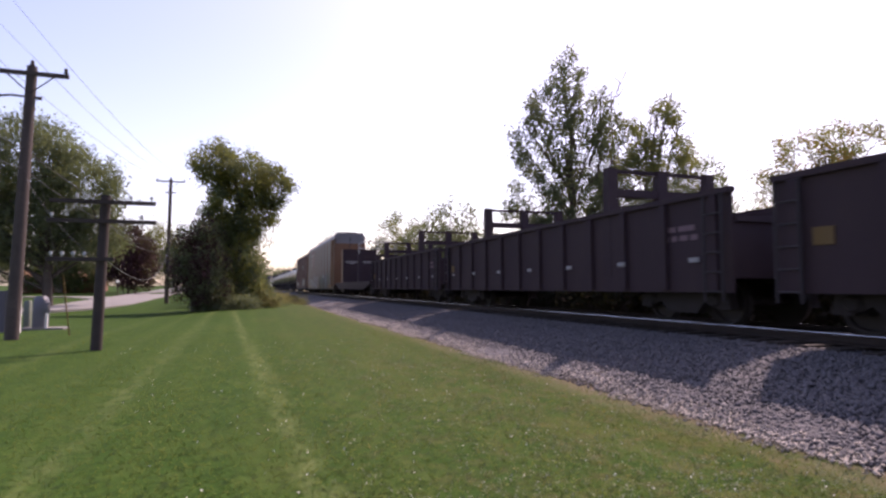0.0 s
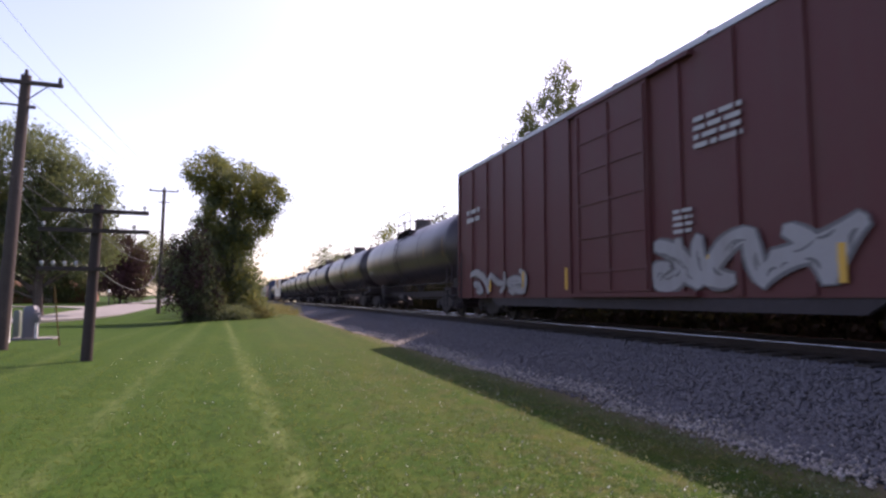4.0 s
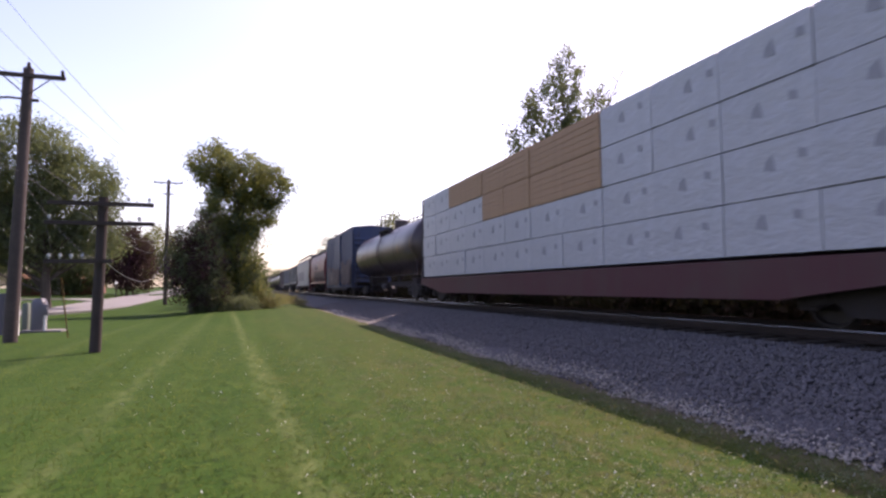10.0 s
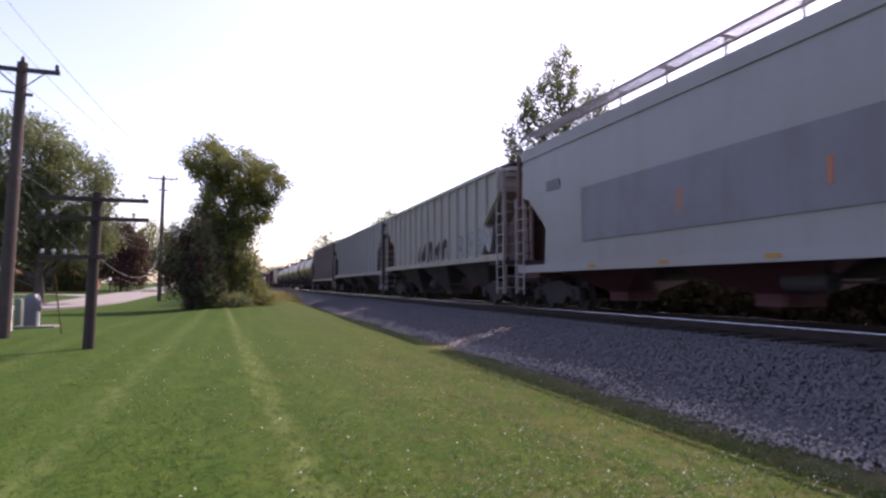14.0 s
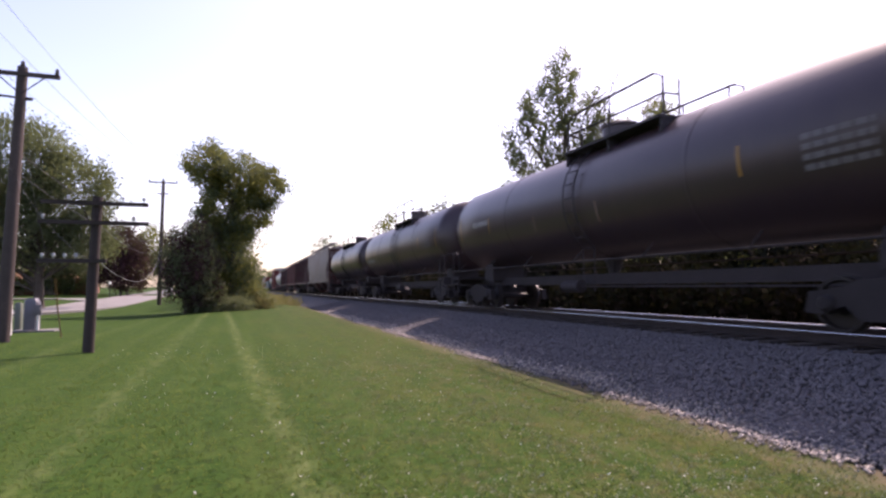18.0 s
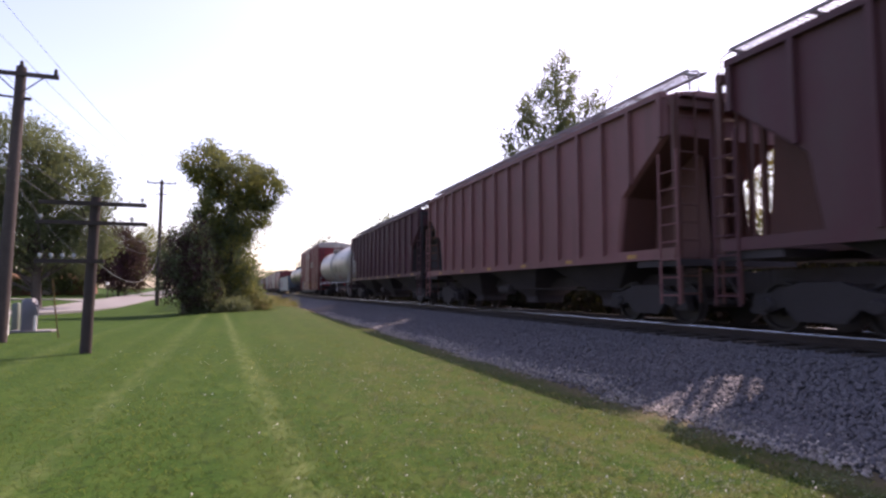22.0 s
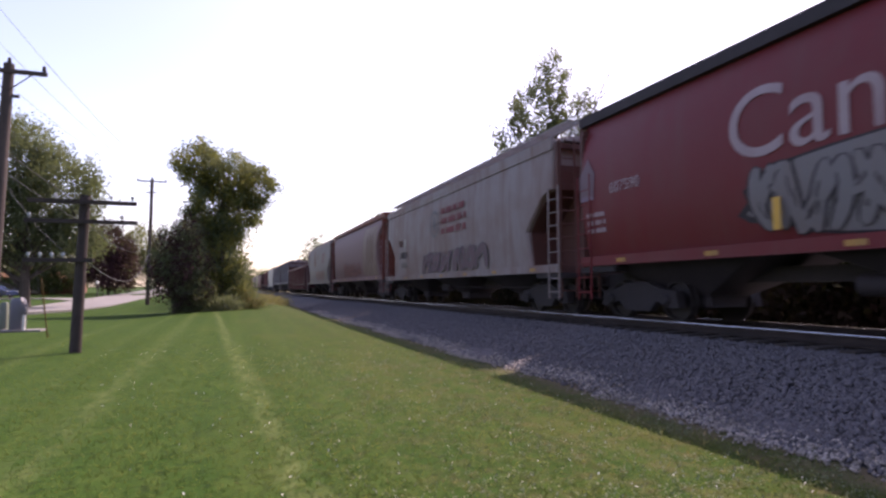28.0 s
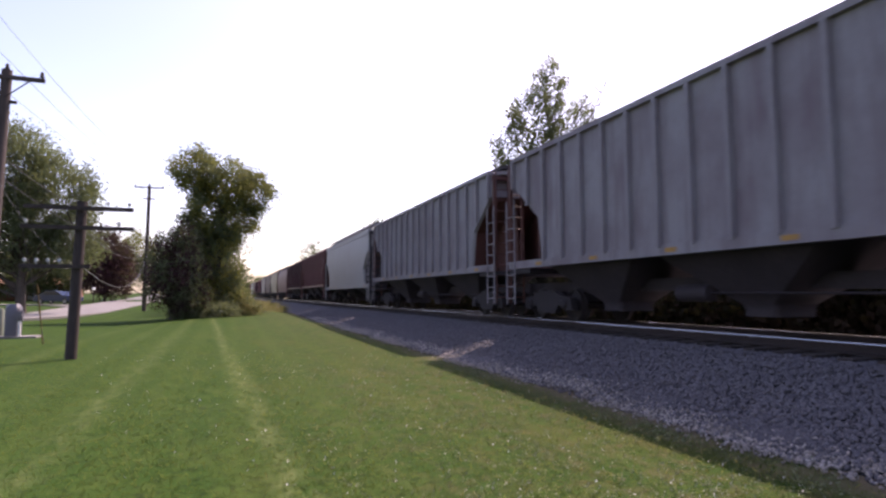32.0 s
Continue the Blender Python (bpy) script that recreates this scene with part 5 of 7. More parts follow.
# ---- the train, from the car that passes first to the last one ----
def build_train():
    g = "dark brown gondola with upright steel load frames"
    gondola(-2.4, 14.4, M_GONDOLA, g, frames=(-3.6, 4.2), low=0.5)
    gondola(14.4, 30.4, M_GONDOLA, g, frames=(-3.9, 3.4), low=0.5)
    gondola(30.4, 45.8, M_GONDOLA, g, frames=(-3.95, 3.6), low=0.5)
    bulkhead_flat(45.8, 63.2, 50.7, 58.3)
    autorack(63.2, 90.5)
    boxcar(90.5, 110.1, M_BOXBROWN, "weathered red boxcar with white graffiti", 5.62, 15, (0.40, 0.55), 1,
           spray=((0.18, 0.5, 0.9, 1.9, 4, M_SPRAY, M_GRAYTANK, 4), (0.70, 0.92, 0.85, 1.6, 3, M_SPRAY, M_GRAYTANK, 5)))
    black = "long black tank car with railed dome"
    marks = (("big", -5.2, 3.05, 1.7, 0.24, 1), ("small", -5.2, 2.72, 1.6, 0.07, 2))
    yellow = (-2.4, -1.55, 2.45, 2.85)
    tank_car(110.1, 128.3, M_BLACK, black, lettered=(("big", 7.5, 2.2, 0.82, 0.24, 1), ("small", 6.9, 1.95, 0.9, 0.05, 2), ("small", 5.3, 2.35, 0.22, 0.06, 4)), number=("1112", 6.55, 2.2, 0.34))
    for a, b, pl in ((128.3, 146.4, yellow), (146.4, 163.9, None), (163.9, 181.4, yellow)):
        tank_car(a, b, M_BLACK, black, lettered=(("big", 6.75, 2.05, 0.95, 0.26, 1), ("big", 4.95, 2.05, 0.4, 0.2, 1), ("small", 6.3, 1.85, 1.5, 0.06, 2), ("small", -5.4, 2.75, 1.0, 0.08, 3)), placard=pl, number=("1169", 5.78, 2.05, 0.36) if b == 181.4 else None)
    tank_car(181.4, 199.4, M_BLACK, black, lettered=(("small", -5.4, 2.85, 1.1, 0.09, 4), ("small", 6.7, 2.1, 1.4, 0.2, 1)))
    tank_car(199.4, 216.7, M_BLACK, black)
    lumber_car(216.7, 240.2)
    tank_car(240.2, 258.3, M_BROWNTANK, "dark brown tank car with railed dome", lettered=(("big", 7.0, 2.85, 1.6, 0.2, 1), ("small", -6.4, 2.85, 1.1, 0.09, 4)))
    boxcar(258.3, 274.7, M_BOXBLUE, "faded blue boxcar with pink and grey graffiti", 5.62, 15, (0.377, 0.623), 2, cap=False,
           marks=False)
    car = CARS[-1]
    rng = random.Random(44)
    for y0, y1, zt, n, sd, x in ((-7.6, -2.1, 3.1, 5, 6, -1.552), (-1.8, 1.8, 2.5, 4, 26, -1.632), (2.1, 7.0, 2.75, 5, 7, -1.552)):
        for i in range(12):
            a = y0 + 0.4 + (y1 - y0 - 0.8) * (i + 0.5) / 12
            u, q = rng.uniform(0.35, 0.6), rng.uniform(0.4, 0.8)
            low = rng.uniform(0.86, 1.1)
            spray_field(car, x, max(y0, a - u), min(y1, a + u), low, min(zt, low + 2 * q), (M_WINESPRAY, M_BROWNSPRAY, M_WINESPRAY, M_HAZETEAL if y0 > 2 and i > 8 else M_BROWNSPRAY)[i % 4], 0.7, False)
        graffiti(car, x - 0.024, y0, y1, 0.90, zt, n, M_BROWNSPRAY, M_INKBLUE, sd)
        graffiti(car, x - 0.040, y0 + 0.2, y1 - 0.2, 1.05, zt - 0.5, n + 1, M_ROSESPRAY, M_INKBLUE, sd + 80)
        for i in range(16):
            p = (rng.uniform(y0 + 0.4, y1 - 0.4), rng.uniform(1.0, zt - 0.7))
            q = (p[0] + rng.uniform(-0.35, 0.35), p[1] + rng.uniform(0.2, 0.7))
            part("highlight", stroke(p, q, rng.uniform(-0.1, 0.1), rng.uniform(0.015, 0.035), x - 0.054 - 0.0006 * i, 0.0004), M_CHALK, car)
    stripes(car, -1.556, (7.43,), 0.96, 0.3, 0.14, M_REFL)
    bars(car, -1.556, 7.2, 2.62, 0.45, 0.15, 1, M_PRINT)
    bars(car, -1.556, 7.2, 2.08, 1.1, 0.19, 1, M_PRINT)
    canada(274.7, 292.2, 1)
    car, h = hopper(292.2, 313.5, M_GREY, "long light grey covered hopper with darker side panel", "smooth", 4.75, 1.2, lower=M_DKMAROON, bays=4, rise=0.36, wide=1.05, end=M_ENDRED)
    side_patch(car, -2.6, 6.6, 1.75, 3.05, M_PATCH)
    bars(car, -1.512, h - 1.9, 3.2, 0.7, 0.28, 1, M_GRAYTANK)
    stripes(car, -1.512, (-4.2, 0.2, 3.2), 2.1, 0.09, 0.4, M_ORANGE)
    hopper(313.5, 330.5, M_PALE, "pale ribbed covered hopper with black graffiti", "ribbed", 4.62, 1.65, ribs=17, walk=False, end=M_RUSTGREY)
    spray_on(CARS[-1], -2.6, 1.4, 1.75, 2.6, 4, M_UNDER, M_DKHOP, 21, 0.0, -1.455)
    spray_on(CARS[-1], -7.0, -3.6, 1.75, 2.6, 4, M_SPRAY, M_GRAYTANK, 22, 0.0, -1.455)
    hopper(330.5, 350.1, M_GREY, "light grey ribbed covered hopper", "ribbed", 4.62, 1.5, ribs=19, walk=False)
    car, h = hopper(350.1, 367.2, M_RUSTGREY, "rust streaked pale hopper with dark lettering", "ribbed", 4.75, 1.3, ribs=19, walk=False)
    for y, z, n, hh in ((-1.05, 4.02, 6, 0.50), (-1.35, 3.50, 8, 0.24)):
        for i in range(n):
            part("lettering", lambda: Shape().box(-0.006, 0, -hh * 0.62, 0, 0, hh), M_UNDER, car, "", ("letter bar", hh), (-1.458, y - i * hh * 0.95, z))
    rng = random.Random(91)
    for i in range(40):
        y, z = rng.uniform(-h + 1.2, h - 1.2), rng.uniform(1.7, 3.9)
        a, b = rng.uniform(0.025, 0.11), rng.uniform(0.15, 0.75)
        ring = [(y + a * math.cos(0.3927 * j) * rng.uniform(0.5, 1.1), z + b * math.sin(0.3927 * j) * rng.uniform(0.6, 1.1)) for j in range(16)]
        part("stain", Shape().slab(ring, -1.4532 - 0.0003 * i, -1.4528 - 0.0003 * i), M_STREAK, car, "ragged dark streak")
    s = Shape()
    for y0, y1, z0, z1 in ((1.86, 3.34, 4.38, 4.46), (1.86, 3.34, 2.95, 3.03), (1.86, 1.94, 2.95, 4.46), (3.26, 3.34, 2.95, 4.46), (2.25, 2.95, 3.55, 4.2), (2.05, 3.15, 3.12, 3.4)):
        s.box(-1.464, -1.458, y0, y1, z0, z1)
    part("emblem", s, M_GRAYTANK, car, "dark square emblem frame")
    tank_car(367.2, 385.3, M_BROWNTANK, "dark tank car with bold white lettering", lettered=(("big", 6.8, 3.08, 3.8, 0.38, 1), ("small", -6.4, 2.85, 1.1, 0.09, 4),), deck=1.9, deck_at=-1.1)
    tank_car(385.3, 404.2, M_BROWNTANK, "dark brown tank car with railed dome", lettered=(("big", 6.6, 2.8, 1.3, 0.17, 1), ("small", -6.4, 2.85, 1.1, 0.09, 4)), deck=1.9, deck_at=-1.1)
    tank_car(404.2, 422.0, M_BROWNTANK, "dark brown tank car with pale number", lettered=(("big", 6.9, 2.3, 1.8, 0.22, 1), ("small", 6.6, 2.0, 0.9, 0.06, 2), ("small", -5.4, 2.8, 1.1, 0.08, 3)), belt=M_BLACK, deck=1.75, deck_at=-0.8)
    tank_car(422.0, 437.9, M_BROWNTANK, "dark brown tank car with small pale number", lettered=(("big", 7.0, 2.5, 1.5, 0.18, 1), ("big", 3.18, 2.88, 1.05, 0.12, 1)), belt=M_BLACK, deck=2.1)
    hopper(437.9, 457.8, M_RUSTGREY, "rust stained light grey covered hopper", "smooth", 4.74, 1.50, lower=M_DKMAROON, end=M_ENDRED, rise=0.3)
    car = CARS[-1]
    part("placard", Shape().box(-1.522, -1.518, -3.5, -3.05, 1.95, 2.3), M_LETTER, car, "small framed placard")
    part("placard", Shape().box(-1.526, -1.523, -3.45, -3.1, 2.0, 2.25), M_UNDER, car, "dark face of the placard")
    bars(car, -1.515, 6.9, 3.2, 0.9, 0.14, 2, M_GRAYTANK)
    hopper(457.8, 476.2, M_DKMAROON, "dark maroon ribbed covered hopper", "ribbed", 4.72, 1.5, ribs=15, end=M_ENDRED)
    hopper(476.2, 492.9, M_MAROON, "faded maroon ribbed covered hopper", "ribbed", 4.72, 1.45, ribs=16, end=M_ENDRED)
    hopper(492.9, 511.9, M_DKHOP, "dark maroon grey ribbed covered hopper", "ribbed", 4.6, 1.5, ribs=16)
    tank_car(511.9, 529.9, M_WTANK, "cream white tank car with railed dome", placard=(-2.35, -1.6, 1.64, 1.92), lettered=(("big", 6.8, 2.5, 1.6, 0.17, 1), ("small", -1.25, 2.82, 1.3, 0.045, 9), ("small", -3.6, 2.4, 0.7, 0.05, 3), ("small", -5.2, 3.2, 0.8, 0.14, 1)), belt=M_WTANK)
    boxcar(529.9, 549.6, M_BOXRED, "clean dark red boxcar with pale lettering", 5.80, 17, (0.40, 0.653), 3, marks=False, plain_door=True,
           spray=((0.67, 0.875, 0.82, 1.8, 5, M_FAINT, M_MAROON, 41),))
    b = CARS[-1]
    for y, z, ln, hh, n in ((2.05, 4.84, 0.9, 0.07, 4), (-0.2, 4.72, 1.1, 0.07, 4), (-0.95, 3.55, 0.35, 0.05, 4), (-1.4, 3.55, 0.25, 0.06, 1), (-1.45, 2.4, 0.3, 0.05, 4), (0.3, 3.3, 0.2, 0.05, 3), (-3.2, 3.6, 1.2, 0.2, 2)):
        bars(b, -1.6, y, z, ln, hh, n)
    for y, z, ww, hh in ((2.02, 2.25, 0.13, 0.2), (2.02, 1.95, 0.11, 0.22), (1.41, 1.8, 0.2, 0.2), (-0.39, 2.2, 0.14, 0.16), (-0.39, 1.95, 0.12, 0.2), (-1.01, 1.82, 0.24, 0.2)):
        part("stencil", Shape().box(-1.606, -1.6, y - ww / 2, y + ww / 2, z, z + hh), M_LETTER, b, "white stencilled patch")
    for y, z in ((3.3, 1.0), (-1.88, 1.0)):
        part("reflector", Shape().box(-1.61, -1.595, y - 0.06, y + 0.06, z, z + 0.54), M_YELLOW, b)
    for z, n in ((3.0, 4), (2.5, 3)):
        for i in range(n):
            part("lettering", lambda: Shape().box(-0.006, 0, -0.17, 0, 0, 0.30), M_LETTER, b, "", "end letter bar", (-1.552, 9.0 - 0.27 * i, z))
    part("panel_seam", Shape().box(-1.53, -1.5, 3.0, 8.9, 3.55, 3.62), M_BOXRED, b)
    tank_car(549.6, 568.7, M_BLUETANK, "dark blue grey tank car with long top walkway", walk="long", radius=1.42, centre=2.85, lettered=(("big", 6.9, 2.9, 1.6, 0.2, 1), ("small", 3.0, 2.6, 1.0, 0.12, 2)))
    gondola(568.7, 594.0, M_BLUEGREY, "dull blue gondola with sprayed mountain graffiti", 2.95, ribs=2, cap=0.14)
    spray_on(CARS[-1], 4.2, 11.0, 1.0, 2.6, 5, M_HAZEPINK, M_BOXBLUE, 31, 0.0, -1.502)
    canada(594.0, 610.4, 2)
    car, h = hopper(610.4, 629.0, M_RUSTGREY, "stained light grey covered hopper with red lettering", "smooth", 4.75, 1.25, end=M_ENDRED, rise=0.24)
    word("119857", 0.44, M_UNDER, car, -1.515, 6.15, 2.1, label="dark car number")
    for i in range(3):
        part("lettering", lambda: Shape().box(-0.006, 0, -0.2, 0, 0, 0.3), M_ENDRED, car, "", "mark letter", (-1.515, 6.15 - 0.27 * i, 2.68))
    part("overpaint", Shape().box(-1.514, -1.508, 5.0, 5.35, 2.65, 3.0), M_PALE, car, "pale overpainted patch")
    disc(car, -1.515, 0.8, 3.3, 0.55, M_GRAYTANK)
    bars(car, -1.515, 0.0, 3.6, 2.6, 0.22, 3, M_REDSIGN)
    bars(car, -1.515, 5.9, 1.85, 1.2, 0.05, 3, M_GRAYTANK)
    spray_on(car, -4.4, 2.4, 1.35, 2.2, 6, M_FAINT, M_GRAYTANK, 33)
    car, h = hopper(629.0, 647.0, M_PINKRUST, "rusty red cylindrical hopper with yellow emblem panel", "cylinder", 4.85, 1.35, walk=False, end=M_RUSTEND, back=-0.25, ends="round")
    band(car, -7.12, -3.4, 1.45, 4.35, M_STAINED, "faded yellow emblem panel")
    for i, (a, b) in enumerate(((-5.5, 0.42), (-6.1, 0.26), (-4.8, 0.24))):
        ring = [(a + b * math.cos(6.2832 * j / 14) * (1 + 0.2 * math.sin(j * 2.3 + i)), 3.05 + 0.9 * math.sin(6.2832 * j / 14) * (1 + 0.12 * math.cos(j * 1.7 + i))) for j in range(14)]
        part("emblem", Shape().slab(ring, -0.022, -0.016), M_SHEAF, car, "worn brown sheaf emblem")
    spray_on(car, -2.6, 3.4, 1.5, 2.4, 8, M_REDSPRAY, M_MAUVELINE, 35, 0.0, -0.006)
    wrap_on_barrel(car, 4.85)
    car, h = hopper(647.0, 663.4, M_DULL, "light grey covered hopper with rust patches and round emblem", "smooth", 4.76, 1.3, end=M_ENDRED, rise=0.14)
    disc(car, -1.515, -2.28, 3.6, 0.58, M_GRAYTANK)
    bars(car, -1.515, -2.95, 3.7, 1.3, 0.12, 4, M_REDSIGN)
    for i, (y0, y1, z0, z1) in enumerate(((0.96, 2.6, 2.54, 4.4), (-4.9, -4.6, 3.2, 4.1), (5.6, 6.6, 3.0, 4.3), (-0.4, 0.1, 3.4, 3.9))):
        rng = random.Random(60 + i)
        k = 16
        ring = [((y0 + y1) / 2 + (y1 - y0) / 2 * math.cos(6.2832 * j / k) * rng.uniform(0.5, 1.1), (z0 + z1) / 2 + (z1 - z0) / 2 * math.sin(6.2832 * j / k) * rng.uniform(0.5, 1.1)) for j in range(k)]
        part("rust_patch", Shape().slab(ring, -1.514, -1.508), M_RUSTSPOT, car, "ragged orange rust patch")
    spray_on(car, -4.2, 0.97, 1.42, 2.3, 5, M_DIRTYPINK, M_MAROON, 37)
    part("stencil", Shape().box(-1.516, -1.51, -5.6, -5.15, 1.75, 2.1), M_GRAYTANK, car)
    gondola(663.4, 685.3, M_REDGON, "high sided red ribbed gondola", 3.12, ribs=23, cap=0.16)
    word("355300", 0.34, M_LETTER, CARS[-1], -1.51, 9.6, 2.3, label="white car number")
    for a, b, m, lab, st in ((685.3, 702.0, M_DIRTY, "grey ribbed covered hopper with dark lower bays", "ribbed"), (702.0, 719.4, M_DIRTY, "grey ribbed covered hopper with dark lower bays", "ribbed"),
                             (719.4, 736.8, M_GREY, "dull grey covered hopper with roof walkway", "smooth"), (736.8, 754.2, M_MAROON, "maroon ribbed covered hopper", "ribbed"),
                             (754.2, 771.6, M_DKMAROON, "dark maroon ribbed covered hopper", "ribbed"), (771.6, 789.0, M_MAROON, "maroon cylindrical grain hopper car", "cylinder"),
                             (789.0, 806.4, M_TAN, "tan covered hopper with roof walkway", "smooth"), (806.4, 823.8, M_DKHOP, "dark covered hopper with roof walkway", "smooth"),
                             (823.8, 841.2, M_RUSTGREY, "rusty grey covered hopper with roof walkway", "smooth"), (841.2, 858.6, M_MAROON, "maroon ribbed covered hopper", "ribbed"),
                             (858.6, 876.0, M_DKMAROON, "dark maroon ribbed covered hopper", "ribbed"), (876.0, 893.4, M_DKMAROON, "dark maroon cylindrical hopper", "cylinder"),
                             (893.4, 910.8, M_GREY, "grey covered hopper with roof walkway", "smooth"), (910.8, 928.2, M_MAROON, "maroon ribbed covered hopper", "ribbed")):
        hopper(a, b, m, lab, st, 4.78, 1.6 if st == "ribbed" else 1.3, ribs=18, walk=st == "smooth", end=M_ENDRED if m in (M_MAROON, M_DKMAROON, M_DIRTY) else None)


M_DIRTYPINK = painted("dirty pink spray paint", (0.25, 0.145, 0.145), 0.55, 0.3)
M_REDGON = painted("red gondola paint", (0.118, 0.024, 0.033), 0.55, 0.45, (0.085, 0.030, 0.034))


def barrel_x(z, w=1.5, sill=1.35, top=4.85):
    u = (z - sill) / (top - sill)
    return -w * math.sqrt(max(0.05, 1 - (abs(u - 0.46) / 0.66) ** 2.4 * 0.62))


def wrap_on_barrel(car, top):
    """Lays the painted marks of a cylindrical hopper flat onto its barrel."""
    for ob in [o for o in list(car.children) + [g for c in car.children for g in c.children]]:
        if ob.name.split(".")[0] not in ("lettering", "flag_mark", "graffiti_letter", "outline", "stroke", "emblem", "sprayed_field"):
            continue
        lift = ob.location.z
        bm = bmesh.new()
        bm.from_mesh(ob.data)
        for i in range(1, 24):
            z = 1.3 + 0.14 * i - lift
            bmesh.ops.bisect_plane(bm, geom=bm.verts[:] + bm.edges[:] + bm.faces[:], plane_co=(0, 0, z), plane_no=(0, 0, 1))
        for v in bm.verts:
            v.co.x += barrel_x(v.co.z + lift, top=top)
        bm.to_mesh(ob.data)
        bm.free()


def spray_on(car, y0, y1, z0, z1, n, fill, line, seed, lean=0.05, x=-1.53):
    graffiti(car, x, y0, y1, z0, z1, n, fill, line, seed, lean)


def side_patch(car, y0, y1, z0, z1, m, x=-1.508):
    part("painted_panel", Shape().box(x, x + 0.004, y0, y1, z0, z1), m, car, "darker panel on the side")


def disc(car, x, y, z, r, m):
    s = Shape()
    k = 24
    for a, b in ((r, r * 0.82), (r * 0.55, 0.0)):
        if b:
            v = [(x - 0.006, y + q * math.cos(6.2832 * i / k), z + q * math.sin(6.2832 * i / k)) for q in (a, b) for i in range(k)]
            s.add(v, [(i, (i + 1) % k, k + (i + 1) % k, k + i) for i in range(k)])
        else:
            s.add([(x - 0.006, y + a * 0.6 * math.cos(6.2832 * i / 5), z + a * math.sin(6.2832 * i / 5)) for i in range(5)], [tuple(range(5))])
    part("emblem", s, m, car, "round dark emblem")


def band(car, y0, y1, z0, z1, m, lab, w=1.5, sill=1.35, top=4.85):
    """A painted panel that follows the barrel of a cylindrical hopper."""
    v, k = [], 14
    for i in range(k + 1):
        z = z0 + (z1 - z0) * i / k
        u = (z - sill) / (top - sill)
        x = -w * math.sqrt(max(0.05, 1 - (abs(u - 0.46) / 0.66) ** 2.4 * 0.62)) - 0.010
        v += [(x, y0, z), (x, y1, z)]
    part("painted_panel", Shape().add(v, [(2 * i, 2 * i + 1, 2 * i + 3, 2 * i + 2) for i in range(k)]), m, car, lab)


def canada(s0, s1, variant):
    first = variant == 1
    car, h = hopper(s0, s1, M_HOPRED if first else M_BOXRED, "red cylindrical grain hopper lettered in white", "cylinder", 4.72, 1.35, walk=False, end=M_HOPRED if first else M_ENDRED, back=-0.05 if first else -0.25, ends="round" if first else None)
    y = 3.75 if first else 3.25
    word("Canada", 1.62, M_CHALK, car, -0.014, y, 2.76, label="large white word on the side", wide=4.8)
    for a in (4.15, 4.85):
        part("flag_mark", Shape().box(-0.016, -0.010, y - a - 0.2, y - a, 3.82, 4.14), M_CHALK, car)
    c = y - 4.6
    part("flag_mark", Shape().slab([(c - 0.10, 3.84), (c + 0.10, 3.84), (c + 0.16, 4.0), (c, 4.16), (c - 0.16, 4.0)], -0.016, -0.010), M_CHALK, car)
    word("607162" if first else "607590", 0.34, M_CHALK, car, -0.014, 6.5, 2.76, label="white car number")
    if first:
        for y0, y1 in ((-0.6, 3.5), (-6.5, -1.1)):
            spray_field(car, -0.002, y0, y1, 1.42, 2.48, M_MAUVE, 0.3, False)
        spray_on(car, -0.7, 3.6, 1.42, 2.66, 5, M_MAUVE, M_MAUVELINE, 13, 0.0, -0.014)
        spray_on(car, -6.6, -1.0, 1.42, 2.66, 5, M_MAUVE, M_MAUVELINE, 17, 0.0, -0.014)
    else:
        spray_field(car, -0.002, -4.6, 2.9, 1.42, 2.70, M_DULL, 0.7)
        spray_on(car, -4.3, 2.7, 1.46, 2.62, 10, M_DULL, M_UNDER, 14, 0.0, -0.014)
    if not first:
        part("emblem", Shape().slab([(7.1, 2.7), (7.6, 2.7), (7.65, 3.3), (7.35, 3.7), (7.05, 3.3)], -0.016, -0.010), M_FAINT, car, "pale shield emblem")
    bars(car, -0.012, 6.5 if first else 7.4, 2.3, 0.7, 0.1, 3, M_CHALK)
    wrap_on_barrel(car, 4.72)
    if not first:
        stripes(car, -1.535, (2.3,), 1.56, 0.14, 0.5, M_YELLOW)
    return car


build_train()


# ---- trees and shrubs ----
def leaves(rng, centres, per, spread, size, flat=0.6):
    """Corner array of small four-sided leaves scattered about the centres."""
    n = len(centres) * per
    c = np.repeat(centres, per, axis=0) + rng.normal(0, 1, (n, 3)) * spread
    a = rng.normal(0, 1, (n, 3))
    a /= np.linalg.norm(a, axis=1)[:, None]
    b = np.cross(a, rng.normal(0, 1, (n, 3)))
    b /= np.linalg.norm(b, axis=1)[:, None]
    s = size * rng.uniform(0.6, 1.4, (n, 1))
    q = np.stack([c - a * s, c + b * s * flat, c + a * s, c - b * s * flat], 1)
    return q.reshape(-1, 3)


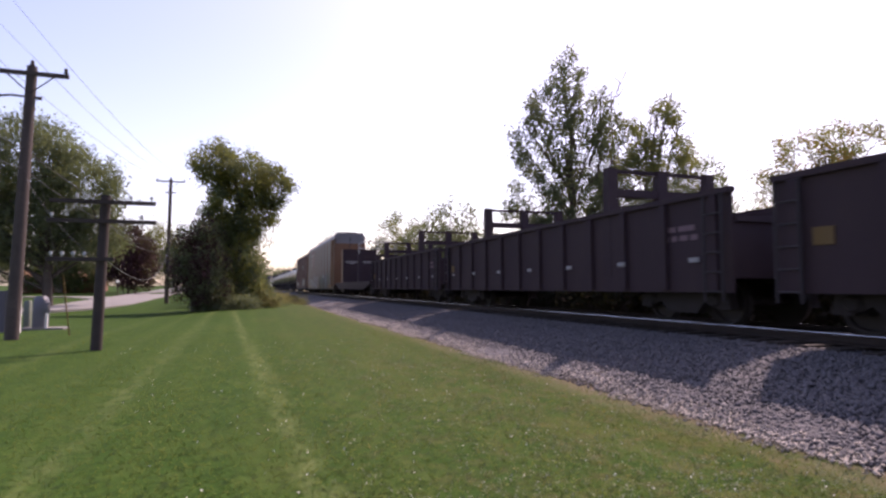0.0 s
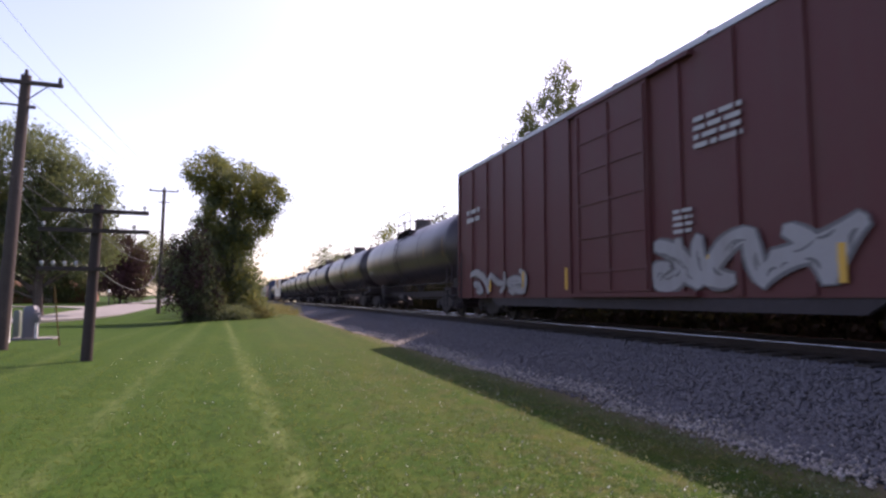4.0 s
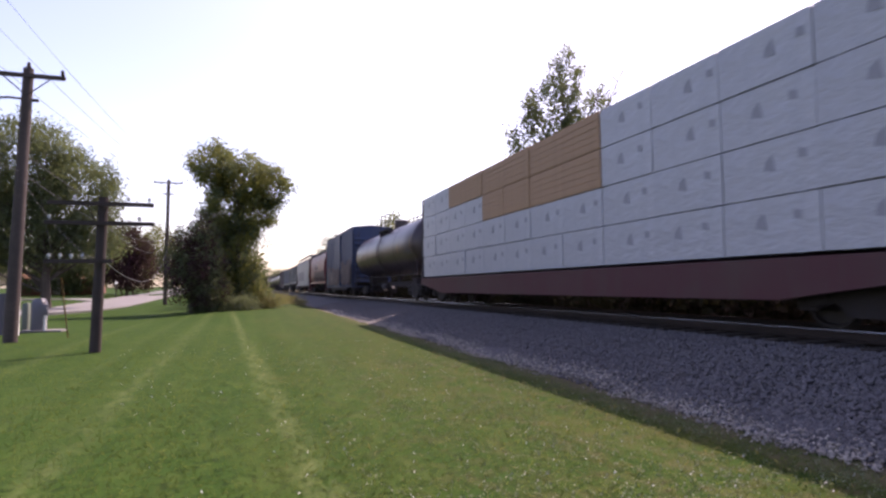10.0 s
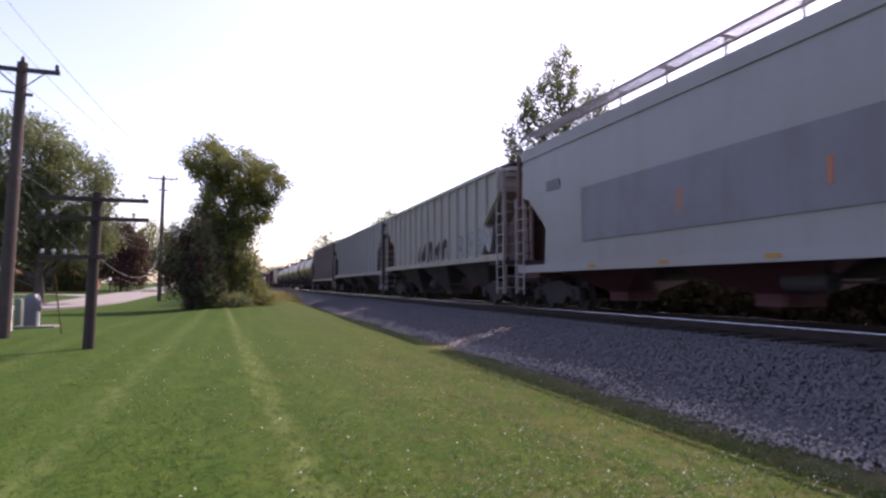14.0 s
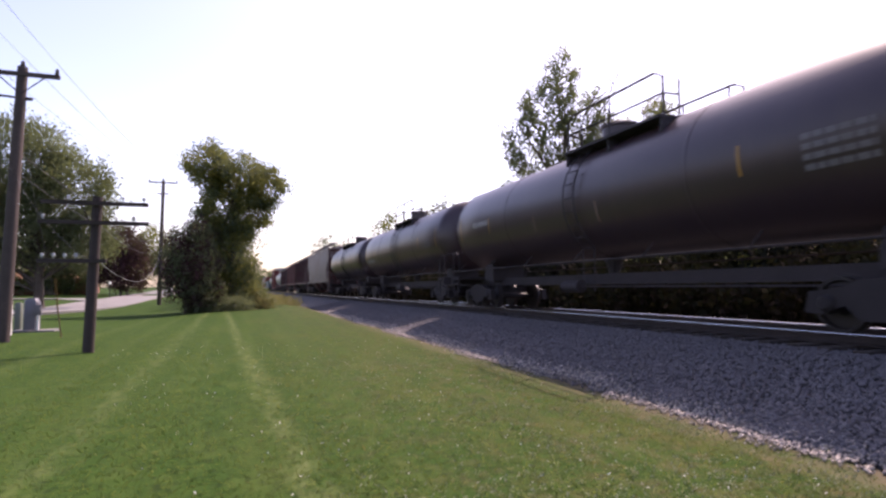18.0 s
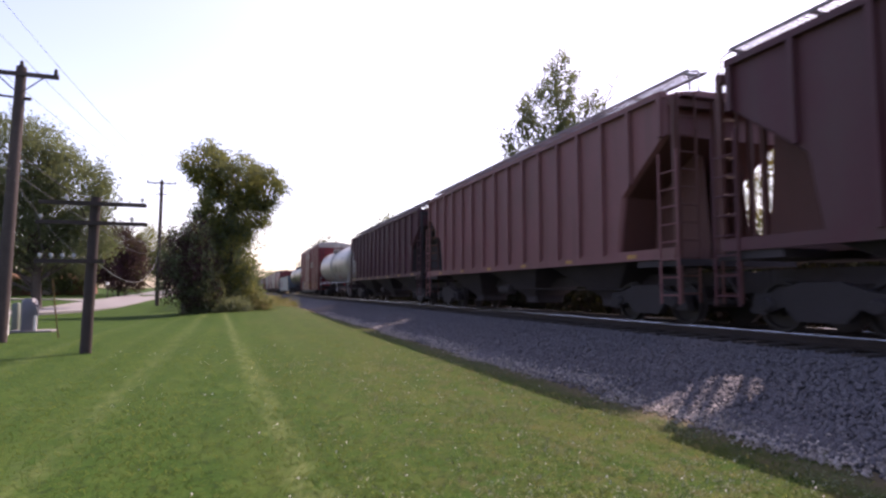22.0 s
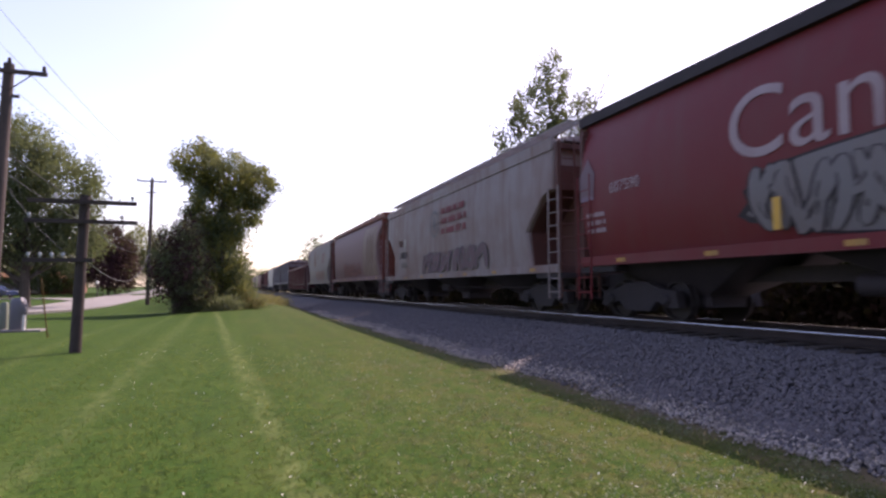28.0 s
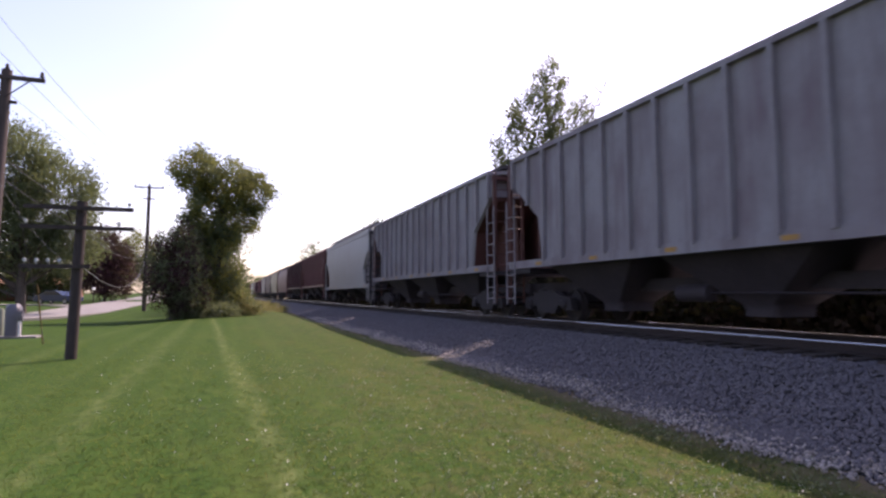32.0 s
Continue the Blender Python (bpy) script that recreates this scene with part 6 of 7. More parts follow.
def tree(name, base, height, blobs, material, label, seed, trunk=0.25, clumps=260, per=42, spread=0.38, size=0.11, lean=0.0, bare=0, crown=None, group="", category="tree", stems=1, twigs=(), gaps=0.0, limbs=46, stout=1.0):
    """Blobs: (dx, dy, z, rx, ry, rz) of the crown. The clumps lie mostly in the blobs' shells; gaps opens holes between them."""
    rng = np.random.RandomState(seed)
    x, y = base
    z0 = ground_z(x, y) - 0.1
    ob = thing(name, (x, y, z0), label, category, group)
    pts = []
    vol = np.array([b[3] * b[4] * b[5] for b in blobs]) ** 0.7
    for b, share in zip(blobs, vol / vol.sum()):
        k = max(6, int(clumps * share))
        d = rng.normal(0, 1, (k, 3))
        d /= np.linalg.norm(d, axis=1)[:, None]
        r = rng.uniform(0.35, 1.0, (k, 1)) ** 0.5 * rng.uniform(0.85, 1.15, (k, 1))
        pts.append(np.array(b[:3]) + d * r * np.array(b[3:]))
    pts = np.concatenate(pts)
    pts = pts[pts[:, 2] > 0.15]
    if gaps:
        holes = np.array([noise.noise(Vector((p[0] * 0.9 + seed, p[1] * 0.9, p[2] * 0.9))) for p in pts])
        pts = pts[holes > np.quantile(holes, gaps)]
    wood = Shape()
    for st in range(stems):
        ox = (st - (stems - 1) / 2) * trunk * 3
        top = Vector((lean * height + ox * 2, 0, height * 0.8))
        path = [Vector((ox, 0, 0)).lerp(top, t) + Vector((0.12 * math.sin(5 * t + seed + st), 0.12 * math.sin(4 * t + 2 * seed), 0)) * height * 0.06 for t in (0, 0.08, 0.3, 0.5, 0.7, 0.85, 1.0)]
        wood.tube(path, trunk, 9, trunk * 0.15)
        for i in rng.choice(len(pts), min(len(pts), limbs // stems), replace=False):
            p = Vector(pts[i])
            t = min(0.95, max(0.15, (p.z / height) * 0.75))
            j = t * (len(path) - 1)
            a = path[int(j)].lerp(path[min(int(j) + 1, len(path) - 1)], j - int(j))
            m = a.lerp(p, 0.5) + Vector((0, 0, 0.08 * (p - a).length))
            wood.tube([a, m, p], max(0.02, trunk * 0.22 * stout * (1 - t * 0.5)), 5, 0.012 * stout, cap=False)
    for i in range(bare):
        p = Vector(pts[rng.randint(len(pts))]) * 1.0
        q = p + Vector((rng.uniform(-0.8, 1.4), rng.uniform(-1, 1), rng.uniform(0.8, 2.2)))
        wood.tube([p, p.lerp(q, 0.5) + Vector((0.15, 0, 0)), q], 0.035, 4, 0.01, cap=False)
    for ax, az, bx, bz in twigs:
        a, q = Vector((ax, 0, az)), Vector((bx, 0.3, bz))
        wood.tube([a, a.lerp(q, 0.4) + Vector((-0.2, 0, 0.15)), q], 0.11, 5, 0.045, cap=False)
        for i in range(9):
            f = a.lerp(q, 0.3 + 0.07 * i)
            g = f + Vector((rng.uniform(-0.9, 1.0), rng.uniform(-0.5, 0.5), rng.uniform(0.3, 1.1)))
            wood.tube([f, f.lerp(g, 0.5) + Vector((0.08, 0, 0)), g], 0.05, 4, 0.025, cap=False)
    part("trunk", wood, M_BARK, ob, "trunk with branching limbs")
    mats = material if isinstance(material, tuple) else (material,)
    split = np.array_split(pts[rng.permutation(len(pts))] if len(mats) > 1 and crown is None else pts[np.argsort(pts[:, 0])], len(mats))
    for m, grp in zip(mats, split):
        c = new("crown", quads("crown", leaves(rng, grp, per, spread, size), m))
        c.parent = ob
        tagged(c, "leafy crown")
    return ob


def build_trees():
    # ivy-clad tree and shrubs at the end of the lawn
    tree("tree", (-0.8, 43.5), 11.8, ((-1.5, 0, 10.15, 1.75, 1.5, 1.6), (0.45, 0, 9.2, 2.3, 1.8, 1.75), (2.35, 0, 8.8, 1.4, 1.2, 1.3), (-0.2, 0, 6.9, 2.1, 1.6, 2.1), (1.2, 0, 6.7, 1.65, 1.4, 1.6), (0.25, 0, 4.1, 2.0, 1.4, 2.4), (0.5, 0, 1.9, 1.6, 1.3, 1.6), (-1.3, 0, 5.3, 1.1, 1.1, 2.2), (-1.0, 0, 2.4, 1.1, 1.0, 1.9)),
         (M_LEAF, M_LEAFYEL, M_LEAFDARK, M_LEAFYEL), "leaning ivy-clad tree with yellowing leaves", 4, 0.26, 900, 64, 0.24, 0.085, 0.03, gaps=0.12, limbs=60)
    tree("tree", (-2.9, 40.8), 5.9, ((-0.75, 0, 4.1, 1.25, 1.3, 1.6), (0.1, 0, 4.95, 0.85, 1.0, 1.2), (0.25, 0, 3.0, 1.35, 1.4, 1.9), (-0.8, 0, 2.2, 1.2, 1.3, 1.4), (0.6, 0, 1.3, 1.3, 1.2, 1.2)), (M_LEAFDARK, M_LEAFMAROON), "low dark spreading tree with purplish leaves", 6, 0.14, 420, 64, 0.26, 0.075, stems=3, gaps=0.1)
    tree("shrub", (1.0, 43.5), 1.9, ((0, 0, 0.8, 1.2, 1.0, 0.8), (0.8, 0, 0.5, 0.7, 0.8, 0.5), (-1.3, 0, 0.8, 1.0, 0.9, 0.8)), (M_LEAF, M_DRY), "straggling shrub with dry weeds", 7, 0.05, 90, 60, 0.22, 0.06, category="shrub", stems=3)
    # trees added out of sight behind the ivy-clad one, to shade verge and road
    for i, (x, y, hh, r) in enumerate(((-1.6, 51, 6.6, 1.5), (-1.9, 57, 7.4, 1.7), (-1.5, 64, 8.0, 1.9), (-2.2, 72, 8.0, 2.0))):
        tree("tree", (x, y), hh, ((0, 0, hh * 0.72, r, r, hh * 0.24), (r * 0.4, 0, hh * 0.42, r, r, hh * 0.26), (-r * 0.4, 0, hh * 0.3, r, r, hh * 0.26)), M_LEAFDARK, "hidden bushy tree added to shade the verge", 60 + i, 0.14, 170, 50, 0.3, 0.09, group="bushy trees beside the lawn")
    # low dark leaves added to make the shade at the foot of the trees
    rng = np.random.RandomState(71)
    c = np.stack([-3.4 + 3.9 * rng.rand(260), 40.0 + 2.2 * rng.rand(260), 0.1 + 0.75 * rng.rand(260) ** 1.5], 1)
    tagged(new("undergrowth", quads("undergrowth", leaves(rng, c, 46, 0.2, 0.06), M_LEAFDARK)), "dark undergrowth added as shade below the trees", "undergrowth", kind="stuff")
    # large trees beyond the road
    tree("tree", (-15.4, 55), 14.8, ((-2.2, 0, 11.8, 4.8, 3.5, 3.7), (2.0, 0, 9.4, 3.4, 3.0, 3.6), (-5.6, 0, 8.7, 3.6, 3.0, 4.0), (3.3, 0, 6.0, 2.4, 2.2, 2.6), (-1.6, 0, 5.8, 4.2, 3.0, 2.4), (-6, 0, 5.0, 3.6, 3.0, 2.4)),
         (M_LEAF, M_LEAFDARK), "large round dark green tree", 8, 0.42, 1200, 76, 0.38, 0.105, gaps=0.10, limbs=80, stout=1.3)
    tree("tree", (-27, 62), 15.5, ((0, 0, 11, 5, 4, 4), (4, 0, 8, 4, 3.5, 4), (-4, 0, 8, 4, 3.5, 4), (0, 0, 5, 5, 4, 3)), (M_LEAF, M_LEAFDARK), "large round dark green tree", 9, 0.42, 560, 64, 0.48, 0.12, gaps=0.1)
    tree("tree", (-15.2, 88), 8.6, ((0, 0, 6.2, 2.7, 2.0, 3.6), (0.4, 0, 3.6, 3.2, 2.0, 3.0)), M_LEAFMAROON, "round maroon-leaved ornamental tree", 10, 0.2, 320, 50, 0.42, 0.14)
    tree("tree", (-11.6, 98), 9.5, ((-1.2, 0, 7.2, 3.0, 2.0, 2.8), (-2.5, 0, 4.2, 2.4, 2.0, 2.8), (1.6, 0, 4.4, 2.2, 2.0, 3.0)), (M_LEAF, M_LEAFYEL), "yellow green roadside tree", 11, 0.2, 240, 46, 0.45, 0.14)
    tree("tree", (-22.5, 92), 11, ((0, 0, 6, 3.8, 3, 4), (-3, 0, 5, 3.2, 3, 3.4), (3, 0, 5, 3, 3, 3.4), (0, 0, 2.6, 4.6, 3, 2.2)), M_LEAF, "dark green tree behind the houses", 12, 0.3, 300, 46, 0.5, 0.15)
    tree("tree", (-31, 88), 12, ((0, 0, 7, 4.4, 3, 4.5), (3.4, 0, 4, 4.2, 3, 3.2), (-3.4, 0, 4, 4.2, 3, 3.2)), (M_LEAFDARK, M_LEAF), "dark green tree behind the houses", 13, 0.3, 300, 46, 0.5, 0.16)
    # trees behind the track
    tree("tree", (20.6, 34), 17.8, ((-0.4, 0, 16.3, 1.0, 1.2, 1.7), (-1.5, 0, 13.6, 2.2, 1.8, 1.9), (1.1, 0, 13.4, 1.5, 1.6, 2.0), (-3.0, 0, 10.9, 1.7, 1.6, 2.0), (0.4, 0, 10.6, 2.1, 1.8, 2.0), (-3.4, 0, 7.4, 1.9, 1.8, 2.0), (0.6, 0, 7.6, 2.6, 2.0, 2.2), (2.4, 0, 6.2, 2.2, 2.0, 2.0), (-1.8, 0, 5.0, 2.4, 2.0, 2.2), (0, 0, 2.8, 3.2, 2.4, 2.4), (3.2, 0, 13.0, 0.5, 0.4, 0.8)),
         (M_LEAF, M_LEAFDARK), "tall loose-crowned tree behind the railway", 15, 0.30, 900, 62, 0.24, 0.088, -0.02, bare=40, twigs=((1.0, 10.0, 4.3, 17.0), (1.5, 9.0, 3.4, 13.8), (0.8, 12.0, 2.6, 15.6), (2.0, 8.0, 4.4, 13.2), (-0.2, 8.0, -3.6, 12.6), (0.0, 11.0, -0.9, 17.2)), gaps=0.24, limbs=90, stout=1.2)
    tree("tree", (26.8, 35), 15.8, ((1.9, 0, 14.4, 1.2, 1.3, 1.3), (-1.4, 0, 12.0, 1.8, 1.6, 1.8), (2.2, 0, 11.4, 1.9, 1.8, 1.9), (-1.2, 0, 9.0, 2.6, 2.0, 2.0), (2.8, 0, 8.0, 2.4, 2.0, 2.2), (0, 0, 4.6, 3.6, 2.4, 3.2)),
         (M_LEAFYEL, M_LEAF), "yellow green tree with thin top", 16, 0.24, 760, 58, 0.25, 0.090, bare=34, twigs=((1.2, 10.5, 2.8, 16.2), (1.8, 9.5, 3.6, 14.4), (0.6, 10.0, 1.6, 15.0)), gaps=0.24, limbs=70, stout=1.2)
    tree("tree", (32.0, 36), 11.4, ((0.8, 0, 10.0, 1.9, 1.8, 1.9), (-1.4, 0, 7.4, 2.6, 1.8, 2.4), (1.6, 0, 6.4, 2.6, 1.8, 2.6), (0, 0, 3.2, 3.2, 2.0, 2.6)), M_LEAF, "leafy green tree behind the railway", 17, 0.2, 360, 40, 0.26, 0.085, gaps=0.2)
    tree("tree", (21.0, 16.5), 8.6, ((-0.6, 0, 6.9, 1.5, 1.5, 1.3), (1.8, 0, 7.0, 1.8, 1.5, 1.4), (-2.2, 0, 5.2, 1.5, 1.5, 1.5), (0.8, 0, 4.6, 2.6, 1.8, 2.0), (-1.9, 0, 3.2, 1.8, 1.5, 1.6), (0, 0, 2.2, 3.0, 1.8, 1.6)), (M_LEAFORANGE, M_LEAFYEL, M_LEAF), "small tree in orange autumn colour", 18, 0.14, 760, 60, 0.17, 0.048, bare=24, gaps=0.2, limbs=80, stout=1.4)
    tree("tree", (26.0, 19.0), 8.0, ((0, 0, 5.4, 2.2, 1.6, 2.0), (1.8, 0, 3.6, 2.2, 1.6, 2.0), (-1.6, 0, 2.8, 2.2, 1.6, 1.8)), (M_LEAFYEL, M_LEAFORANGE), "small tree in orange autumn colour", 19, 0.14, 460, 56, 0.2, 0.056, bare=16, gaps=0.2)
    far = "distant green tree beside the railway"
    for i, (x, y, hh, r) in enumerate(((22, 64, 12.2, 2.9), (25.5, 66, 10.2, 2.6), (22.6, 92, 14.2, 3.4), (26.5, 90, 13.2, 3.2), (19.4, 141, 14.6, 3.8), (23, 138, 12.4, 3.6), (8.5, 262, 10, 4.0), (14.5, 255, 9.5, 4.5), (1.5, 300, 9.0, 5.0), (35, 60, 9.0, 3.4), (40, 45, 10, 3.6))):
        tree("tree", (x, y), hh, ((0, 0, hh * 0.72, r, r, hh * 0.26), (r * 0.5, 0, hh * 0.5, r, r, hh * 0.24), (-r * 0.5, 0, hh * 0.42, r, r, hh * 0.26)), (M_LEAF, M_LEAFYEL) if i == 2 else M_LEAFDARK if i in (0, 4, 5, 6, 7, 8) else M_LEAF, far, 30 + i, 0.2, 150, 36, 0.16 * r, 0.05 * r + 0.02, group="trees beside the railway")
    # scrub along the far side of the track, its shade put into the leaf colours
    rng = np.random.RandomState(44)
    n = 3400
    c = np.stack([15.0 + 3.2 * rng.rand(n), -6 + 170 * rng.rand(n) ** 1.7, 0.05 + 2.0 * rng.rand(n)], 1)
    c[:, 2] += 0.5 * np.sin(c[:, 1] * 0.7)
    c[:, 2] = np.maximum(c[:, 2], 0.1)
    tagged(new("scrub", quads("scrub", leaves(rng, c[: n // 2], 40, 0.34, 0.13), M_SCRUBDRY)), "tangled dry weeds in painted shade along the railway bank", "scrub", kind="stuff")
    tagged(new("undergrowth", quads("undergrowth", leaves(rng, c[n // 2:], 40, 0.36, 0.13), M_SCRUB)), "undergrowth in painted shade along the railway bank", "scrub", kind="stuff")
    # hedge added in the same shade colours to block bright sky under the cars
    n = 2600
    c = np.stack([17.6 + 2.0 * rng.rand(n), -8 + 180 * rng.rand(n) ** 1.6, 0.2 + 2.7 * rng.rand(n)], 1)
    c[:, 2] += 0.4 * np.sin(c[:, 1] * 0.45)
    tagged(new("hedge", quads("hedge", leaves(rng, c, 46, 0.42, 0.15), M_SCRUB)), "added hedge in painted shade behind the railway", "hedge", kind="stuff")
    n = 160
    c = np.stack([2.2 + 2.6 * rng.rand(n), 50 + 60 * rng.rand(n), 0.1 + 0.4 * rng.rand(n)], 1)
    tagged(new("dry_weeds", quads("dry_weeds", leaves(rng, c, 46, 0.25, 0.07), M_DRY)), "yellowed weeds at the end of the lawn", "weeds", kind="stuff")


build_trees()


# ---- poles, wires and things by the road ----
def utility_pole(place, height, arm, lean, label, small=False):
    x, y = place
    ob = thing("utility_pole", (x, y, ground_z(x, y) - 0.05), label, "utility pole", "utility poles")
    part("pole", Shape().tube([(0, 0, 0), (lean * 0.5, 0, height * 0.5), (lean, 0, height)], 0.19, 12, 0.14), M_POLE, ob, "weathered timber pole")
    z = height - 0.25
    a = Shape().box(lean - arm, lean + arm, -0.16, -0.06, z - 0.06, z + 0.06)
    part("crossarm", a, M_POLE, ob)
    b = Shape()
    for s in (-1, 1):
        b.tube([(lean + s * arm * 0.62, -0.12, z - 0.05), (lean, -0.13, z - 0.62)], 0.02, 5)
    part("brace", b, M_DARKPOLE, ob)
    for dx in (-arm + 0.08, 0.0, arm - 0.08):
        zb = z + 0.06 if dx else height
        part("insulator", lambda: Shape().lathe([(0, 0.03), (0.06, 0.065), (0.10, 0.045), (0.15, 0.055), (0.2, 0.02)], "z", (0, 0, 0), 10), M_DARKPOLE, ob, "", "ins", (lean + dx, -0.11 if dx else 0, zb))
    if not small:
        l = Shape().tube([(lean, 0, height - 0.95), (lean - 0.5, 0, height - 0.92), (lean - 0.85, 0, height - 0.98), (lean - 1.0, 0, height - 1.1)], 0.035, 6)
        l.box(lean + 0.0, lean + 0.28, -0.05, 0.05, height - 1.0, height - 0.92)
        part("bracket_arm", l, M_DARKPOLE, ob)
    else:
        part("transformer_bracket", Shape().box(lean - 0.5, lean + 0.5, -0.1, -0.02, height - 1.35, height - 1.25), M_DARKPOLE, ob)
    return ob


def telegraph_pole():
    x, y = -3.52, 16.48
    ob = thing("telegraph_pole", (x, y, ground_z(x, y) - 0.05), "short dark telegraph pole with three crossarms", "telegraph pole")
    lean = 0.10
    part("pole", Shape().tube([(0, 0, 0), (lean * 0.5, 0, 2.0), (lean, 0, 3.88)], 0.135, 12, 0.115), M_DARKPOLE, ob, "dark tarred timber pole")
    for k, (z, arms) in enumerate(((3.70, 1.16), (3.22, 1.20), (2.28, 1.16))):
        xc = lean * z / 3.9
        part("crossarm", Shape().box(xc - arms, xc + (arms if k < 2 else 0.3), -0.20, -0.11, z - 0.05, z + 0.05), M_DARKPOLE, ob)
        for j in range(10):
            dx = -arms + 0.1 + j * (2 * arms - 0.2) / 9
            if abs(dx) < 0.12 or (k == 1 and j not in (0, 8)) or (k == 0 and j not in (2, 7, 9)) or (k == 2 and j > 4):
                continue
            part("insulator", lambda: Shape().tube([(0, 0, 0), (0, 0, 0.06)], 0.012, 5).lathe([(0.05, 0.038), (0.10, 0.045), (0.13, 0.03)], "z", (0, 0, 0), 8), M_GLASS, ob, "", "tins", (xc + dx, -0.155, z + 0.05))
    part("strap", Shape().tube([(0.02, -0.15, 3.1), (0.25, -0.2, 3.66)], 0.012, 4).tube([(0.02, -0.15, 3.1), (-0.2, -0.2, 3.66)], 0.012, 4), M_RUST, ob)


def wire(a, b, sag, r, m, label):
    pts = []
    for i in range(25):
        t = i / 24
        p = Vector(a).lerp(Vector(b), t)
        p.z -= sag * 4 * t * (1 - t)
        pts.append(tuple(p))
    tagged(new("overhead_wire", Shape().tube(pts, r, 5).mesh("overhead_wire", m)), label, "wire", "overhead wires")


def build_roadside():
    utility_pole((-6.55, 20.4), 8.25, 1.0, 0.22, "tall leaning timber utility pole with crossarm")
    utility_pole((-7.2, 60.0), 11.7, 1.25, 0.1, "timber utility pole near the road", True)
    telegraph_pole()
    top, far = (-6.33, 20.3), (-7.1, 59.9)
    for dx, z0 in ((-0.92, 8.4), (0.0, 8.55), (0.92, 8.4)):
        wire((far[0] + dx * 1.25, far[1], 12.0), (top[0] + dx, top[1], z0), 0.5, 0.008, M_WIRE, "thin dark overhead wire")
        wire((top[0] + dx, top[1], z0), (-5.7 + dx, -24, 9.2), 0.6, 0.005, M_WIRE, "thin dark overhead wire")
    for z0, z1, sg in ((5.7, 7.0, 0.7), (5.1, 6.2, 0.9)):
        wire((-7.1, 60, z1), (-6.45, 20.4, z0), sg, 0.014, M_WIRE, "sagging dark telephone cable")
        wire((-6.45, 20.4, z0), (-6.0, -24, z0 + 0.6), sg, 0.009, M_WIRE, "sagging dark telephone cable")
    wire((-6.4, 20.35, 4.9), (-3.55, 16.4, 2.25), 0.25, 0.005, M_WIRE, "pale drop cable to the telegraph pole")
    wire((-3.4, 16.4, 2.3), (-7.1, 59.8, 5.2), 1.5, 0.008, M_WIRELIT, "pale sagging cable to the far pole")
    wire((-3.4, 16.4, 3.2), (-7.1, 59.8, 6.0), 0.9, 0.010, M_WIRE, "dark sagging cable to the far pole")
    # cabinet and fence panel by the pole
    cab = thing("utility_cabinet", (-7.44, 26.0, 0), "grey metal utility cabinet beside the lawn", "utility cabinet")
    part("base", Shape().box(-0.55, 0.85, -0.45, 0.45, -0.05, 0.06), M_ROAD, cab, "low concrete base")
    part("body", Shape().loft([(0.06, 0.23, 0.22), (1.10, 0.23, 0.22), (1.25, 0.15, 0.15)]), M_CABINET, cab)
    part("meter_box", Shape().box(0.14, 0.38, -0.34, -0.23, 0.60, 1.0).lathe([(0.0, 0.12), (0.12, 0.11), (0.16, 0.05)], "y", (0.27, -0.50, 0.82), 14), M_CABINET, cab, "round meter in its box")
    part("post", Shape().box(0.26, 0.33, -0.40, -0.33, 0.0, 0.62), M_WHITE, cab)
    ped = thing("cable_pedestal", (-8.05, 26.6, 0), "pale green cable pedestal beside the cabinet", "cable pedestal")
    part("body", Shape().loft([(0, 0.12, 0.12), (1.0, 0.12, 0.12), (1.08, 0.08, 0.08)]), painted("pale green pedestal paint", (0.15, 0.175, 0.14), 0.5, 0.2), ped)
    fence = thing("fence_panel", (-7.55, 24.1, 0), "short white board fence panel by the pole", "fence")
    for i in range(5):
        part("board", lambda: Shape().box(-0.11, 0.11, -0.02, 0.02, 0.02, 1.46), M_FENCE, fence, "", "board", (-1.0 + i * 0.235, 0.0, 0))
    part("rail", Shape().box(-1.12, 0.06, 0.02, 0.07, 0.4, 0.5).box(-1.12, 0.06, 0.02, 0.07, 1.2, 1.3), M_FENCE, fence)
    part("post", Shape().box(-0.04, 0.06, -0.04, 0.06, -0.1, 1.52), M_WHITE, fence)
    guy = thing("guy_wire", (-5.3, 21.5, 0), "guy wire with a yellow plastic guard", "guy wire")
    part("guard", Shape().tube([(-0.05, 0, 0.02), (-0.25, -0.1, 1.9)], 0.018, 6), M_PLACARD, guy)
    part("cable", Shape().tube([(0, 0, 0), (-1.1, -1.0, 6.6)], 0.005, 4), M_WIRE, guy)
    # houses beyond the road
    for x, y, wd, dp, hh, m in ((-25.0, 98, 9.0, 8.0, 2.2, M_BRICK), (-40, 92, 9.0, 8.0, 2.6, M_BRICK)):
        z = ground_z(x, y)
        hs = thing("house", (x, y, z), "low brick house with a brown roof beyond the road", "house", "houses beyond the road")
        part("wall", Shape().box(-wd / 2, wd / 2, -dp / 2, dp / 2, -0.5, hh), m, hs, "brick wall")
        part("roof", Shape().slab([(-dp / 2 - 0.4, hh), (dp / 2 + 0.4, hh), (0, hh + 1.4)], -wd / 2 - 0.4, wd / 2 + 0.4), M_ROOF, hs, "brown shingle roof")
        for i in (-1, 1):
            wn_ = part("window", Shape().box(i * wd * 0.26 - 0.65, i * wd * 0.26 + 0.65, -dp / 2 - 0.05, -dp / 2 - 0.002, 0.9, 2.1), M_WHITE, hs, "white framed window")
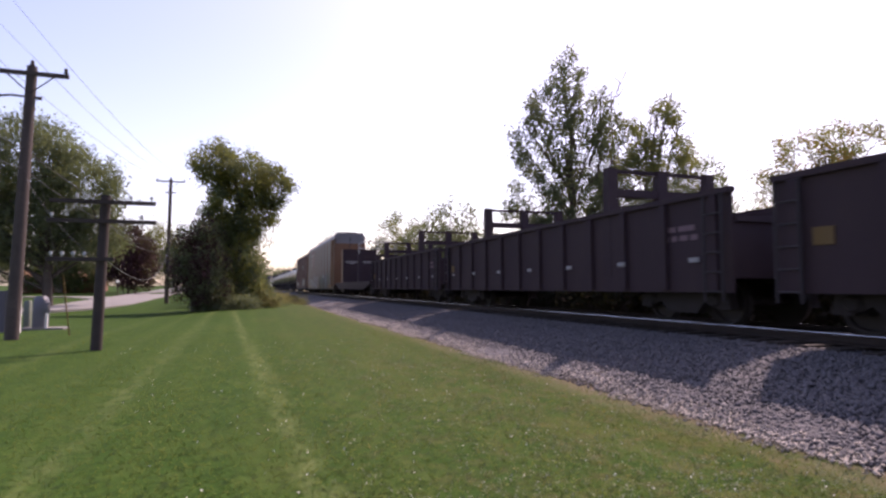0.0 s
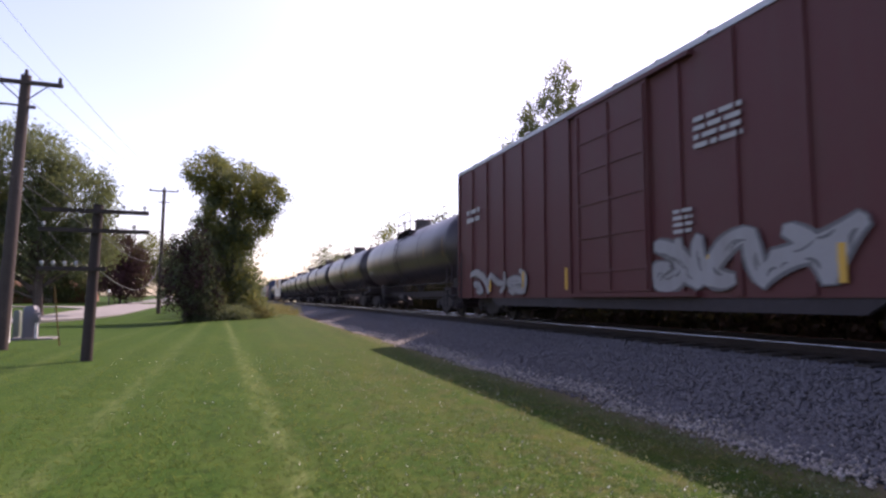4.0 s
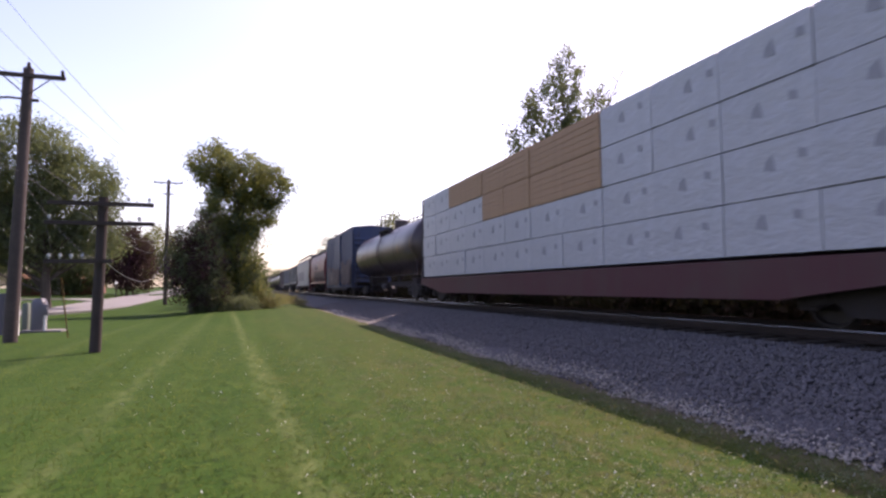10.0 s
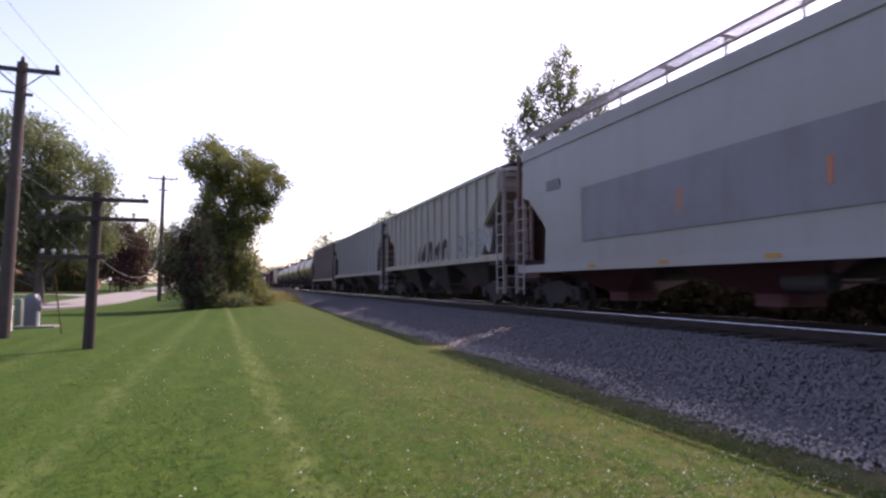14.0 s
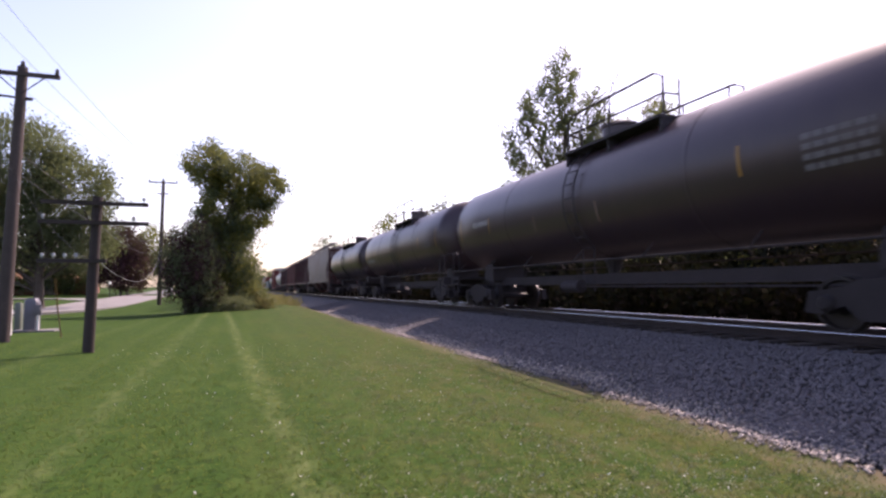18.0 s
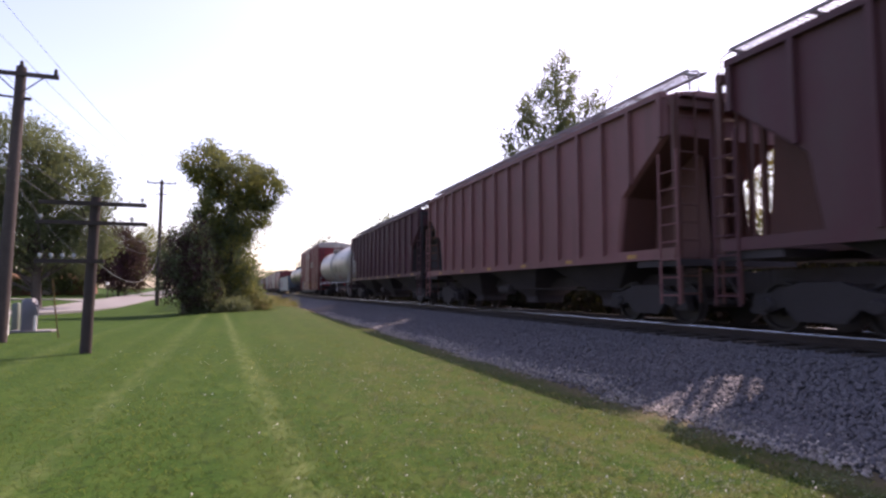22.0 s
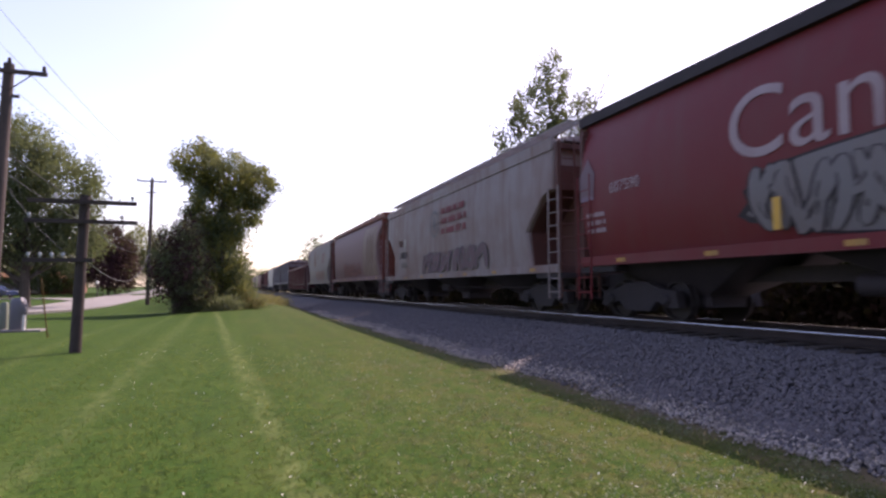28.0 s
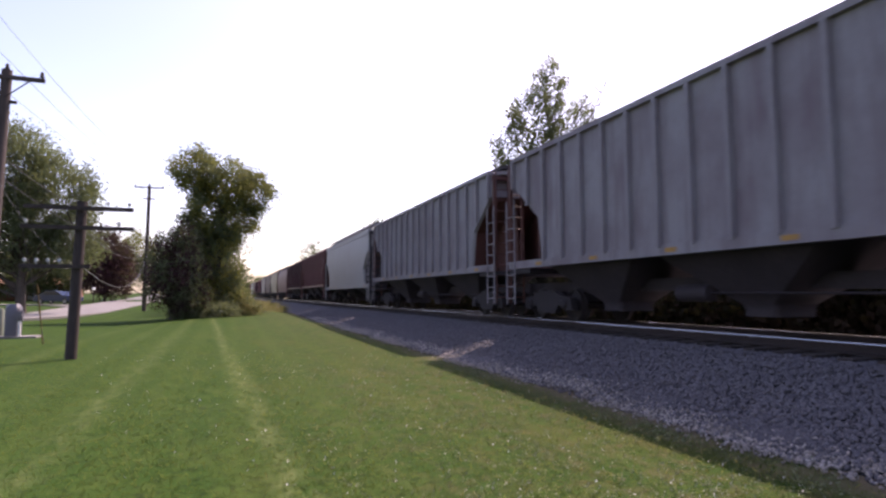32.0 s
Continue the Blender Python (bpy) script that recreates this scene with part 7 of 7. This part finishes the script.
            part("pane", Shape().box(i * wd * 0.26 - 0.55, i * wd * 0.26 + 0.55, -dp / 2 - 0.06, -dp / 2 - 0.052, 1.0, 2.0), M_PANE, wn_)
        part("door", Shape().box(-0.45, 0.45, -dp / 2 - 0.05, -dp / 2 - 0.002, 0.0, 2.05), M_WHITE, hs)
    for x, y, hgt in ((-15.4, 82, 1.6), (-14.0, 96, 1.1)):
        mb = thing("mailbox", (x, y, ground_z(x, y)), "small white mailbox on a post", "mailbox", "mailboxes")
        part("post", Shape().box(-0.05, 0.05, -0.05, 0.05, 0, hgt), M_POLE, mb)
        part("box", Shape().loft([(hgt, 0.12, 0.25), (hgt + 0.2, 0.12, 0.25), (hgt + 0.3, 0.05, 0.25)]), M_WHITE, mb)


build_roadside()


def build_car():
    car = thing("car", (-20, 50, 0), "dark blue saloon car driving on the side road", "car")
    prof = [(-2.2, 0.30), (-2.25, 0.70), (-1.75, 0.88), (-1.05, 0.95), (-0.35, 1.38), (0.75, 1.42), (1.55, 1.02), (2.15, 0.92), (2.25, 0.55), (2.15, 0.28)]
    part("body", Shape().prism(prof, -0.86, 0.86), M_CARBLUE, car)
    part("side_window", Shape().prism([(-0.85, 0.98), (-0.32, 1.32), (0.70, 1.35), (1.25, 1.02)], -0.875, 0.875), M_PANE, car)
    for x in (-1.38, 1.38):
        for y in (-0.80, 0.80):
            w = part("wheel", lambda: Shape().lathe([(-0.1, 0.2), (-0.1, 0.30), (0.1, 0.30), (0.1, 0.2)], "y", (0, 0, 0), 18), M_TYRE, car, "", "tyre", (x, y, 0.30))
            part("rim", lambda: Shape().lathe([(-0.11, 0.18), (0.11, 0.18)], "y", (0, 0, 0), 14), M_GALV, w, "", "rim")
    part("headlight", Shape().box(-2.24, -2.16, -0.8, -0.5, 0.62, 0.76).box(-2.24, -2.16, 0.5, 0.8, 0.62, 0.76), M_GLASS, car)
    return car


BLUE_CAR = build_car()


# ---- grass and clover close to the camera ----
def build_grass():
    rr = np.random.RandomState(8)
    m = 15000
    y = -6 + 46 * rr.rand(m) ** 1.35
    x = 5.10 + 0.13 * rr.normal(0, 1, m) + 0.09 * np.sin(y * 0.9) + 0.06 * np.sin(y * 2.3 + 1) + 0.10 * np.abs(rr.normal(0, 1, m))
    z = np.array([max(bed_height(q), 0.0) for q in x]) + 0.022
    c = np.stack([x, y, z], 1)
    tagged(new("toe_gravel", loose_stones("toe_gravel", rr, c, rr.uniform(0.010, 0.028, m), M_SAND)), "pale sandy gravel along the foot of the bank", "gravel", kind="stuff")
    rng = np.random.RandomState(21)
    n = 620000
    r = 31.9 * rng.rand(n) ** 1.6
    a = rng.uniform(-math.pi, math.pi, n)
    keep = ((np.abs(a) < 1.2) | (rng.rand(n) < 0.3)) & (rr.rand(n) < (r / 2.8) ** 1.375)
    x, y = (r * np.sin(a))[keep], (r * np.cos(a))[keep]
    keep = x < 4.95 + 0.12 * np.sin(y * 1.7) - 0.35 * rng.rand(len(x)) ** 2
    x, y = x[keep], y[keep]
    n = len(x)
    z = np.array([ground_z(a, b) for a, b in zip(x, y)])
    ang = rng.uniform(0, 6.28, n)
    h = rng.uniform(0.010, 0.034, n) * (0.75 + 0.5 * np.sin(x * 1.9 + 0.3 * np.sin(y)) ** 2)
    far = np.hypot(x, y)
    h *= np.clip((32 - far) / 14, 0.0, 1)
    w = rng.uniform(0.0025, 0.0055, n) * (1 + far * 0.05) * np.clip((32 - far) / 10, 0.05, 1)
    lx, ly = rng.normal(0, 1.2, n) * h, rng.normal(0, 1.2, n) * h
    dx, dy = np.cos(ang) * w, np.sin(ang) * w
    v = np.stack([np.stack([x - dx, y - dy, z], 1), np.stack([x + dx, y + dy, z], 1), np.stack([x + lx, y + ly, z + h], 1)], 1).reshape(-1, 3)
    tagged(new("grass", quads("grass", v, M_GRASS, 3)), "short mown grass blades of the lawn", "grass", kind="stuff")
    # weeds in patches near the ballast, leaf glints painted pale; straw lying on grass
    k = np.stack([rng.uniform(0.9, 4.6, 120), 3.2 + 9.5 * rng.rand(120) ** 1.3, np.full(120, 0.03)], 1)
    c = np.repeat(k, 20, axis=0) + rng.normal(0, 1, (120 * 20, 3)) * np.array([0.20, 0.28, 0.006])
    tagged(new("weed_patches", quads("weed_patches", leaves(rng, c, 5, 0.026, 0.011, 0.7), M_GLINTWEED)), "grey green lawn weeds with leaf glints painted pale", "weeds", kind="stuff")
    k = np.stack([rng.uniform(0.2, 4.8, 900), rng.uniform(2.4, 14, 900), np.full(900, 0.022)], 1)
    tagged(new("straw", quads("straw", leaves(rng, k, 3, 0.05, 0.035, 0.10), M_DRY)), "dry straw scattered over the grass", "straw", kind="stuff")
    n = 420
    y = 3.2 + 14 * rng.rand(n) ** 1.5
    x = -0.2 * y + (4.6 + 0.2 * y) * rng.rand(n) + 0.2
    x = np.where(rng.rand(n) < 0.25, 3.1 + 0.5 * rng.normal(0, 1, n), x)
    x = np.minimum(x, 4.7)
    c = np.stack([x, y, np.full(n, 0.05) + np.array([ground_z(a, b) for a, b in zip(x, y)])], 1)
    tagged(new("clover_flowers", quads("clover_flowers", leaves(rng, c, 3, 0.008, 0.007, 0.9), M_CLOVER)), "white clover heads dotted over the lawn", "clover", kind="stuff")


build_grass()


# ---- all that moves ----
def motions():
    times = (0, 4, 8, 12, 16, 20, 24, 28, 32)
    for car in CARS:
        s = car["s"]
        walk(car, [(t, pose(TRACK_X, s - 21.214 * t - 0.02713 * (t - 16) ** 2, RAIL_Z)) for t in times])
        del car["s"]
    rows = []
    for t, x, y in ((0, -66, 84), (22, -46, 82.2), (26, -30.5, 79.2), (28, -24.6, 77.6), (29, -22.3, 76.9), (30, -20.2, 76.0), (31, -18.6, 75.0), (32, -17.2, 74.0)):
        rows.append((t, pose(x, y, ground_z(x, y) + 0.12, 0, 0, 180 - 24)))
    walk(BLUE_CAR, rows)


motions()
